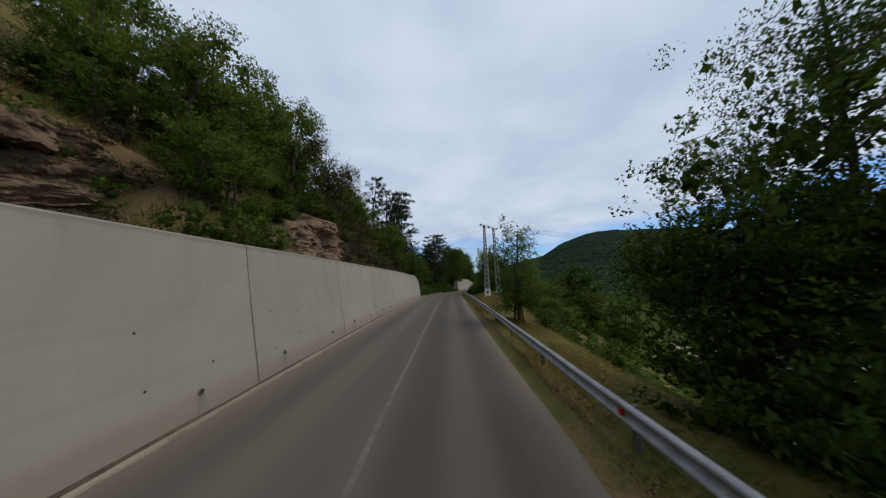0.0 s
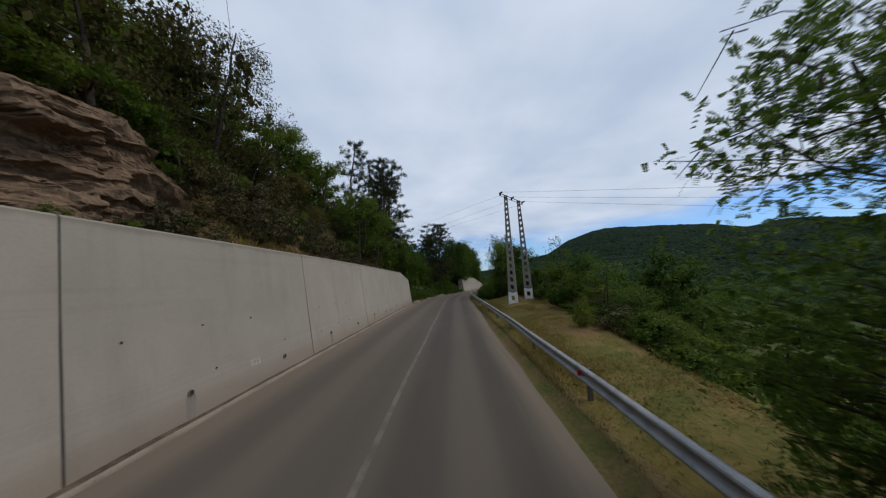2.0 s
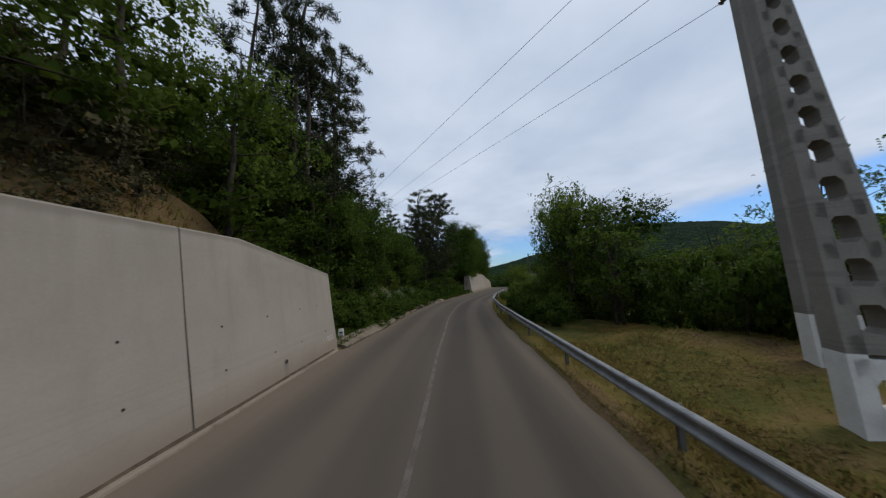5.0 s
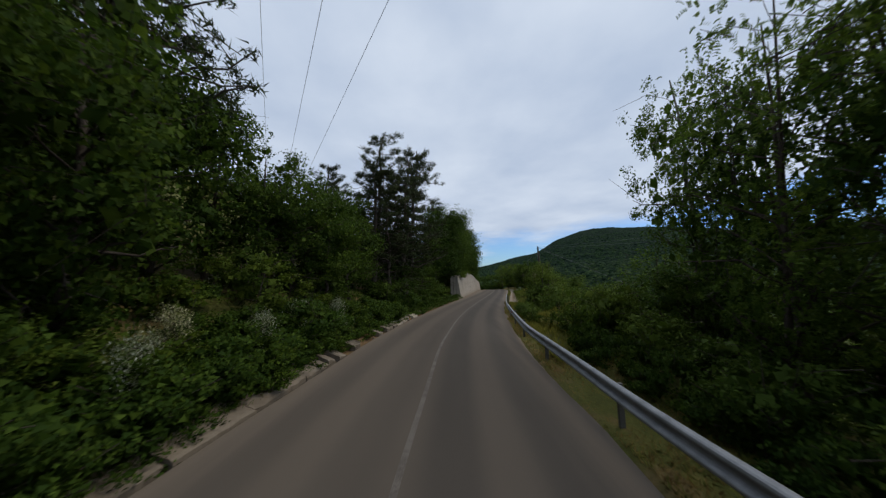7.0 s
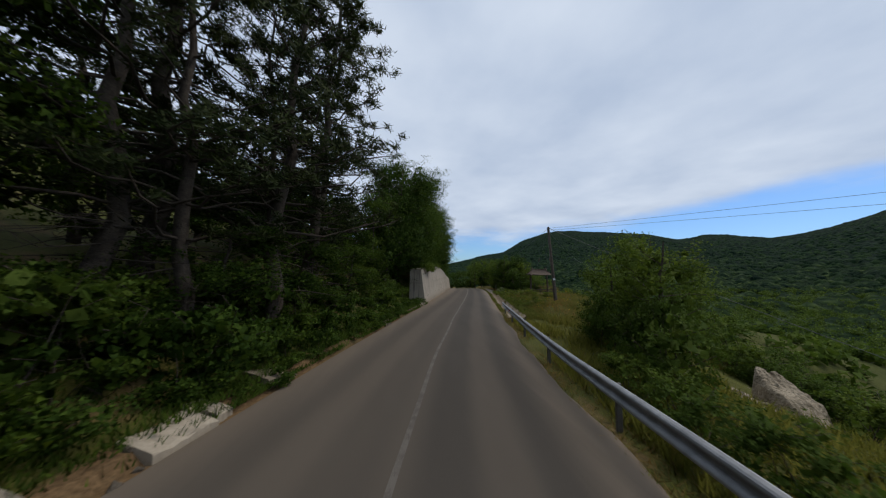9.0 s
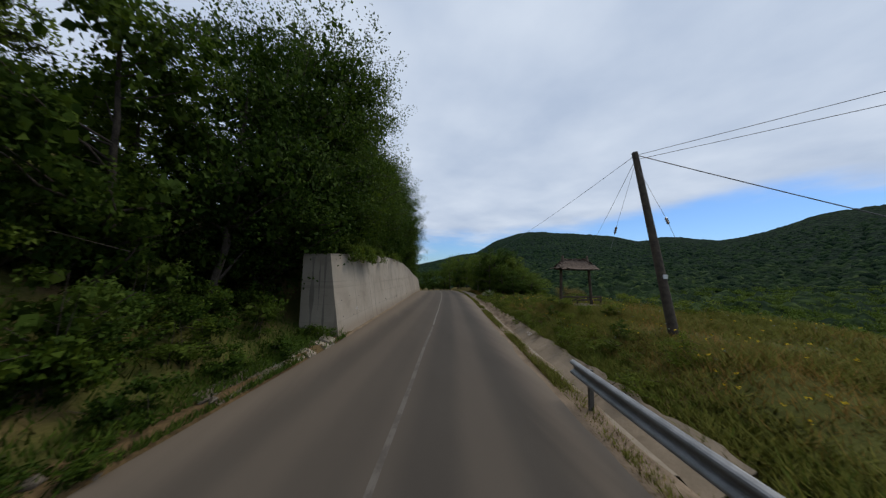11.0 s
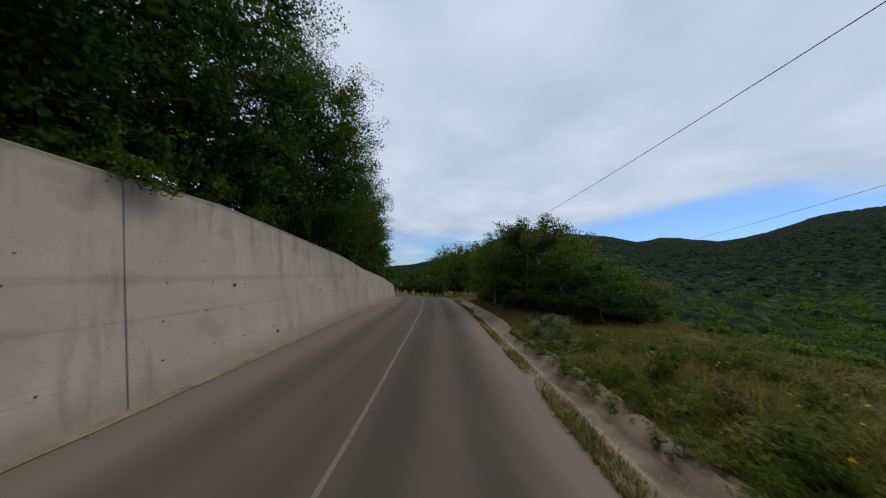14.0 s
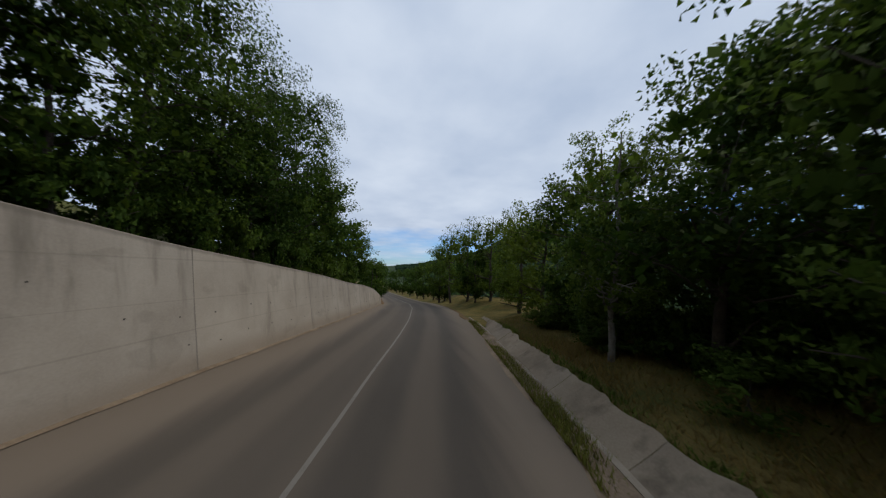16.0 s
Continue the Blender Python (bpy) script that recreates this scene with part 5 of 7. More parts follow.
def scatter(kind, n, s0, s1, d0, d1, lo, hi, gap=1.2, tall=1.0):
    """Up to n plants strewn over a stretch of ground, no two closer than gap."""
    got, tries = [], 0
    while len(got) < n and tries < n * 12:
        tries += 1
        s, d = _pr.uniform(s0, s1), _pr.uniform(min(d0, d1), max(d0, d1))
        if 67.5 < s < 83 and 4.0 + 0.35 * max(s - 73, 0) < d < 14:
            continue  # low herbs and the bare eroded bank
        if all((s - a) ** 2 + (d - b) ** 2 > gap * gap for a, b in got):
            got.append((s, d))
            z = _pr.uniform(lo, hi)
            put(kind, s, d, z, z * tall * _pr.uniform(0.85, 1.15))


# hillside over the first wall
scatter("oak", 8, -12, 10, -12.5, -18, 0.65, 0.95, 2.2)
scatter("oak", 15, 10, 34, -9.6, -20, 0.62, 0.92, 2.2)
scatter("oak", 7, -14, 46, -17, -26, 0.9, 1.3, 3.2)
scatter("oak", 12, 30, 52, -8.4, -20, 0.66, 0.92, 2.2)
scatter("oak", 3, 8, 11.5, -6.4, -9, 0.42, 0.55, 1.4)
scatter("olive", 9, 23, 34, -6.0, -9.6, 0.32, 0.5, 1.3)
scatter("grey", 44, 24, 46, -4.9, -10, 0.6, 1.2, 0.75)
scatter("grey", 44, -10, 12, -4.9, -8.4, 0.4, 0.8, 0.6)
scatter("grey", 9, 12, 26, -4.9, -6.0, 0.35, 0.5, 0.75)
scatter("grey", 12, 12, 26, -8.4, -10, 0.7, 1.1, 0.8)
scatter("grey", 12, -8, 8, -8.0, -10, 0.7, 1.1, 0.8)
scatter("shrub", 8, -10, 12, -4.8, -7.5, 0.3, 0.55, 0.9)
scatter("shrub", 8, 12, 30, -4.8, -5.6, 0.25, 0.4, 0.9)
scatter("shrub", 12, 8, 30, -8.6, -10.5, 0.8, 1.3, 1.0)
scatter("shrub", 16, 26, 47, -4.9, -9, 0.45, 0.9, 0.9)
for k, s in enumerate(np.arange(10.5, 27, 1.9)):
    grow("oak" if s < 20 else "olive", s, -9.9 - 0.6 * (k % 2), (6.9 if s < 16 else 8.6) + 0.8 * math.sin(k * 1.9), 2.9)
    grow("shrub", s + 0.8, -8.9 - 0.3 * (k % 2), 2.0, 1.5)
scatter("grey", 26, 24, 46, -5.6, -11, 0.8, 1.4, 1.0)
scatter("grey", 18, 22, 29, -4.9, -7.5, 0.7, 1.1, 0.7)
scatter("grey", 30, 26, 42, -4.8, -7.0, 0.35, 0.75, 0.7)
scatter("olive", 8, 30, 40, -6.6, -9.4, 0.34, 0.5, 1.4)
for s, d, h, w in ((8.8, -7.4, 3.6, 1.8), (10.2, -7.0, 4.0, 1.8), (10.9, -8.2, 5.0, 2.1)):
    grow("oak", s, d, h, w)
for s, d in ((7.2, -5.9), (8.2, -5.6), (9.2, -5.8), (10.1, -5.6), (10.8, -6.0)):
    grow("shrub", s, d, 1.7, 1.2)
for k, s in enumerate(np.arange(11.0, 24, 1.15)):
    grow("bramble" if k % 2 else "shrub", s, -8.5 - 0.3 * (k % 3), 1.5, 1.3, h=2.05 + float(lerp(s, *ROCK_TOP)) if 11.5 < s < 22.5 else None)
for k, s in enumerate(np.arange(1.5, 25, 1.45)):
    grow("shrub", s, -9.3 - 1.1 * (k % 3), 2.2, 1.6)
for s, d, z in ((40.5, -5.8, 0.95), (43.5, -6.4, 0.9), (37, -7.6, 0.9), (46.5, -6.0, 1.0)):
    put("oak", s, d, z)
for s, d, h, w in ((50.0, -12.9, 11.5, 3.1), (47.3, -12.6, 10.0, 3.0), (31.5, -11.2, 7.0, 2.6), (34.0, -11.6, 7.2, 2.6), (36.5, -11.0, 6.6, 2.5), (29.0, -11.8, 7.2, 2.6)):
    grow("oak", s, d, h, w)
# pines and dense wood between the walls
for s, d, z, h in ((53.5, -6.6, 1.2, 1.30), (57.0, -7.4, 1.3, 1.42), (60.5, -8.0, 1.3, 1.42), (54.5, -11.5, 1.3, 1.4),
                   (78.6, -4.8, 1.36, 1.18), (76.0, -6.2, 1.3, 1.06), (81.5, -5.4, 1.34, 1.2), (84.5, -6.6, 1.3, 1.22), (75.0, -6.0, 1.15, 0.86), (52.0, -7.2, 1.2, 1.3), (55.5, -9.0, 1.2, 1.35)):
    put("pine", s, d, z, h)
for s, d, h, w in ((52.6, -10.6, 11.6, 3.2), (56.0, -11.0, 12.0, 3.2), (49.6, -10.4, 10.2, 3.0), (50.4, -6.6, 7.6, 2.7), (53.0, -6.3, 8.0, 2.8), (55.8, -6.7, 8.4, 2.9)):
    grow("dense", s, d, h, w)
scatter("dense", 6, 49, 68, -5.6, -7, 0.6, 0.85, 2.4)
for s, d, h, w in ((73.6, -6.4, 12.0, 3.3), (77.2, -7.0, 12.4, 3.5)):
    grow("pine", s, d, h, w)
scatter("dense", 9, 49, 63, -7.2, -11, 0.72, 0.88, 2.0)
for s, d, h, w in ((62.4, -8.2, 7.0, 2.7), (64.2, -8.9, 7.0, 2.8), (60.6, -9.0, 7.4, 2.7), (64.5, -6.6, 5.4, 2.3), (66.0, -8.4, 6.8, 2.8), (68.5, -8.8, 6.4, 2.9), (67.5, -6.8, 6.4, 2.5), (70.4, -8.6, 7.6, 2.9), (74.5, -6.6, 3.6, 2.2), (79.0, -6.6, 3.6, 2.2), (83.5, -6.9, 3.8, 2.2)):
    grow("dense", s, d, h, w)
scatter("oak", 9, 50, 64, -10, -18, 0.8, 1.0, 2.6)
for k in range(16):
    grow("bramble" if k % 4 else "shrub", 45.9 + 5.2 * (k * 0.618 % 1), -5.5 - 2.2 * (k * 0.7549 % 1), 1.6 + 0.4 * math.sin(k * 2.1), 1.3)
for k in range(14):
    grow("bramble" if k % 3 else "shrub", 49.6 + 8 * (k * 0.618 % 1), -4.6 - 1.6 * (k * 0.7549 % 1), 1.5 + 0.3 * math.sin(k * 2.1), 1.3)
for s, d, h, w in ((69.4, -10.6, 9.0, 3.0), (75.0, -12.5, 9.5, 3.0), (83.5, -12.5, 11.0, 3.2), (87.0, -11.0, 11.0, 3.0)):
    grow("pine", s, d, h, w)
scatter("dense", 9, 76, 94, -6.6, -12, 0.5, 0.75, 2.2)
scatter("shrub", 26, 48.5, 78, -3.9, -7, 0.6, 1.25, 0.9)
scatter("bramble", 60, 48, 95, -3.45, -6.5, 0.6, 1.15, 0.75)
scatter("bramble", 30, 48.5, 63, -3.25, -5.4, 0.55, 0.85, 0.65)
scatter("bramble", 26, 62, 80, -3.3, -6.2, 0.6, 0.9, 0.7)
scatter("bramble", 30, 55, 95.5, -3.05, -3.6, 0.45, 0.75, 0.8)
scatter("shrub", 18, 78, 95.5, -4.1, -8, 0.5, 1.0, 0.9)
for k, s in enumerate(np.arange(50.6, 93, 0.85)):
    if (s < 61 or math.sin(s * 1.7) + math.sin(s * 0.63) > -0.8) and not 67.0 < s < 72.4 and not s > 87.6:
        big = 1.35 if s < 61 else 1.0
        grow("bramble", s, -3.7 - 0.3 * (k * 0.41 % 1), (0.42 + 0.16 * math.sin(k * 1.9)) * big, 0.62 * big)
for k in range(34):
    s = 44.8 + 6.0 * (k * 0.618 % 1)
    grow("bramble" if k % 5 else "shrub", s, -6.0 - 3.6 * (k * 0.7549 % 1), 1.1 + 0.4 * math.sin(k * 2.1), 1.15)
for k in range(16):
    grow("bramble" if k % 4 else "grey", 46.3 + 3.6 * (k * 0.618 % 1), -5.75 - 1.3 * (k * 0.7549 % 1), 0.75 + 0.2 * math.sin(k * 2.1), 0.75)
for k in range(9):
    grow("bramble", 47.6 + 2.4 * (k * 0.618 % 1), -5.1 - 0.7 * (k * 0.7549 % 1), 0.55 + 0.1 * math.sin(k * 2.1), 0.6)
for s, d in ((53.6, -5.0), (55.4, -4.7), (56.8, -5.6), (58.4, -4.8), (60.6, -5.2), (63.0, -5.0)):
    grow("blossom", s, d, 1.7, 0.7, "flowering elder among dark brambles")
# wood over the second wall
for k, s in enumerate(np.arange(94.6, 143, 3.7)):
    grow("tall", s, -7.4 - 0.7 * (k % 2), (12.2 if s < 128 else 10.6) + 0.8 * math.sin(k * 1.7), (5.0 if s < 103 else 4.4 if s < 128 else 4.1) + 0.3 * math.sin(k * 2.3))
for s, d, h, w in ((95.8, -7.0, 12.8, 5.3), (101.6, -6.8, 12.4, 5.2), (107.0, -7.2, 12.2, 4.6), (112.5, -7.6, 12.2, 4.6), (98.4, -6.0, 11.8, 5.1), (123.4, -6.6, 11.6, 4.9)):
    grow("tall", s, d, h, w, "tall tree whose crown reaches over the road", float(wall_top(s)) - 0.3)
for k, s in enumerate(np.arange(143, 166, 3.6)):
    grow("thick", s, -7.6 - 0.6 * (k % 3), 9 - 0.06 * (s - 143), 4.0)
scatter("oak", 6, 86, 96, -9, -14, 0.8, 1.0, 2.4)
for k, s in enumerate(np.arange(95.2, 150, 1.35)):
    top = float(wall_top(s))
    d = -(float(wall_base(s)) + 0.16 * top + 1.25 + 0.3 * math.sin(k * 1.9))
    grow("bramble" if k % 3 else "shrub", s, d, 2.2 + 0.35 * math.sin(k * 2.7), 1.15 + 0.15 * math.sin(k * 1.3), h=top - 0.3)
for s, dx, z, w in ((96.2, 0.55, 1.5, 1.25), (97.2, 0.25, 1.4, 1.1), (98.0, 0.15, 1.3, 1.0), (99.2, 0.35, 1.1, 1.0), (102.5, 0.7, 1.0, 1.0), (108.5, 0.75, 1.0, 1.0), (112.0, 0.7, 1.0, 1.0)):
    top = float(wall_top(s))
    grow("shrub", s, -(float(wall_base(s)) + 0.16 * top + dx), z, w, "leafy branches hanging over the wall top", top - 0.12)


def hanging_branch(s, reach, drop, leaf, seed):
    """Boughs that arch out over the wall's top edge and hang down its face."""
    rng = np.random.default_rng(seed)
    top = float(wall_top(s))
    root = on_wall(s, top, -0.5)
    ob = tagged(new("hanging_branch"), "leafy bough hanging over the wall top", "branch", "boughs over the wall")
    ob.matrix_basis = root
    wood, leaves = [], []
    for k in range(5):
        side = rng.normal(0, 0.45)
        t = np.linspace(0, 1, 9)
        far, low = reach * rng.uniform(0.75, 1.1), drop * rng.uniform(0.6, 1.1)
        p = np.stack([0.1 + (far + 0.5) * np.sin(t * 1.5), side * t + 0.05 * rng.normal(0, 1, 9) * t, 0.35 * np.sin(t * 2.4) - (low + 0.2) * t ** 2.2], -1)
        wood.append(tube(p, np.linspace(0.014, 0.004, 9), 4))
        q = p[rng.integers(2, 9, 46)] + rng.normal(0, 0.09, (46, 3))
        leaves.append(leaf_quads(rng, q, 0.10, 2, leaf, leaf * 0.62, 0.5))
    part("bough", mesh("bough", *gather(wood), M_BARK, True), ob)
    v, f = gather(leaves)
    faces, nrm = soft_normals(v, [f], (v.mean(0) - np.array([0.3, 0, 0.4]), np.array([0.6, 0.7, 0.5])), 0.35)
    part("foliage", mesh("foliage", v, faces, L_OAK, True, nrm), ob)


for k, (s, reach, drop, leaf) in enumerate(((96.5, 0.5, 0.45, 0.15), (97.4, 0.55, 0.6, 0.16), (98.3, 0.6, 0.7, 0.16), (99.1, 0.5, 0.6, 0.15), (100.0, 0.35, 0.4, 0.13), (102.4, 0.35, 0.65, 0.12), (95.6, 0.4, 0.35, 0.14), (108.6, 0.35, 0.35, 0.12), (112.4, 0.3, 0.3, 0.12))):
    hanging_branch(s, reach, drop, leaf, 300 + k)
for s, d, h, w in ((91.6, -7.4, 10.6, 3.4), (88.8, -7.6, 8.4, 2.8), (92.6, -8.6, 6.5, 2.8), (95.0, -7.4, 5.0, 2.4), (98.0, -7.8, 5.0, 2.6), (101.5, -8.2, 5.0, 2.6), (90.0, -9.5, 6.5, 2.8)):
    grow("dense", s, d, h, w)
for s in np.arange(86.5, 93.6, 0.8):
    grow("bramble" if int(s * 10) % 3 else "shrub", s, -5.2 - 1.6 * ((s * 1.7) % 1), 1.3, 1.2)
    grow("bramble", s, -7.4 - 1.5 * ((s * 2.3) % 1), 2.2, 1.5)
for k, s in enumerate(np.arange(103.5, 141, 3.3)):
    grow("thick", s, -7.0 - 0.4 * (k % 2), 5.6, 2.5)
# back row hidden behind the tall trees, added to block light
for k, s in enumerate(np.arange(104, 150, 8)):
    grow("thick", s, -11.5 - (k % 2), 8.5, 3.8)


# valley side
grow("elm", 4.9, 8.6, 11.8, 2.6)
grow("elm", 2.2, 8.8, 11.6, 2.8)
grow("dense", 4.6, 6.9, 6.0, 2.1)
grow("dense", 6.0, 6.7, 4.7, 2.2)
grow("dense", 1.6, 6.8, 5.0, 2.2)
grow("acacia", 5.6, 7.2, 6.4, 1.9)
for s, d, h, w in ((16.6, 5.4, 6.3, 2.2), (16.6, 5.55, 5.2, 2.1), (16.5, 5.45, 4.2, 1.8), (40.5, 13.5, 6.6, 2.0), (46.0, 13.5, 9.2, 2.0), (60.8, 8.9, 9.0, 1.6), (62.5, 8.6, 4.8, 2.0)):
    grow("acacia", s, d, h, w)
grow("herb", 27.0, 7.0, 1.75, 0.62, "young bright green acacia shoot on the shelf")
grow("herb", 27.3, 7.5, 1.0, 0.8, "bright green leafy weed on the shelf")
grow("acacia", 29.6, 9.6, 3.6, 1.9)
grow("shrub", 18.4, 7.6, 1.9, 1.4)
for k in range(16):
    grow("bramble" if k % 3 else "shrub", 0.6 + 4.2 * (k * 0.618 % 1), 5.2 + 3.2 * (k * 0.7549 % 1), 1.5 + 0.4 * math.sin(k * 2.1), 1.3)
for k in range(14):
    grow("shrub" if k % 4 else "bramble", 14.0 + 12 * (k * 0.618 % 1), 8.6 + 0.15 * k + 2.2 * (k * 0.7549 % 1), 0.85 + 0.25 * math.sin(k * 2.1), 1.5)
# thicket along the lip of the shelf
for k, s in enumerate(np.arange(24.5, 48, 0.8)):
    d = float(lerp(s, (24, 8.8), (31, 9.8), (36, 10.6), (46, 10.2))) + 0.8 * math.sin(k * 1.7)
    lush = 0.5 + 0.5 * math.sin(k * 0.83) * math.sin(k * 0.31 + 1)
    grow(("bramble", "shrub", "bramble", "grey")[k % 4], s, d, float(lerp(s, (24, 0.8), (32, 1.3), (42, 2.2), (48, 3.0))) * (0.5 + lush), 1.2 + 0.5 * lush)
    if k % 3 != 1 and s > 27:
        kind = ("oak", "dense", "oak")[(k // 2) % 3]
        grow(kind, s, d + 2.2 + math.sin(k * 2.2), float(lerp(s, (24, 2.0), (32, 3.2), (42, 4.8), (48, 5.2))) * (0.55 + 0.75 * lush), 1.6 + 0.5 * lush)
scatter("shrub", 6, -4, 4, 4.6, 9, 0.7, 1.1, 1.1)
scatter("shrub", 6, 9, 26, 5.5, 10, 0.4, 0.7, 1.3)
for k in range(7):
    grow("shrub", 11.5 + 15 * (k * 0.618 % 1), 8.4 + 5 * (k * 0.7549 % 1), 0.8 + 0.25 * math.sin(k * 2.1), 1.3)
for s, d, h, w in ((30.0, 14.6, 2.7, 1.9), (34.0, 16.0, 3.0, 2.2), (27.0, 12.4, 2.4, 1.6), (38.5, 16.6, 4.3, 2.5), (43.0, 16.0, 4.8, 2.6), (41.0, 14.8, 4.0, 2.3), (46.0, 13.6, 4.6, 2.4)):
    grow("oak", s, d, h, w)
scatter("shrub", 8, 28, 48, 7, 13, 0.4, 0.8, 1.5)
scatter("thick", 10, 28, 52, 14, 22, 0.6, 0.9, 2.4)
for s, d, h, w in ((49.8, 8.6, 7.0, 2.5), (52.0, 9.6, 8.8, 2.6), (53.4, 7.8, 9.8, 2.6), (55.5, 8.4, 10.6, 2.6), (47.6, 12.0, 6.4, 2.6), (46.5, 15.5, 6.4, 2.8), (57.4, 7.9, 10.6, 2.3), (60.0, 9.4, 11.2, 1.8)):
    grow("acacia", s, d, h * (0.87 if s < 53 else 0.92 if s < 57 else 1.0), w)
for s, d, h, w in ((51.2, 10.4, 8.6, 2.8), (54.2, 8.8, 10.0, 2.8), (55.4, 9.8, 9.8, 2.9), (58.8, 9.4, 11.0, 2.2), (62.0, 11.5, 5.0, 2.4)):
    grow("dense", s, d, h * (0.85 if s < 53 else 0.92 if s < 57 else 1.0), w)
grow("pale", 60.6, 9.3, 12.6, 2.6)
for k, s in enumerate(np.arange(51.6, 61.5, 0.62)):
    grow("bramble", s, 5.0 + 0.35 * (k * 0.618 % 1), 0.95 + 0.3 * math.sin(k * 2.3), 0.75)
for s, d, h, w in ((50.5, 13.5, 4.6, 2.6), (53.5, 13.0, 4.6, 2.6), (56.5, 12.5, 5.0, 2.8), (60.0, 13.0, 4.6, 2.6), (48.0, 14.5, 4.2, 2.4)):
    grow("thick", s, d, h, w)
for k, s in enumerate(np.arange(50.4, 61.5, 0.9)):
    grow("shrub" if k % 4 else "bramble", s, 5.6 + 0.9 * (k % 3), 1.6 + 0.4 * math.sin(k * 2.3), 1.4)
for s, d, h, w in ((58.4, 10.6, 4.4, 2.4), (60.8, 8.8, 4.2, 2.2), (62.6, 10.4, 4.6, 2.4), (64.8, 9.2, 4.0, 2.2), (66.4, 11.4, 4.6, 2.6), (68.6, 10.2, 3.8, 2.2)):
    grow("thick", s, d, h, w)
for k in range(30):
    grow("shrub", 78.5 + (k * 0.618 % 1) * 10.5, (16.0 if k * 0.618 % 1 < 0.55 else 13.0) + 9 * (k * 0.7549 % 1), 2.2 + 0.5 * math.sin(k * 2.1), 1.9)
for k, s in enumerate((61.6, 62.4, 63.0, 63.6, 64.2, 64.8, 65.4, 66.0, 66.6, 67.3)):
    grow("shrub", s, 6.0 + 1.1 * (k % 3), 2.7 + 0.5 * math.sin(k * 2.1), 1.7)
for k, s in enumerate(np.arange(73.6, 81, 0.8)):
    grow("shrub", s, 5.5 + 0.22 * (s - 73.6) + 0.7 * (k % 2), 2.5 + 0.4 * math.sin(k * 2.1), 1.35)
for s, d, h, w in ((75.4, 6.4, 4.4, 1.8), (77.4, 7.2, 5.0, 2.0), (79.6, 7.6, 4.6, 2.0), (82.0, 8.8, 4.2, 2.0), (79.0, 10.0, 4.8, 1.8)):
    grow("oak", s, d, h, w)
for k, s in enumerate(np.arange(68, 73.4, 0.9)):
    grow("shrub", s, 4.6 + 0.3 * (k % 2), 1.25, 0.95)
scatter("shrub", 10, 60, 90, 14, 22, 0.9, 1.4, 1.8)
for s, d, h, w in ((122.4, 11.0, 3.4, 2.2), (124.6, 9.8, 4.4, 2.2), (127.0, 7.6, 6.8, 2.5), (128.6, 9.6, 6.8, 2.9), (130.4, 8.0, 7.0, 2.9), (130.8, 12.0, 7.4, 3.2), (132.4, 10.6, 7.0, 3.0), (133.0, 7.6, 7.0, 2.7), (136.0, 8.0, 7.2, 3.0),
                   (139.5, 7.4, 7.2, 2.8), (137.5, 11.5, 7.0, 3.2), (143.0, 7.6, 7.0, 3.0), (126.0, 13.0, 4.4, 2.8), (125.5, 15.5, 3.6, 2.8), (123.0, 13.6, 3.0, 2.4), (128.0, 12.4, 6.0, 2.9), (129.0, 16.0, 4.6, 3.0), (131.5, 19.0, 4.0, 3.0), (134.0, 15.0, 5.6, 3.2)):
    grow("oak" if d > 12 or d < 8 else "dense", s, d + (0.4 if d < 9 else 0.0), h * (1.12 if d < 13.6 else 0.98), w * 1.08)
for k in range(30):
    grow("shrub" if k % 3 else "bramble", 123.5 + 10 * (k * 0.618 % 1), 10.4 + 6.0 * (k * 0.7549 % 1), 2.2 + 0.5 * math.sin(k * 2.1), 1.8)
for k, s in enumerate(np.arange(124.4, 140, 1.2)):
    grow("shrub", s, 8.8 + 0.7 * (k % 2), 1.7, 1.3)
for k in range(28):
    grow("bramble" if k % 4 else "shrub", 128.8 + 10 * (k * 0.618 % 1), 7.2 + 2.6 * (k * 0.7549 % 1), 1.4 + 0.4 * math.sin(k * 2.1), 1.35)
scatter("thick", 9, 147, 190, 5.0, 12, 0.65, 0.9, 2.2)
for s, d, h, w in ((147, 9.5, 9.6, 3.3), (151, 8.0, 10.2, 3.5), (156, 6.8, 10.8, 3.5), (162, 6.0, 11.0, 3.6), (169, 5.6, 11.2, 3.6)):
    grow("oak", s, d, h, w)
for s, d, h, w in ((167, -5.8, 7.4, 2.8), (172, -5.4, 7.6, 2.9), (178, -5.2, 8.0, 3.0), (185, -5.0, 8.4, 3.2), (193, -5.2, 8.8, 3.3), (202, -5.4, 9.2, 3.4), (214, -5.6, 9.4, 3.5), (178, 6.2, 9.0, 3.4),
                   (186, 5.8, 9.4, 3.4), (195, 5.6, 9.6, 3.5), (206, 5.6, 9.8, 3.5), (218, 5.4, 10.0, 3.6), (230, 5.4, 10.0, 3.6), (243, 5.6, 10.0, 3.6), (256, 5.8, 10.0, 3.8), (228, -5.8, 9.6, 3.6)):
    grow("thick", s, d, h, w)
grow("pale", 132.0, 6.9, 8.0, 2.2)
scatter("shrub", 10, 94, 120, 4.8, 7, 0.25, 0.45, 1.5)
scatter("grey", 3, 115, 122, 4.7, 5.8, 0.3, 0.45, 0.8)
for k in range(80):
    s = 89 + 34 * (k * 0.618 % 1)
    d = float(right_edge(s)) + 1.9 + 2.8 * (k * 0.7549 % 1) ** 1.6
    grow("herb", s, d, 0.55 + 0.25 * math.sin(k * 2.1), 0.75 + 0.2 * math.sin(k * 3.7))
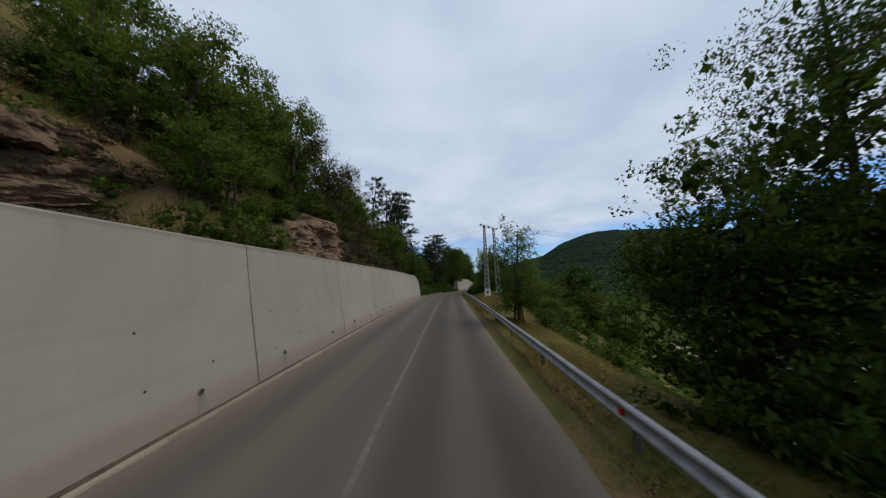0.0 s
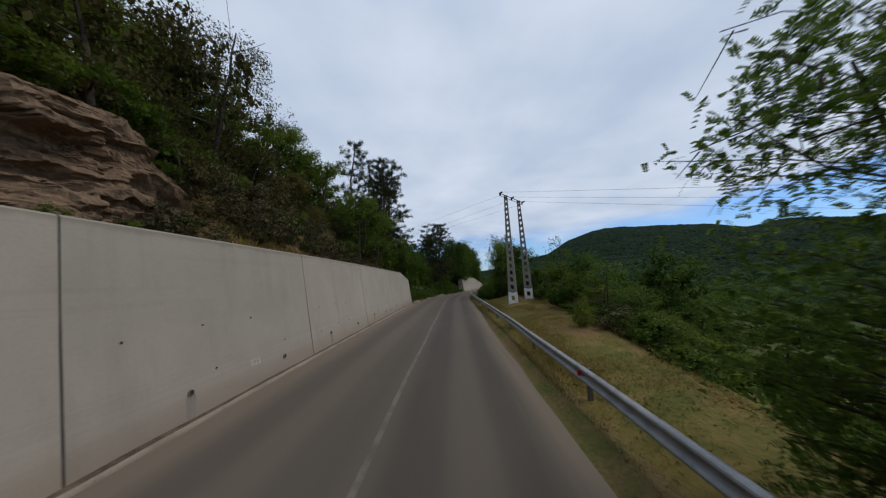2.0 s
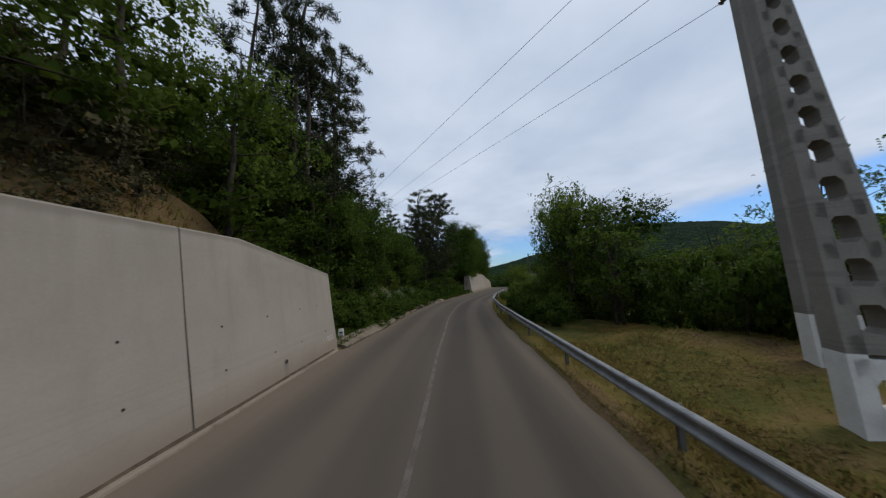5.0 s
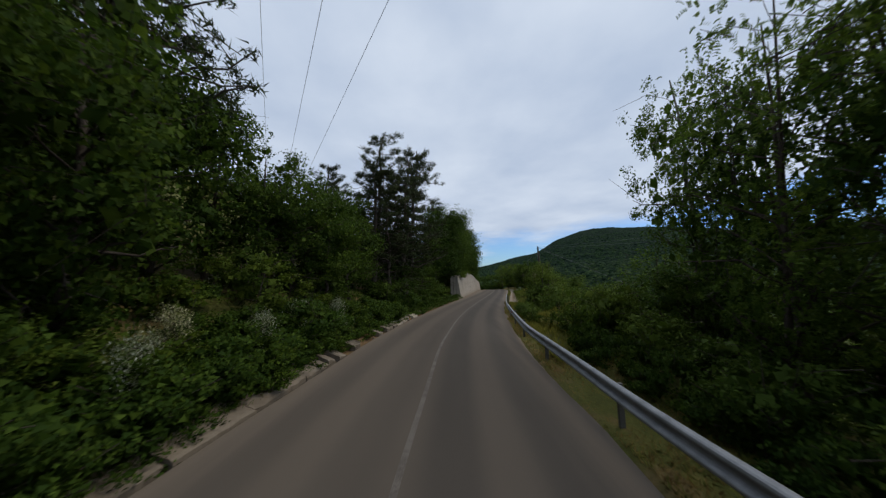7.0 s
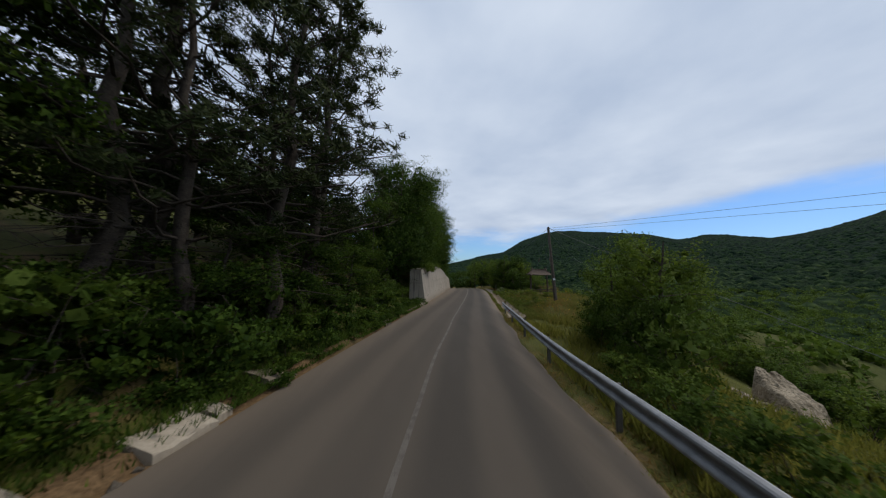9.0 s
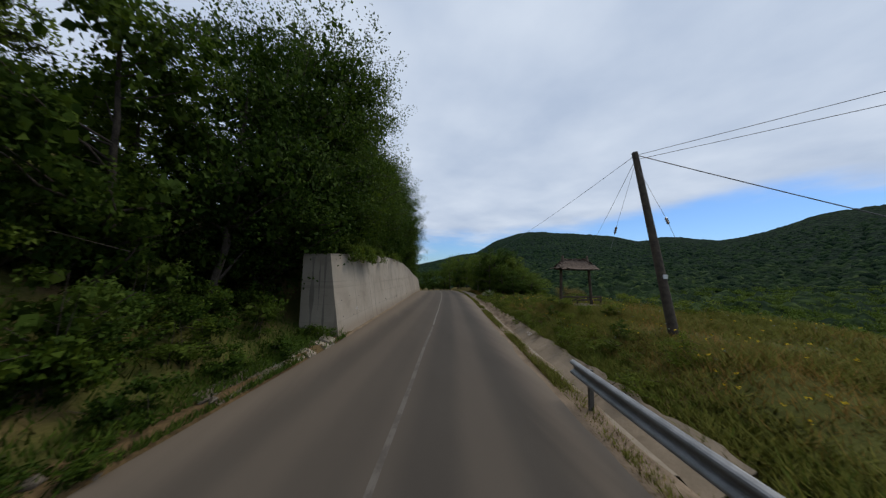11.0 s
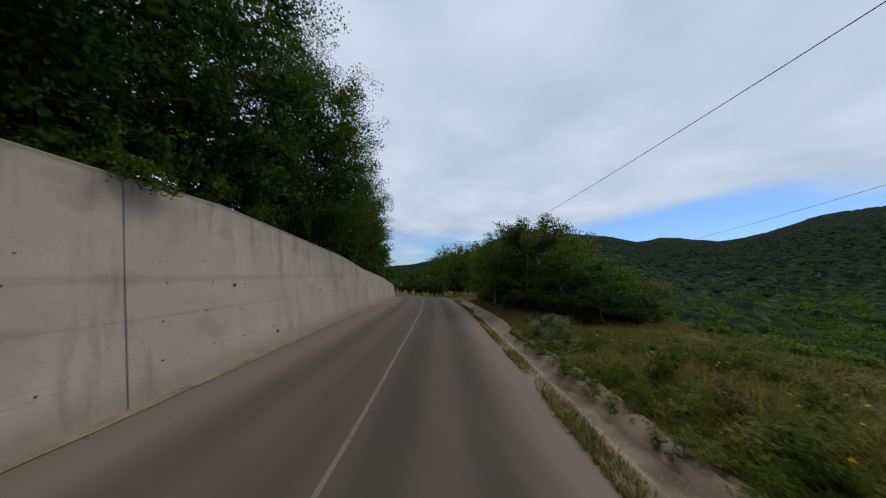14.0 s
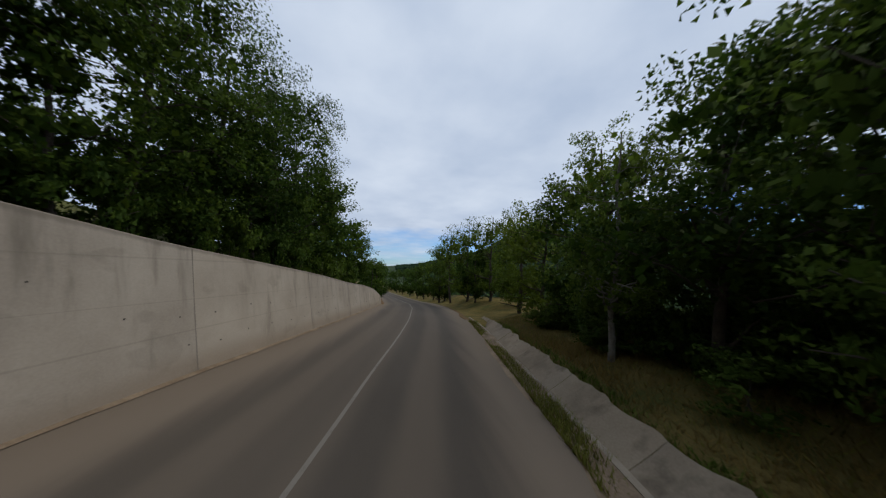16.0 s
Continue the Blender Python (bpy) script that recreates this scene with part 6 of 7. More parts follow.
for k, s in enumerate(np.arange(98.5, 121, 0.42)):
    out = float(lerp(s, (100, 1.6), (108, 1.45), (120, 1.28))) + 0.35 * (k * 0.618 % 1)
    grow("herb", s, float(right_edge(s)) + out, 0.42 + 0.15 * math.sin(k * 2.1), 0.42 + 0.12 * math.sin(k * 1.3), h=-0.2)
for k in range(26):
    s = 96 + 22 * (k * 0.618 % 1)
    grow("herb", s, 9.0 + 6 * (k * 0.7549 % 1), 0.7 + 0.3 * math.sin(k * 2.1), 1.1)
for s, d in ((107.2, 12.2), (106.4, 11.4), (108.0, 13.0)):
    grow("russet", s, d, 1.5, 1.5, "dry russet bush on the meadow")
for s, d, z in ((121.6, 4.75, 0.6), (122.6, 5.1, 0.7), (123.4, 4.8, 0.6)):
    put("blossom", s, d, z)
    put("shrub", s, d + 0.15, z * 0.8)


# ---- grass and far woods ----
def blades(rng, s, d, h, w, bend):
    n = len(s)
    p = at(s, d)
    p[:, 2] = terrain(s, d) - 0.02
    ang = rng.uniform(0, 6.283, n)
    side = np.stack([np.cos(ang), np.sin(ang), 0 * ang], -1) * w[:, None]
    lean = rng.normal(0, bend, (n, 3)) * np.array([1, 1, 0]) * h[:, None]
    top = p + lean + np.array([0, 0, 1]) * h[:, None]
    v = np.stack([p - side, p + side, top], 1).reshape(-1, 3)
    return v, np.arange(3 * n).reshape(-1, 3)


def build_grass(name, label, n, s0, s1, d0, d1, lo, hi, w, material, seed, clump=2.0, lift=0.0, bend=0.45):
    rng = np.random.default_rng(seed)
    s, d = rng.uniform(s0, s1, n * 2), d0 + (d1 - d0) * rng.random(n * 2) ** 1.4
    keep = rough(s, d, clump * 3, 3) + rng.normal(0, 0.5, n * 2) > -0.15
    p = at(s, d)
    keep &= (bare(p[:, 0], p[:, 1]) < 0.3) & ((d < 0) | (d > right_edge(s) + 0.0))
    s, d = s[keep][:n], d[keep][:n]
    h = rng.uniform(lo, hi, len(s)) * (0.7 + 0.3 * rough(s + 9, d, 5, 2))
    v, f = blades(rng, s, d, np.abs(h) + 0.03, np.full(len(s), w) * rng.uniform(0.6, 1.4, len(s)), bend)
    v[:, 2] += lift
    nrm = np.repeat(rng.normal(0, 0.3, (len(f), 3)) + np.array([0, 0, 1.0]), 3, 0)
    e = np.cross(v[1::3] - v[0::3], v[2::3] - v[0::3])
    back = e @ np.array([-0.3, -1.0, 0.2]) < 0
    f[back] = f[back][:, ::-1]
    nrm /= np.linalg.norm(nrm, axis=1, keepdims=True)
    tagged(new(name, mesh(name, v, f, material, True, nrm)), label, "grass", kind="stuff")


G = "grass"
build_grass(G, "dry straw-coloured grass along the guardrail", 46000, -8, 88, 3.12, 5.4, 0.03, 0.16, 0.012, L_STRAW, 1, bend=1.0)
build_grass(G, "short green grass along the guardrail", 22000, -8, 88, 3.2, 5.8, 0.03, 0.18, 0.012, L_GRASS, 2, bend=0.9)
build_grass(G, "tall dry grass on the open shelf", 76000, 6, 50, 4.1, 13, 0.02, 0.10, 0.012, L_STRAW, 3, bend=1.5)
build_grass(G, "green grass on the open shelf", 40000, 6, 58, 4.1, 15, 0.02, 0.11, 0.013, L_GRASS, 4, 3.0, bend=1.4)
build_grass(G, "meadow grass on the bank above the drain", 165000, 84, 122, 4.9, 18, 0.10, 0.34, 0.017, L_GRASS, 5, bend=0.8)
build_grass(G, "dry seed grass on the bank above the drain", 40000, 84, 135, 6.0, 19, 0.15, 0.45, 0.010, L_STRAW, 6, 3.0, bend=0.7)
build_grass(G, "dry trodden grass before the thicket", 16000, 119, 142, 5.3, 9.5, 0.06, 0.28, 0.012, L_STRAW, 16)
build_grass(G, "sparse green grass before the thicket", 7000, 119, 142, 5.3, 9.5, 0.06, 0.24, 0.012, L_GRASS, 17)
build_grass(G, "weeds between asphalt and drain", 46000, 86, 141, 3.46, 4.46, 0.05, 0.22, 0.012, L_GRASS, 7, 1.2, 0.05)
build_grass(G, "leafy weeds hanging over the drain slabs", 22000, 86, 141, 4.75, 5.9, 0.10, 0.34, 0.016, L_SHRUB, 15, 1.0)
build_grass(G, "dry weeds between asphalt and drain", 14000, 86, 141, 3.44, 4.4, 0.04, 0.18, 0.010, L_STRAW, 13, 1.2, 0.05)
build_grass(G, "weeds grown over the broken gutter slabs", 20000, 46, 94, -3.55, -4.7, 0.06, 0.3, 0.014, L_DARK, 14, 1.0, 0.12)
# dark leaf colour stands in for deep tree shade on these weeds
build_grass(G, "weeds on the bank, coloured dark for the shade under the trees", 18000, 46, 94, -3.9, -9, 0.08, 0.40, 0.020, L_DARK, 8)
build_grass(G, "dry grass on the slope over the wall", 24000, -10, 46, -5.2, -16, 0.1, 0.45, 0.016, L_STRAW, 9)
build_grass(G, "green weeds on the slope over the wall", 24000, -10, 46, -5.2, -16, 0.1, 0.4, 0.022, L_GRASS, 10)


build_grass(G, "rank green herbs on the slope below the rail", 26000, 60, 86, 3.9, 13, 0.15, 0.6, 0.022, L_GRASS, 12)


def build_flowers(n, seed):
    """Small yellow and white heads over the meadow grass."""
    rng = np.random.default_rng(seed)
    s, d = rng.uniform(86, 122, n), 6.0 + 9 * rng.random(n) ** 1.3
    keep = rough(s, d, 7, 3) + rng.normal(0, 0.4, n) > 0.0
    s, d = s[keep], d[keep]
    c = at(s, d)
    c[:, 2] = terrain(s, d) + rng.uniform(0.25, 0.5, len(s))
    for name, label, material, pick in (("flower", "yellow meadow flowers on the bank", L_YELLOW, rng.random(len(s)) < 0.7),):
        v, f = leaf_quads(rng, c[pick], 0.03, 3, 0.045, 0.04, 0.6)
        tagged(new(name, mesh(name, v, f, material)), label, "flower", kind="stuff")
        v, f = leaf_quads(rng, c[~pick], 0.03, 3, 0.045, 0.04, 0.6)
        tagged(new(name, mesh(name, v, f, L_WHITE)), "white meadow flowers on the bank", "flower", kind="stuff")


build_flowers(700, 11)


def far_place(x, y):
    """The sheet's own (s, d) of a far place: straight out along x."""
    s = y.copy()
    for _ in range(4):
        k = centre(s)[2]
        s = y + 14 * k / np.sqrt(1 + k * k)
    return s, x - (centre(s)[0] + 14 / np.sqrt(1 + centre(s)[2] ** 2)) + 14


def build_woods():
    """Closed canopy of the hills across the valley, with single crowns standing out of it."""
    rng = np.random.default_rng(21)
    az = np.radians(np.linspace(3, 106, 360))
    r = 105 + 1010 * np.linspace(0, 1, 200) ** 1.2
    A, R = np.meshgrid(az, r, indexing="ij")
    A, R = A + rng.normal(0, 0.0009, A.shape), R + rng.normal(0, 0.9, R.shape)
    x, y = 3 + R * np.sin(A), 60 + R * np.cos(A)
    z = terrain(*far_place(x, y))
    open_ = rough(x, y, 90, 3)
    shut = ease(0.75, 0.45, open_ - 1.2 * ease(180, 420, R)) * ease(105, 150, R) * (1 - ease(1085, 1112, R)) * ((x > 80) | (y > 76)) * (x > 38)
    crown = 2.6 + 1.5 * rough(x, y, 13, 2) + 0.8 * rough(x + 31, y, 6, 1) + rng.uniform(-0.3, 0.3, x.shape) * (0.6 + ease(150, 500, R))
    v = np.stack([x, y, z - 1.2 + (crown + 1.2) * shut], -1).reshape(-1, 3)
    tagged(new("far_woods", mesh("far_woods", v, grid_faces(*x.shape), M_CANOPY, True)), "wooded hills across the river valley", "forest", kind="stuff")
    n = 10000
    a, r = np.radians(rng.uniform(4, 105, n)), 215 + 655 * rng.random(n) ** 1.15
    x, y = 3 + r * np.sin(a), 60 + r * np.cos(a)
    keep = (rough(x, y, 90, 3) < 0.75 + 1.2 * ease(180, 420, r)) & ((x > 80) | (y > 76)) & (x > 38)
    x, y, r = x[keep], y[keep], r[keep]
    size = rng.uniform(1.5, 3.4, len(x)) * (0.7 + 0.5 * ease(100, 450, r))
    c = np.stack([x, y, terrain(*far_place(x, y)) + 1.6 * ease(105, 150, r)], -1)
    # each crown a small uneven dome of two rings and a top
    ang = np.arange(6) * 1.047
    ring = np.stack([np.cos(ang), np.sin(ang), 0 * ang], -1)
    dome = np.concatenate([ring * 1.0 + (0, 0, -0.35), ring * 0.82 + (0, 0, 0.55), [[0, 0, 1.05]]])
    v = c[:, None] + dome[None] * size[:, None, None] * rng.uniform(0.78, 1.2, (len(c), 13, 1)) * np.array([1, 1, 0.9])
    i = np.arange(6)
    sides = np.stack([i, (i + 1) % 6, 6 + (i + 1) % 6, 6 + i], -1)
    caps = np.stack([6 + i, 6 + (i + 1) % 6, 0 * i + 12], -1)
    step = (np.arange(len(c)) * 13)[:, None, None]
    tagged(new("far_trees", mesh("far_trees", v.reshape(-1, 3), [(sides[None] + step).reshape(-1, 4), (caps[None] + step).reshape(-1, 3)], L_FAR, True)), "single crowns in the wooded hills", "forest", kind="stuff")


build_woods()


def build_bushes():
    """Scrub on the lower valley side: rounded bushes of leaf sprays."""
    rng = np.random.default_rng(23)
    n = 5600
    s, d = rng.uniform(52, 190, n), 20 + 190 * rng.random(n) ** 1.3
    keep = (rough(s, d, 26, 3) > -0.5) & (d > lerp(s, (52, 22), (78, 15.5), (84, 15.5), (90, 20), (150, 22), (190, 30)))
    s, d = s[keep], d[keep]
    # thicket on the slope above the river and beyond its gravel
    s2, d2 = rng.uniform(6, 60, 2600), 11 + 95 * rng.random(2600) ** 1.2
    p2 = at(s2, d2)
    keep = (gravel(p2[:, 0], p2[:, 1]) < 0.25) & (rough(s2, d2, 15, 3) > -0.35) & (d2 > lerp(s2, (6, 10.5), (26, 12.5), (34, 15), (60, 20)))
    s, d = np.r_[s, s2[keep]], np.r_[d, d2[keep]]
    size = rng.uniform(0.8, 2.0, len(s)) * (0.6 + 0.6 * ease(15, 90, d))
    c = at(s, d)
    c[:, 2] = terrain(s, d) + size * 0.40 + 1.8 * ease(105, 150, np.hypot(c[:, 0] - 3, c[:, 1] - 60))
    m = 24
    v, f = leaf_quads(rng, c, np.repeat(size * 0.62, m)[:, None], m, 0.62, 0.42, 0.5)
    out = (v - np.repeat(c, m * 6, 0)) / np.repeat(size, m * 6)[:, None]
    nrm = np.repeat((out[::3] + out[1::3] + out[2::3]) / 3 * 1.3 + rng.normal(0, 0.25, (len(f), 3)) + np.array([0, 0, 0.45]), 3, 0)
    nrm /= np.linalg.norm(nrm, axis=1, keepdims=True)
    back = (np.cross(v[1::3] - v[0::3], v[2::3] - v[0::3]) * nrm[::3]).sum(1) < 0
    f[back] = f[back][:, ::-1]
    tagged(new("valley_bushes", mesh("valley_bushes", v, f, L_OAK, True, nrm)), "green scrub on the lower valley side", "bushes", kind="stuff")


build_bushes()


# ---- poles, wires, shelter, stones ----
def lattice_pole(foot, top, h, group):
    """Concrete pole: two legs joined by rungs that leave a ladder of openings, whitewashed at the foot."""
    ob = thing("power_pole", "tall concrete lattice power pole with whitewashed foot", "power pole", foot, group)
    tip = Vector(top) - Vector(foot)
    lean = Matrix.Identity(4)
    lean[0][2], lean[1][2] = tip.x / tip.z, tip.y / tip.z
    turn = lean @ Matrix.Rotation(radians(-18), 4, "Z")

    def width(z):
        return 0.42 - 0.26 * z / h

    def leg(z):
        return 0.235 - 0.135 * z / h

    def deep(z):
        return 0.19 - 0.08 * z / h

    def block(bm, x0, x1, x2, x3, z0, z1):
        """A tapered bar from x0..x1 at z0 to x2..x3 at z1."""
        v = [bm.verts.new(turn @ Vector((x, y, z))) for z, xa, xb in ((z0, x0, x1), (z1, x2, x3)) for x, y in ((xa, -deep(z)), (xb, -deep(z)), (xb, deep(z)), (xa, deep(z)))]
        for f in ((3, 2, 1, 0), (4, 5, 6, 7), (0, 1, 5, 4), (1, 2, 6, 5), (2, 3, 7, 6), (3, 0, 4, 7)):
            bm.faces.new([v[k] for k in f])

    split = 1.05
    for name, z0, z1, material in (("foot", -0.4, split, M_WHITE), ("shaft", split, h, M_POLE)):
        bm = bmesh.new()
        for sgn in (-1, 1):
            a, b = sorted((sgn * width(z0), sgn * (width(z0) - leg(z0))))
            c, d = sorted((sgn * width(z1), sgn * (width(z1) - leg(z1))))
            block(bm, a, b, c, d, z0, z1)
        z = 0.0 if name == "foot" else split
        while z < z1 - 0.05:
            step = 0.72 - 0.018 * z
            t = 0.27 - 0.008 * z
            if z >= z0:
                w0, w1 = width(z) - 0.06, width(z + t) - 0.06
                block(bm, -w0, w0, -w1, w1, z, min(z + t, z1))
                # haunches round the corners of each opening
                for lo, hi, sign in ((z + t, z + t + 0.09, 1), (z - 0.09, z, -1)):
                    if lo > z0 and hi < z1:
                        for sgn in (-1, 1):
                            inner = [width(q) - leg(q) for q in (lo, hi)]
                            cut = [0.07 if (k == 0) == (sign > 0) else 0.004 for k in (0, 1)]
                            e0, e1 = sorted((sgn * (inner[0] + 0.02), sgn * (inner[0] - cut[0]))), sorted((sgn * (inner[1] + 0.02), sgn * (inner[1] - cut[1])))
                            block(bm, *e0, *e1, lo, hi)
            z += step
        w0, w1 = width(z1 - 0.2) - 0.05, width(z1) - 0.05
        if name == "shaft":
            block(bm, -w0, w0, -w1, w1, z1 - 0.25, z1)
        part(name, bm_mesh(name, bm, material), ob, "whitewashed concrete foot" if name == "foot" else "")
    return ob


POLE_A, POLE_B = (5.35, 40.15, 0.0), (7.4, 42.2, 0.0)
TOP_A, TOP_B = (5.46, 41.1, 10.9), (7.12, 42.7, 10.75)


def power_line():
    feet = []
    for f in (POLE_A, POLE_B):
        s = f[1]
        d = f[0] - float(centre(s)[0])
        feet.append((f[0], f[1], ground_z(s, d)))
    lattice_pole(feet[0], TOP_A, TOP_A[2] - feet[0][2], "pair of power poles")
    lattice_pole(feet[1], TOP_B, TOP_B[2] - feet[1][2], "pair of power poles")
    va, vb = Vector(TOP_A), Vector(TOP_B)
    ax = (vb - va).normalized()
    ends = [va - ax * 0.95, (va + vb) / 2 - ax * 0.1, vb + ax * 0.75]
    arm = thing("cross_arm", "steel cross arm carrying insulators between poles", "cross arm", va)
    v, f = gather([tube([ends[0] - va, ends[2] - va], [0.05, 0.05], 4), tube([ends[0] - va + Vector((0, 0, -0.25)), ends[2] - va + Vector((0, 0, -0.25))], [0.035, 0.035], 4)])
    part("beam", mesh("beam", v, f, M_WIRE), arm)
    for e in ends:
        for dy in (-1, 1):
            off = Vector((0.10, 0.5 * dy, -0.06))
            pts = [e - va + off * t for t in np.linspace(0, 1, 13)]
            rad = [0.03 if i % 2 else 0.085 for i in range(13)]
            part("insulator", mesh("insulator", *tube(pts, rad, 8), M_CERAMIC), arm, "brown ceramic insulator string")
        loop = [e - va + Vector((0.05 + 0.1 * math.cos(t), 0.5 * math.sin(t), 0.16 * math.cos(t) - 0.12)) for t in np.linspace(-1.4, 1.4, 9)]
        part("jumper", mesh("jumper", *tube(loop, [0.012] * 9, 4), M_WIRE), arm)
    return ends


def wire(a, b, sag, r=0.009, n=26, label="thin overhead power wire"):
    t = np.linspace(0, 1, n)[:, None]
    p = np.array(a) + (np.array(b) - np.array(a)) * t - np.array([0, 0, 4 * sag]) * t * (1 - t)
    tagged(new("wire", mesh("wire", *tube(p, [r] * n, 5), M_WIRE)), label, "wire", "overhead wires")


tops = power_line()
for k, e in enumerate(tops):
    wire(e + Vector((0.1, -0.5, -0.06)), Vector((60, -29 + 6 * k, -11.6 + 0.9 * k)), 0.5)
    wire(e + Vector((0.1, 0.5, -0.06)), Vector((-38.7 + k, 110, (15.0, 12.6, 12.8)[k])), 0.3)


def leaning_pole():
    foot, top = Vector((14.1, 89.85, 0)), Vector((14.07, 90.95, 6.6))
    foot.z = ground_z(91.8, 8.4) - 0.1
    ob = thing("wooden_pole", "dark leaning wooden utility pole with cut wires", "utility pole", foot)
    ax = top - foot
    part("shaft", mesh("shaft", *tube([ax * t for t in np.linspace(-0.05, 1, 9)], np.linspace(0.16, 0.11, 9), 12), M_TAR, True), ob)
    part("cap", mesh("cap", *tube([ax * 0.995, ax * 1.004], [0.11, 0.01], 12), M_TAR), ob)
    part("plate", bm_mesh("plate", box(-0.01, 0.01, -0.10, 0.10, -0.075, 0.075), M_PLASTIC), ob, "small pale number plate", Matrix.Translation(ax * 0.30 + Vector((-0.03, -0.16, 0))) @ Matrix.Rotation(math.pi / 2, 4, "Z"))
    label = "slack cut guy wire with egg insulator"
    for a, tip in ((-0.45, Vector((13.26, 91.18, 3.56))), (-0.42, Vector((13.26, 89.30, 3.55)))):
        end = tip + (tip - top).normalized() * 0.9
        wire(top + Vector((0, 0, a)), tip, 0.02, 0.006, 8, label)
        wire(tip + (end - tip).normalized() * 0.3, end, 0.01, 0.006, 8, label)
        egg = thing("egg_insulator", "small dark insulator on a guy wire", "insulator", tip)
        body = mesh("body", *tube([(0, 0, z) for z in np.linspace(0.0, 0.32, 9)], [0.01, 0.03, 0.05, 0.03, 0.05, 0.03, 0.05, 0.03, 0.008], 8), M_CERAMIC)
        part("body", body, egg, m=(end - tip).to_track_quat("Z", "Y").to_matrix().to_4x4())
    wire(top + Vector((0, 0, -0.12)), Vector((28.6, 150, 6.3)), 1.15, 0.010)
    wire(top + Vector((0, 0, -0.32)), Vector((51, 138, 5.6)), 0.8, 0.010)
    wire(top + Vector((0, 0, -0.08)), Vector((34, 74, -6.0)), 0.3, 0.018)
    wire(top + Vector((0, 0, -0.12)), Vector((44, 20, 5)), 0.6, 0.010)
    wire(top + Vector((0, 0, -0.30)), Vector((46, 24, 4)), 0.6, 0.010)


leaning_pole()


def shelter():
    """Roadside rest shelter: two log posts, a long hipped roof of old shakes, a finial over each post, railing and board floor."""
    p = Vector((16.33, 97.3, 0))
    g = ground_z(99.2, 8.75)
    ob = thing("shelter", "weathered timber rest shelter with a worn shake roof", "shelter", (p.x, p.y, g), turn=-5)
    hh, half, deep = 2.22, 1.30, 0.44
    rng = np.random.default_rng(4)
    for x, lean in ((-0.98, 0.05), (0.95, -0.12)):
        part("post", mesh("post", *tube([(x + 0.0 - lean * (1 - z / hh), 0.0, z) for z in (-0.3, 0.5, 1.2, hh + 0.05)], [0.105, 0.095, 0.09, 0.085], 10), M_TIMBER, True), ob)
    part("beam", bm_mesh("beam", box(-1.22, 1.22, -0.07, 0.07, hh - 0.03, hh + 0.12), M_TIMBER, 0.01), ob)
    rafter = bm_mesh("rafter", box(-0.04, 0.04, -deep + 0.05, deep - 0.05, hh + 0.04, hh + 0.10), M_TIMBER)
    for x in (-1.18, -0.9, -0.3, 0.3, 0.85, 1.18):
        part("rafter", rafter, ob, m=Matrix.Translation((x, 0, 0)))
    rise = 0.50

    def over(x, y):
        """Height of the roof's underside: hipped, a little dished."""
        t = max(abs(y) / deep, (abs(x) - 0.85) / (half - 0.85))
        return hh + 0.08 + rise * (1 - min(max(t, 0), 1)) ** 1.25

    n, m = 25, 17
    v = np.array([(x, y, over(x, y)) for x in np.linspace(-half, half, n) for y in np.linspace(-deep, deep, m)])
    roof = part("roof", mesh("roof", np.concatenate([v, v - (0, 0, 0.05)]), np.concatenate([grid_faces(n, m)[:, ::-1], grid_faces(n, m) + n * m]), M_TIMBER), ob, "dark boarded roof deck")
    shake = bm_mesh("shake", box(-0.085, 0.085, -0.20, 0.20, -0.012, 0.012), M_SHINGLE, 0.004)
    for y in np.linspace(-deep + 0.03, deep - 0.03, 8):
        for x in np.arange(-half, half + 0.01, 0.155):
            x2, y2 = x + rng.normal(0, 0.02), y + rng.normal(0, 0.02)
            e = 0.03
            gx, gy = (over(x2 + e, y2) - over(x2 - e, y2)) / (2 * e), (over(x2, y2 + e) - over(x2, y2 - e)) / (2 * e)
            if abs(gx) > abs(gy):
                turn = Matrix.Rotation(math.atan(-gx), 4, "Y") @ Matrix.Rotation(math.pi / 2, 4, "Z")
            else:
                turn = Matrix.Rotation(math.atan(gy), 4, "X")
            part("shake", shake, roof, m=Matrix.Translation((x2, y2, over(x2, y2) + 0.02 + rng.uniform(0, 0.03))) @ turn @ Matrix.Rotation(rng.normal(0, 0.12), 4, "Z") @ Matrix.Rotation(rng.normal(0, 0.06), 4, "X"))
    for x in (-0.85, 0.85):
        part("finial", mesh("finial", *tube([(x, 0, hh + z) for z in (0.40, 0.58, 0.68, 0.72, 0.84, 0.91, 0.93)], [0.13, 0.11, 0.08, 0.075, 0.075, 0.05, 0.008], 12), M_SHINGLE), ob, "rounded reddish wooden finial")
    for z in (0.32, 0.5):
        part("rail", bm_mesh("rail", box(-0.9, 1.9, 0.10, 0.15, z - 0.05, z + 0.05), M_TIMBER, 0.006), ob)
    for x in (0.2, 1.85):
        part("stake", mesh("stake", *tube([(x, 0.18, z) for z in (-0.3, 0.6)], [0.05, 0.045], 8), M_TIMBER), ob)
    for k in range(7):
        y = -0.75 + 0.22 * k
        part("board", bm_mesh("board", box(-1.35 + rng.normal(0, 0.08), 1.5 + rng.normal(0, 0.08), y - 0.09, y + 0.09, -0.12, 0.04 + rng.uniform(0, 0.02)), M_STONE, 0.006), ob, "greyed floor board")


shelter()


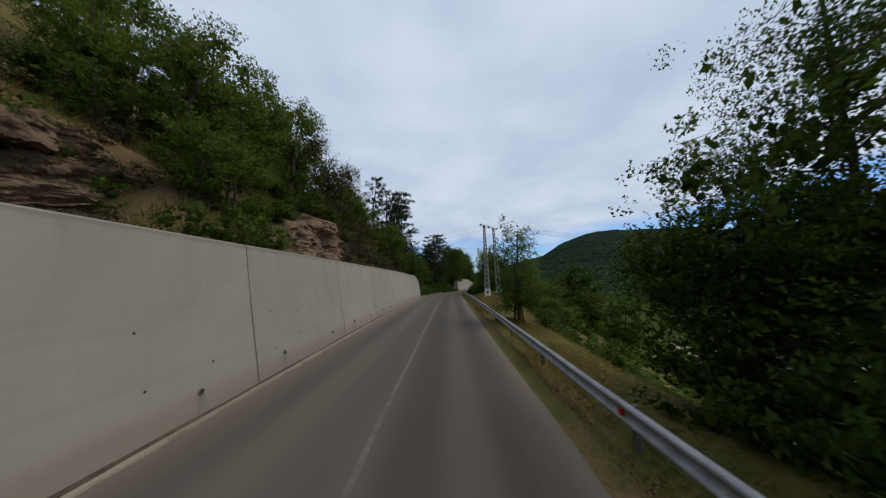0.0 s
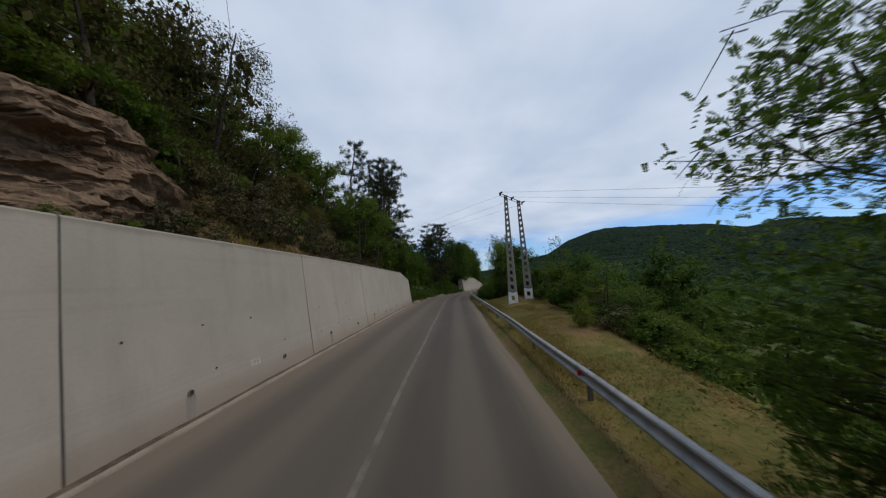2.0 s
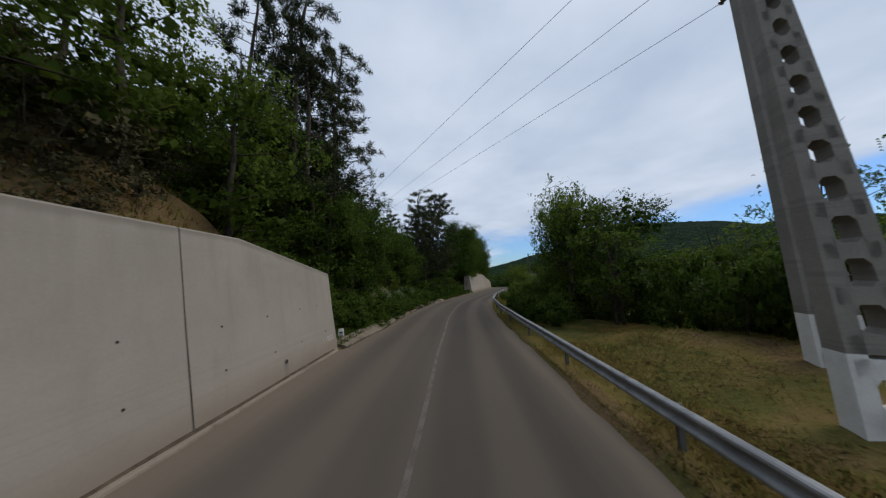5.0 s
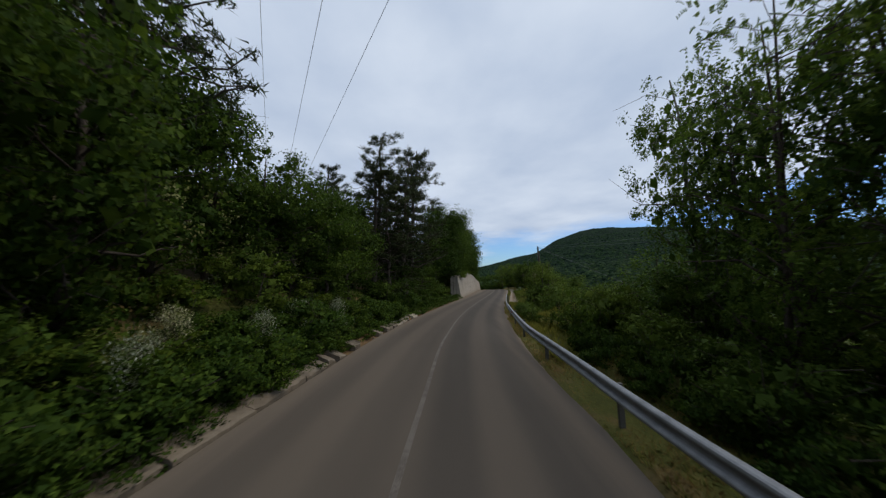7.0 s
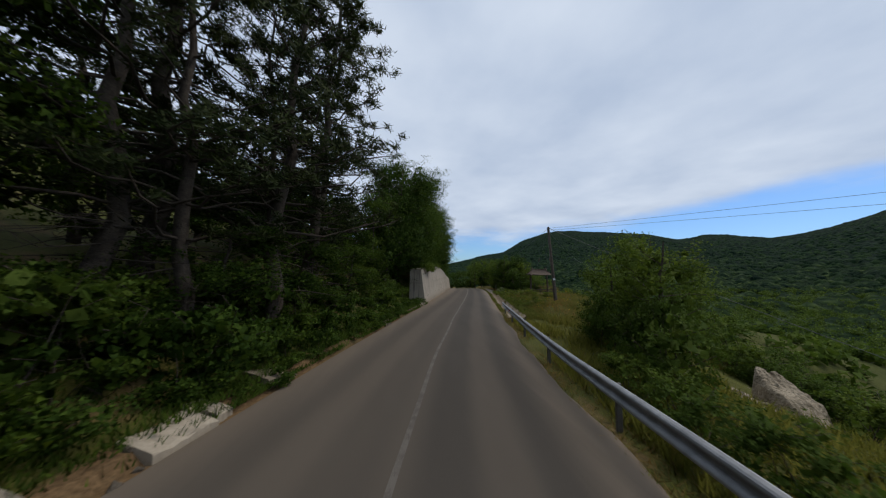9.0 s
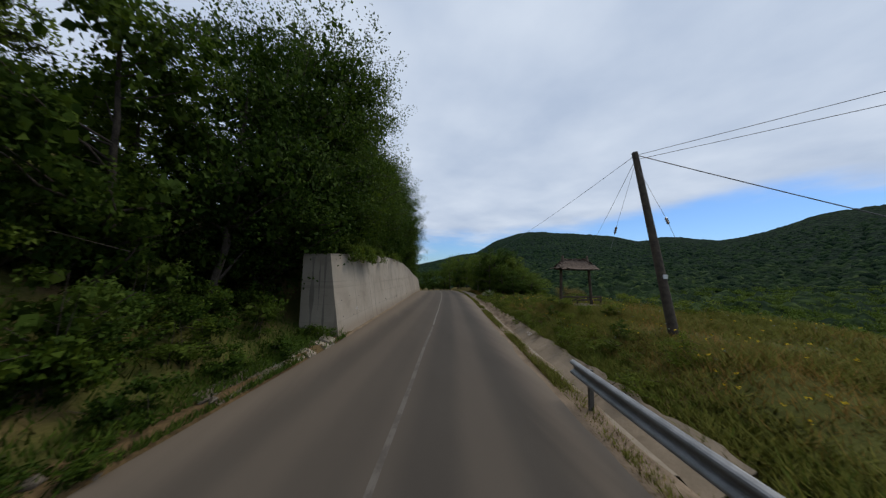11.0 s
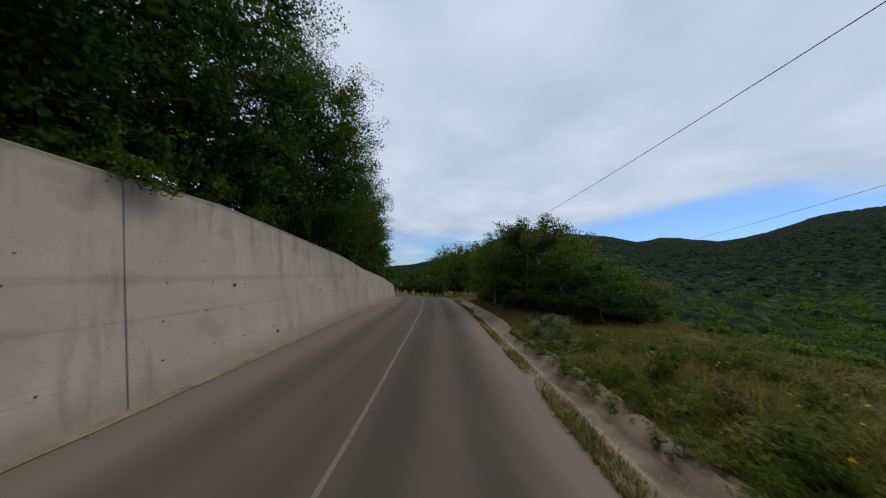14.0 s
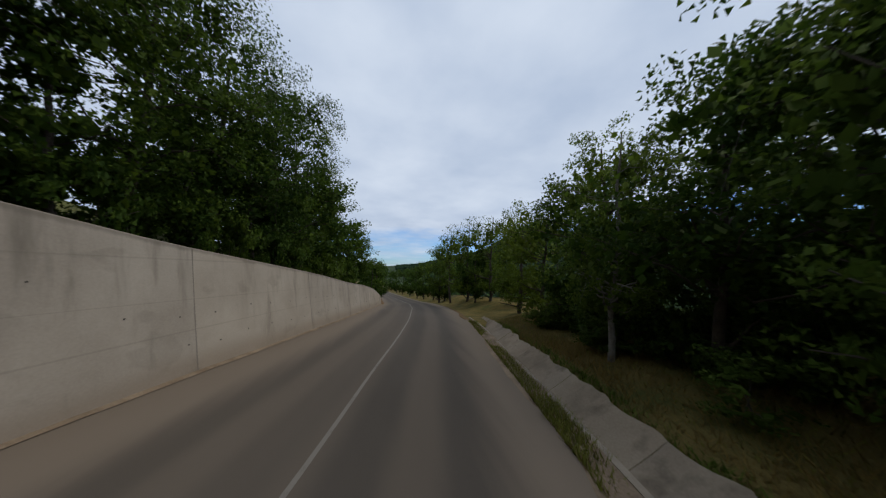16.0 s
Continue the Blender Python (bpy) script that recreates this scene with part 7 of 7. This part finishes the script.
def stone_mesh(seed):
    """A broken stone: the hull of a handful of corners, with its edges a little worn."""
    rng = np.random.default_rng(seed)
    bm = bmesh.new()
    for c in rng.uniform(-0.5, 0.5, (13, 3)):
        bm.verts.new(c * (0.5 / max(np.linalg.norm(c), 0.42)))
    bmesh.ops.convex_hull(bm, input=bm.verts)
    bmesh.ops.delete(bm, geom=[v for v in bm.verts if not v.link_faces], context="VERTS")
    return bm_mesh("stone", bm, M_STONE, 0.008)


STONES = [stone_mesh(k) for k in range(5)]


def stone(s, d, size, flat=0.7, label="pale broken stone at the road edge"):
    p = spot(s, d)
    ob = new("stone", STONES[int(_pr.integers(0, 5))])
    ob.matrix_basis = pose(p.x, p.y, ground_z(s, d) + size * flat * 0.10, 0, 0, float(_pr.uniform(0, 360))) @ Matrix.Diagonal((size, size * float(_pr.uniform(0.7, 1.3)), size * flat, 1))
    tagged(ob, label, "stone", "stones along the road")


for k in range(34):
    s = float(_pr.uniform(46.5, 93.5))
    stone(s, -float(left_edge(s)) - float(_pr.uniform(0.0, 0.5)), float(_pr.uniform(0.08, 0.26)), 0.7)
for k in range(46):
    s, d = float(_pr.normal(79.6, 1.2)), float(_pr.normal(12.6, 1.1))
    stone(s, d, float(_pr.uniform(0.08, 0.4)), 0.6, "bleached crumbling rock on the valley slope")
for k in range(60):
    s = float(_pr.uniform(86, 131))
    stone(s, float(right_edge(s)) + float(_pr.uniform(0.1, 0.9)), float(_pr.uniform(0.04, 0.12)), 0.8, "small pale stone beside the drain")
for k in range(40):
    s = float(_pr.uniform(0, 90))
    stone(s, float(right_edge(s)) + float(_pr.uniform(0.0, 0.5)), float(_pr.uniform(0.02, 0.06)), 0.8, "small pebble on the road shoulder")


def milestone():
    """Small whitewashed kilometre stone with a sloped top, leaning a little."""
    p = spot(47.2, -4.3)
    ob = thing("milestone", "small whitewashed marker stone leaning in the weeds", "milestone", (p.x, p.y, ground_z(47.2, -4.3)), turn=25)
    bm = box(-0.13, 0.13, -0.10, 0.10, 0.08, 0.46)
    for v in bm.verts:
        if v.co.z > 0.3:
            v.co.x *= 0.82
            v.co.z -= 0.06 * (v.co.y > 0)
    part("stone", bm_mesh("stone", bm, M_WHITE, 0.02), ob)
    part("base", bm_mesh("base", box(-0.18, 0.18, -0.14, 0.14, -0.2, 0.1), M_APRON, 0.015), ob, "rough concrete base")
    part("mark", bm_mesh("mark", box(-0.06, 0.06, -0.108, -0.102, 0.26, 0.32), M_DARK), ob, "dark painted bar")


milestone()


def writing(text, m, size, label, wall=None):
    cu = bpy.data.curves.new("writing", "FONT")
    cu.body, cu.size, cu.extrude, cu.space_character = text, size, 0.0015, 1.15
    cu.materials.append(M_MARK)
    ob = new("chainage_mark", cu)
    ob.matrix_basis = m
    tagged(ob, label, "writing" if wall is None else "")
    ob.parent = wall


def face_writing(s, h):
    """Upright text frame on a wall's face, read from the road."""
    return on_wall(s, h, 0.006) @ Matrix.Rotation(math.pi / 2, 4, "Z") @ Matrix.Rotation(math.pi / 2, 4, "X")


writing("825", face_writing(20.66, 0.52), 0.20, "white sprayed chainage numbers on concrete", wall1)
writing("1+800", face_writing(44.75, 0.40), 0.27, "white sprayed chainage numbers on concrete", wall1)


def slab_writing(s, out):
    """Text frame on the drain's far slab, its foot towards the road."""
    k = float(centre(s)[2])
    n = 1 / math.sqrt(1 + k * k)
    x = Vector((-k * n, -n, 0))
    y = (Vector((n, -k * n, 0)) * 0.36 + Vector((0, 0, 0.24))).normalized()
    z = x.cross(y)
    p = spot(s, float(right_edge(s)) + out, -0.24 + (out - 1.30) * 0.667) + z * 0.022
    m = Matrix((x, y, z)).transposed().to_4x4()
    m.translation = p
    return m


writing("1+750", face_writing(96.12, 0.92), 0.17, "white sprayed chainage numbers on concrete", wall2)
writing("1+750", slab_writing(96.3, 1.36), 0.25, "white sprayed chainage numbers on concrete", channel)
writing("725", slab_writing(124.25, 1.14), 0.26, "white sprayed chainage numbers on concrete", channel)
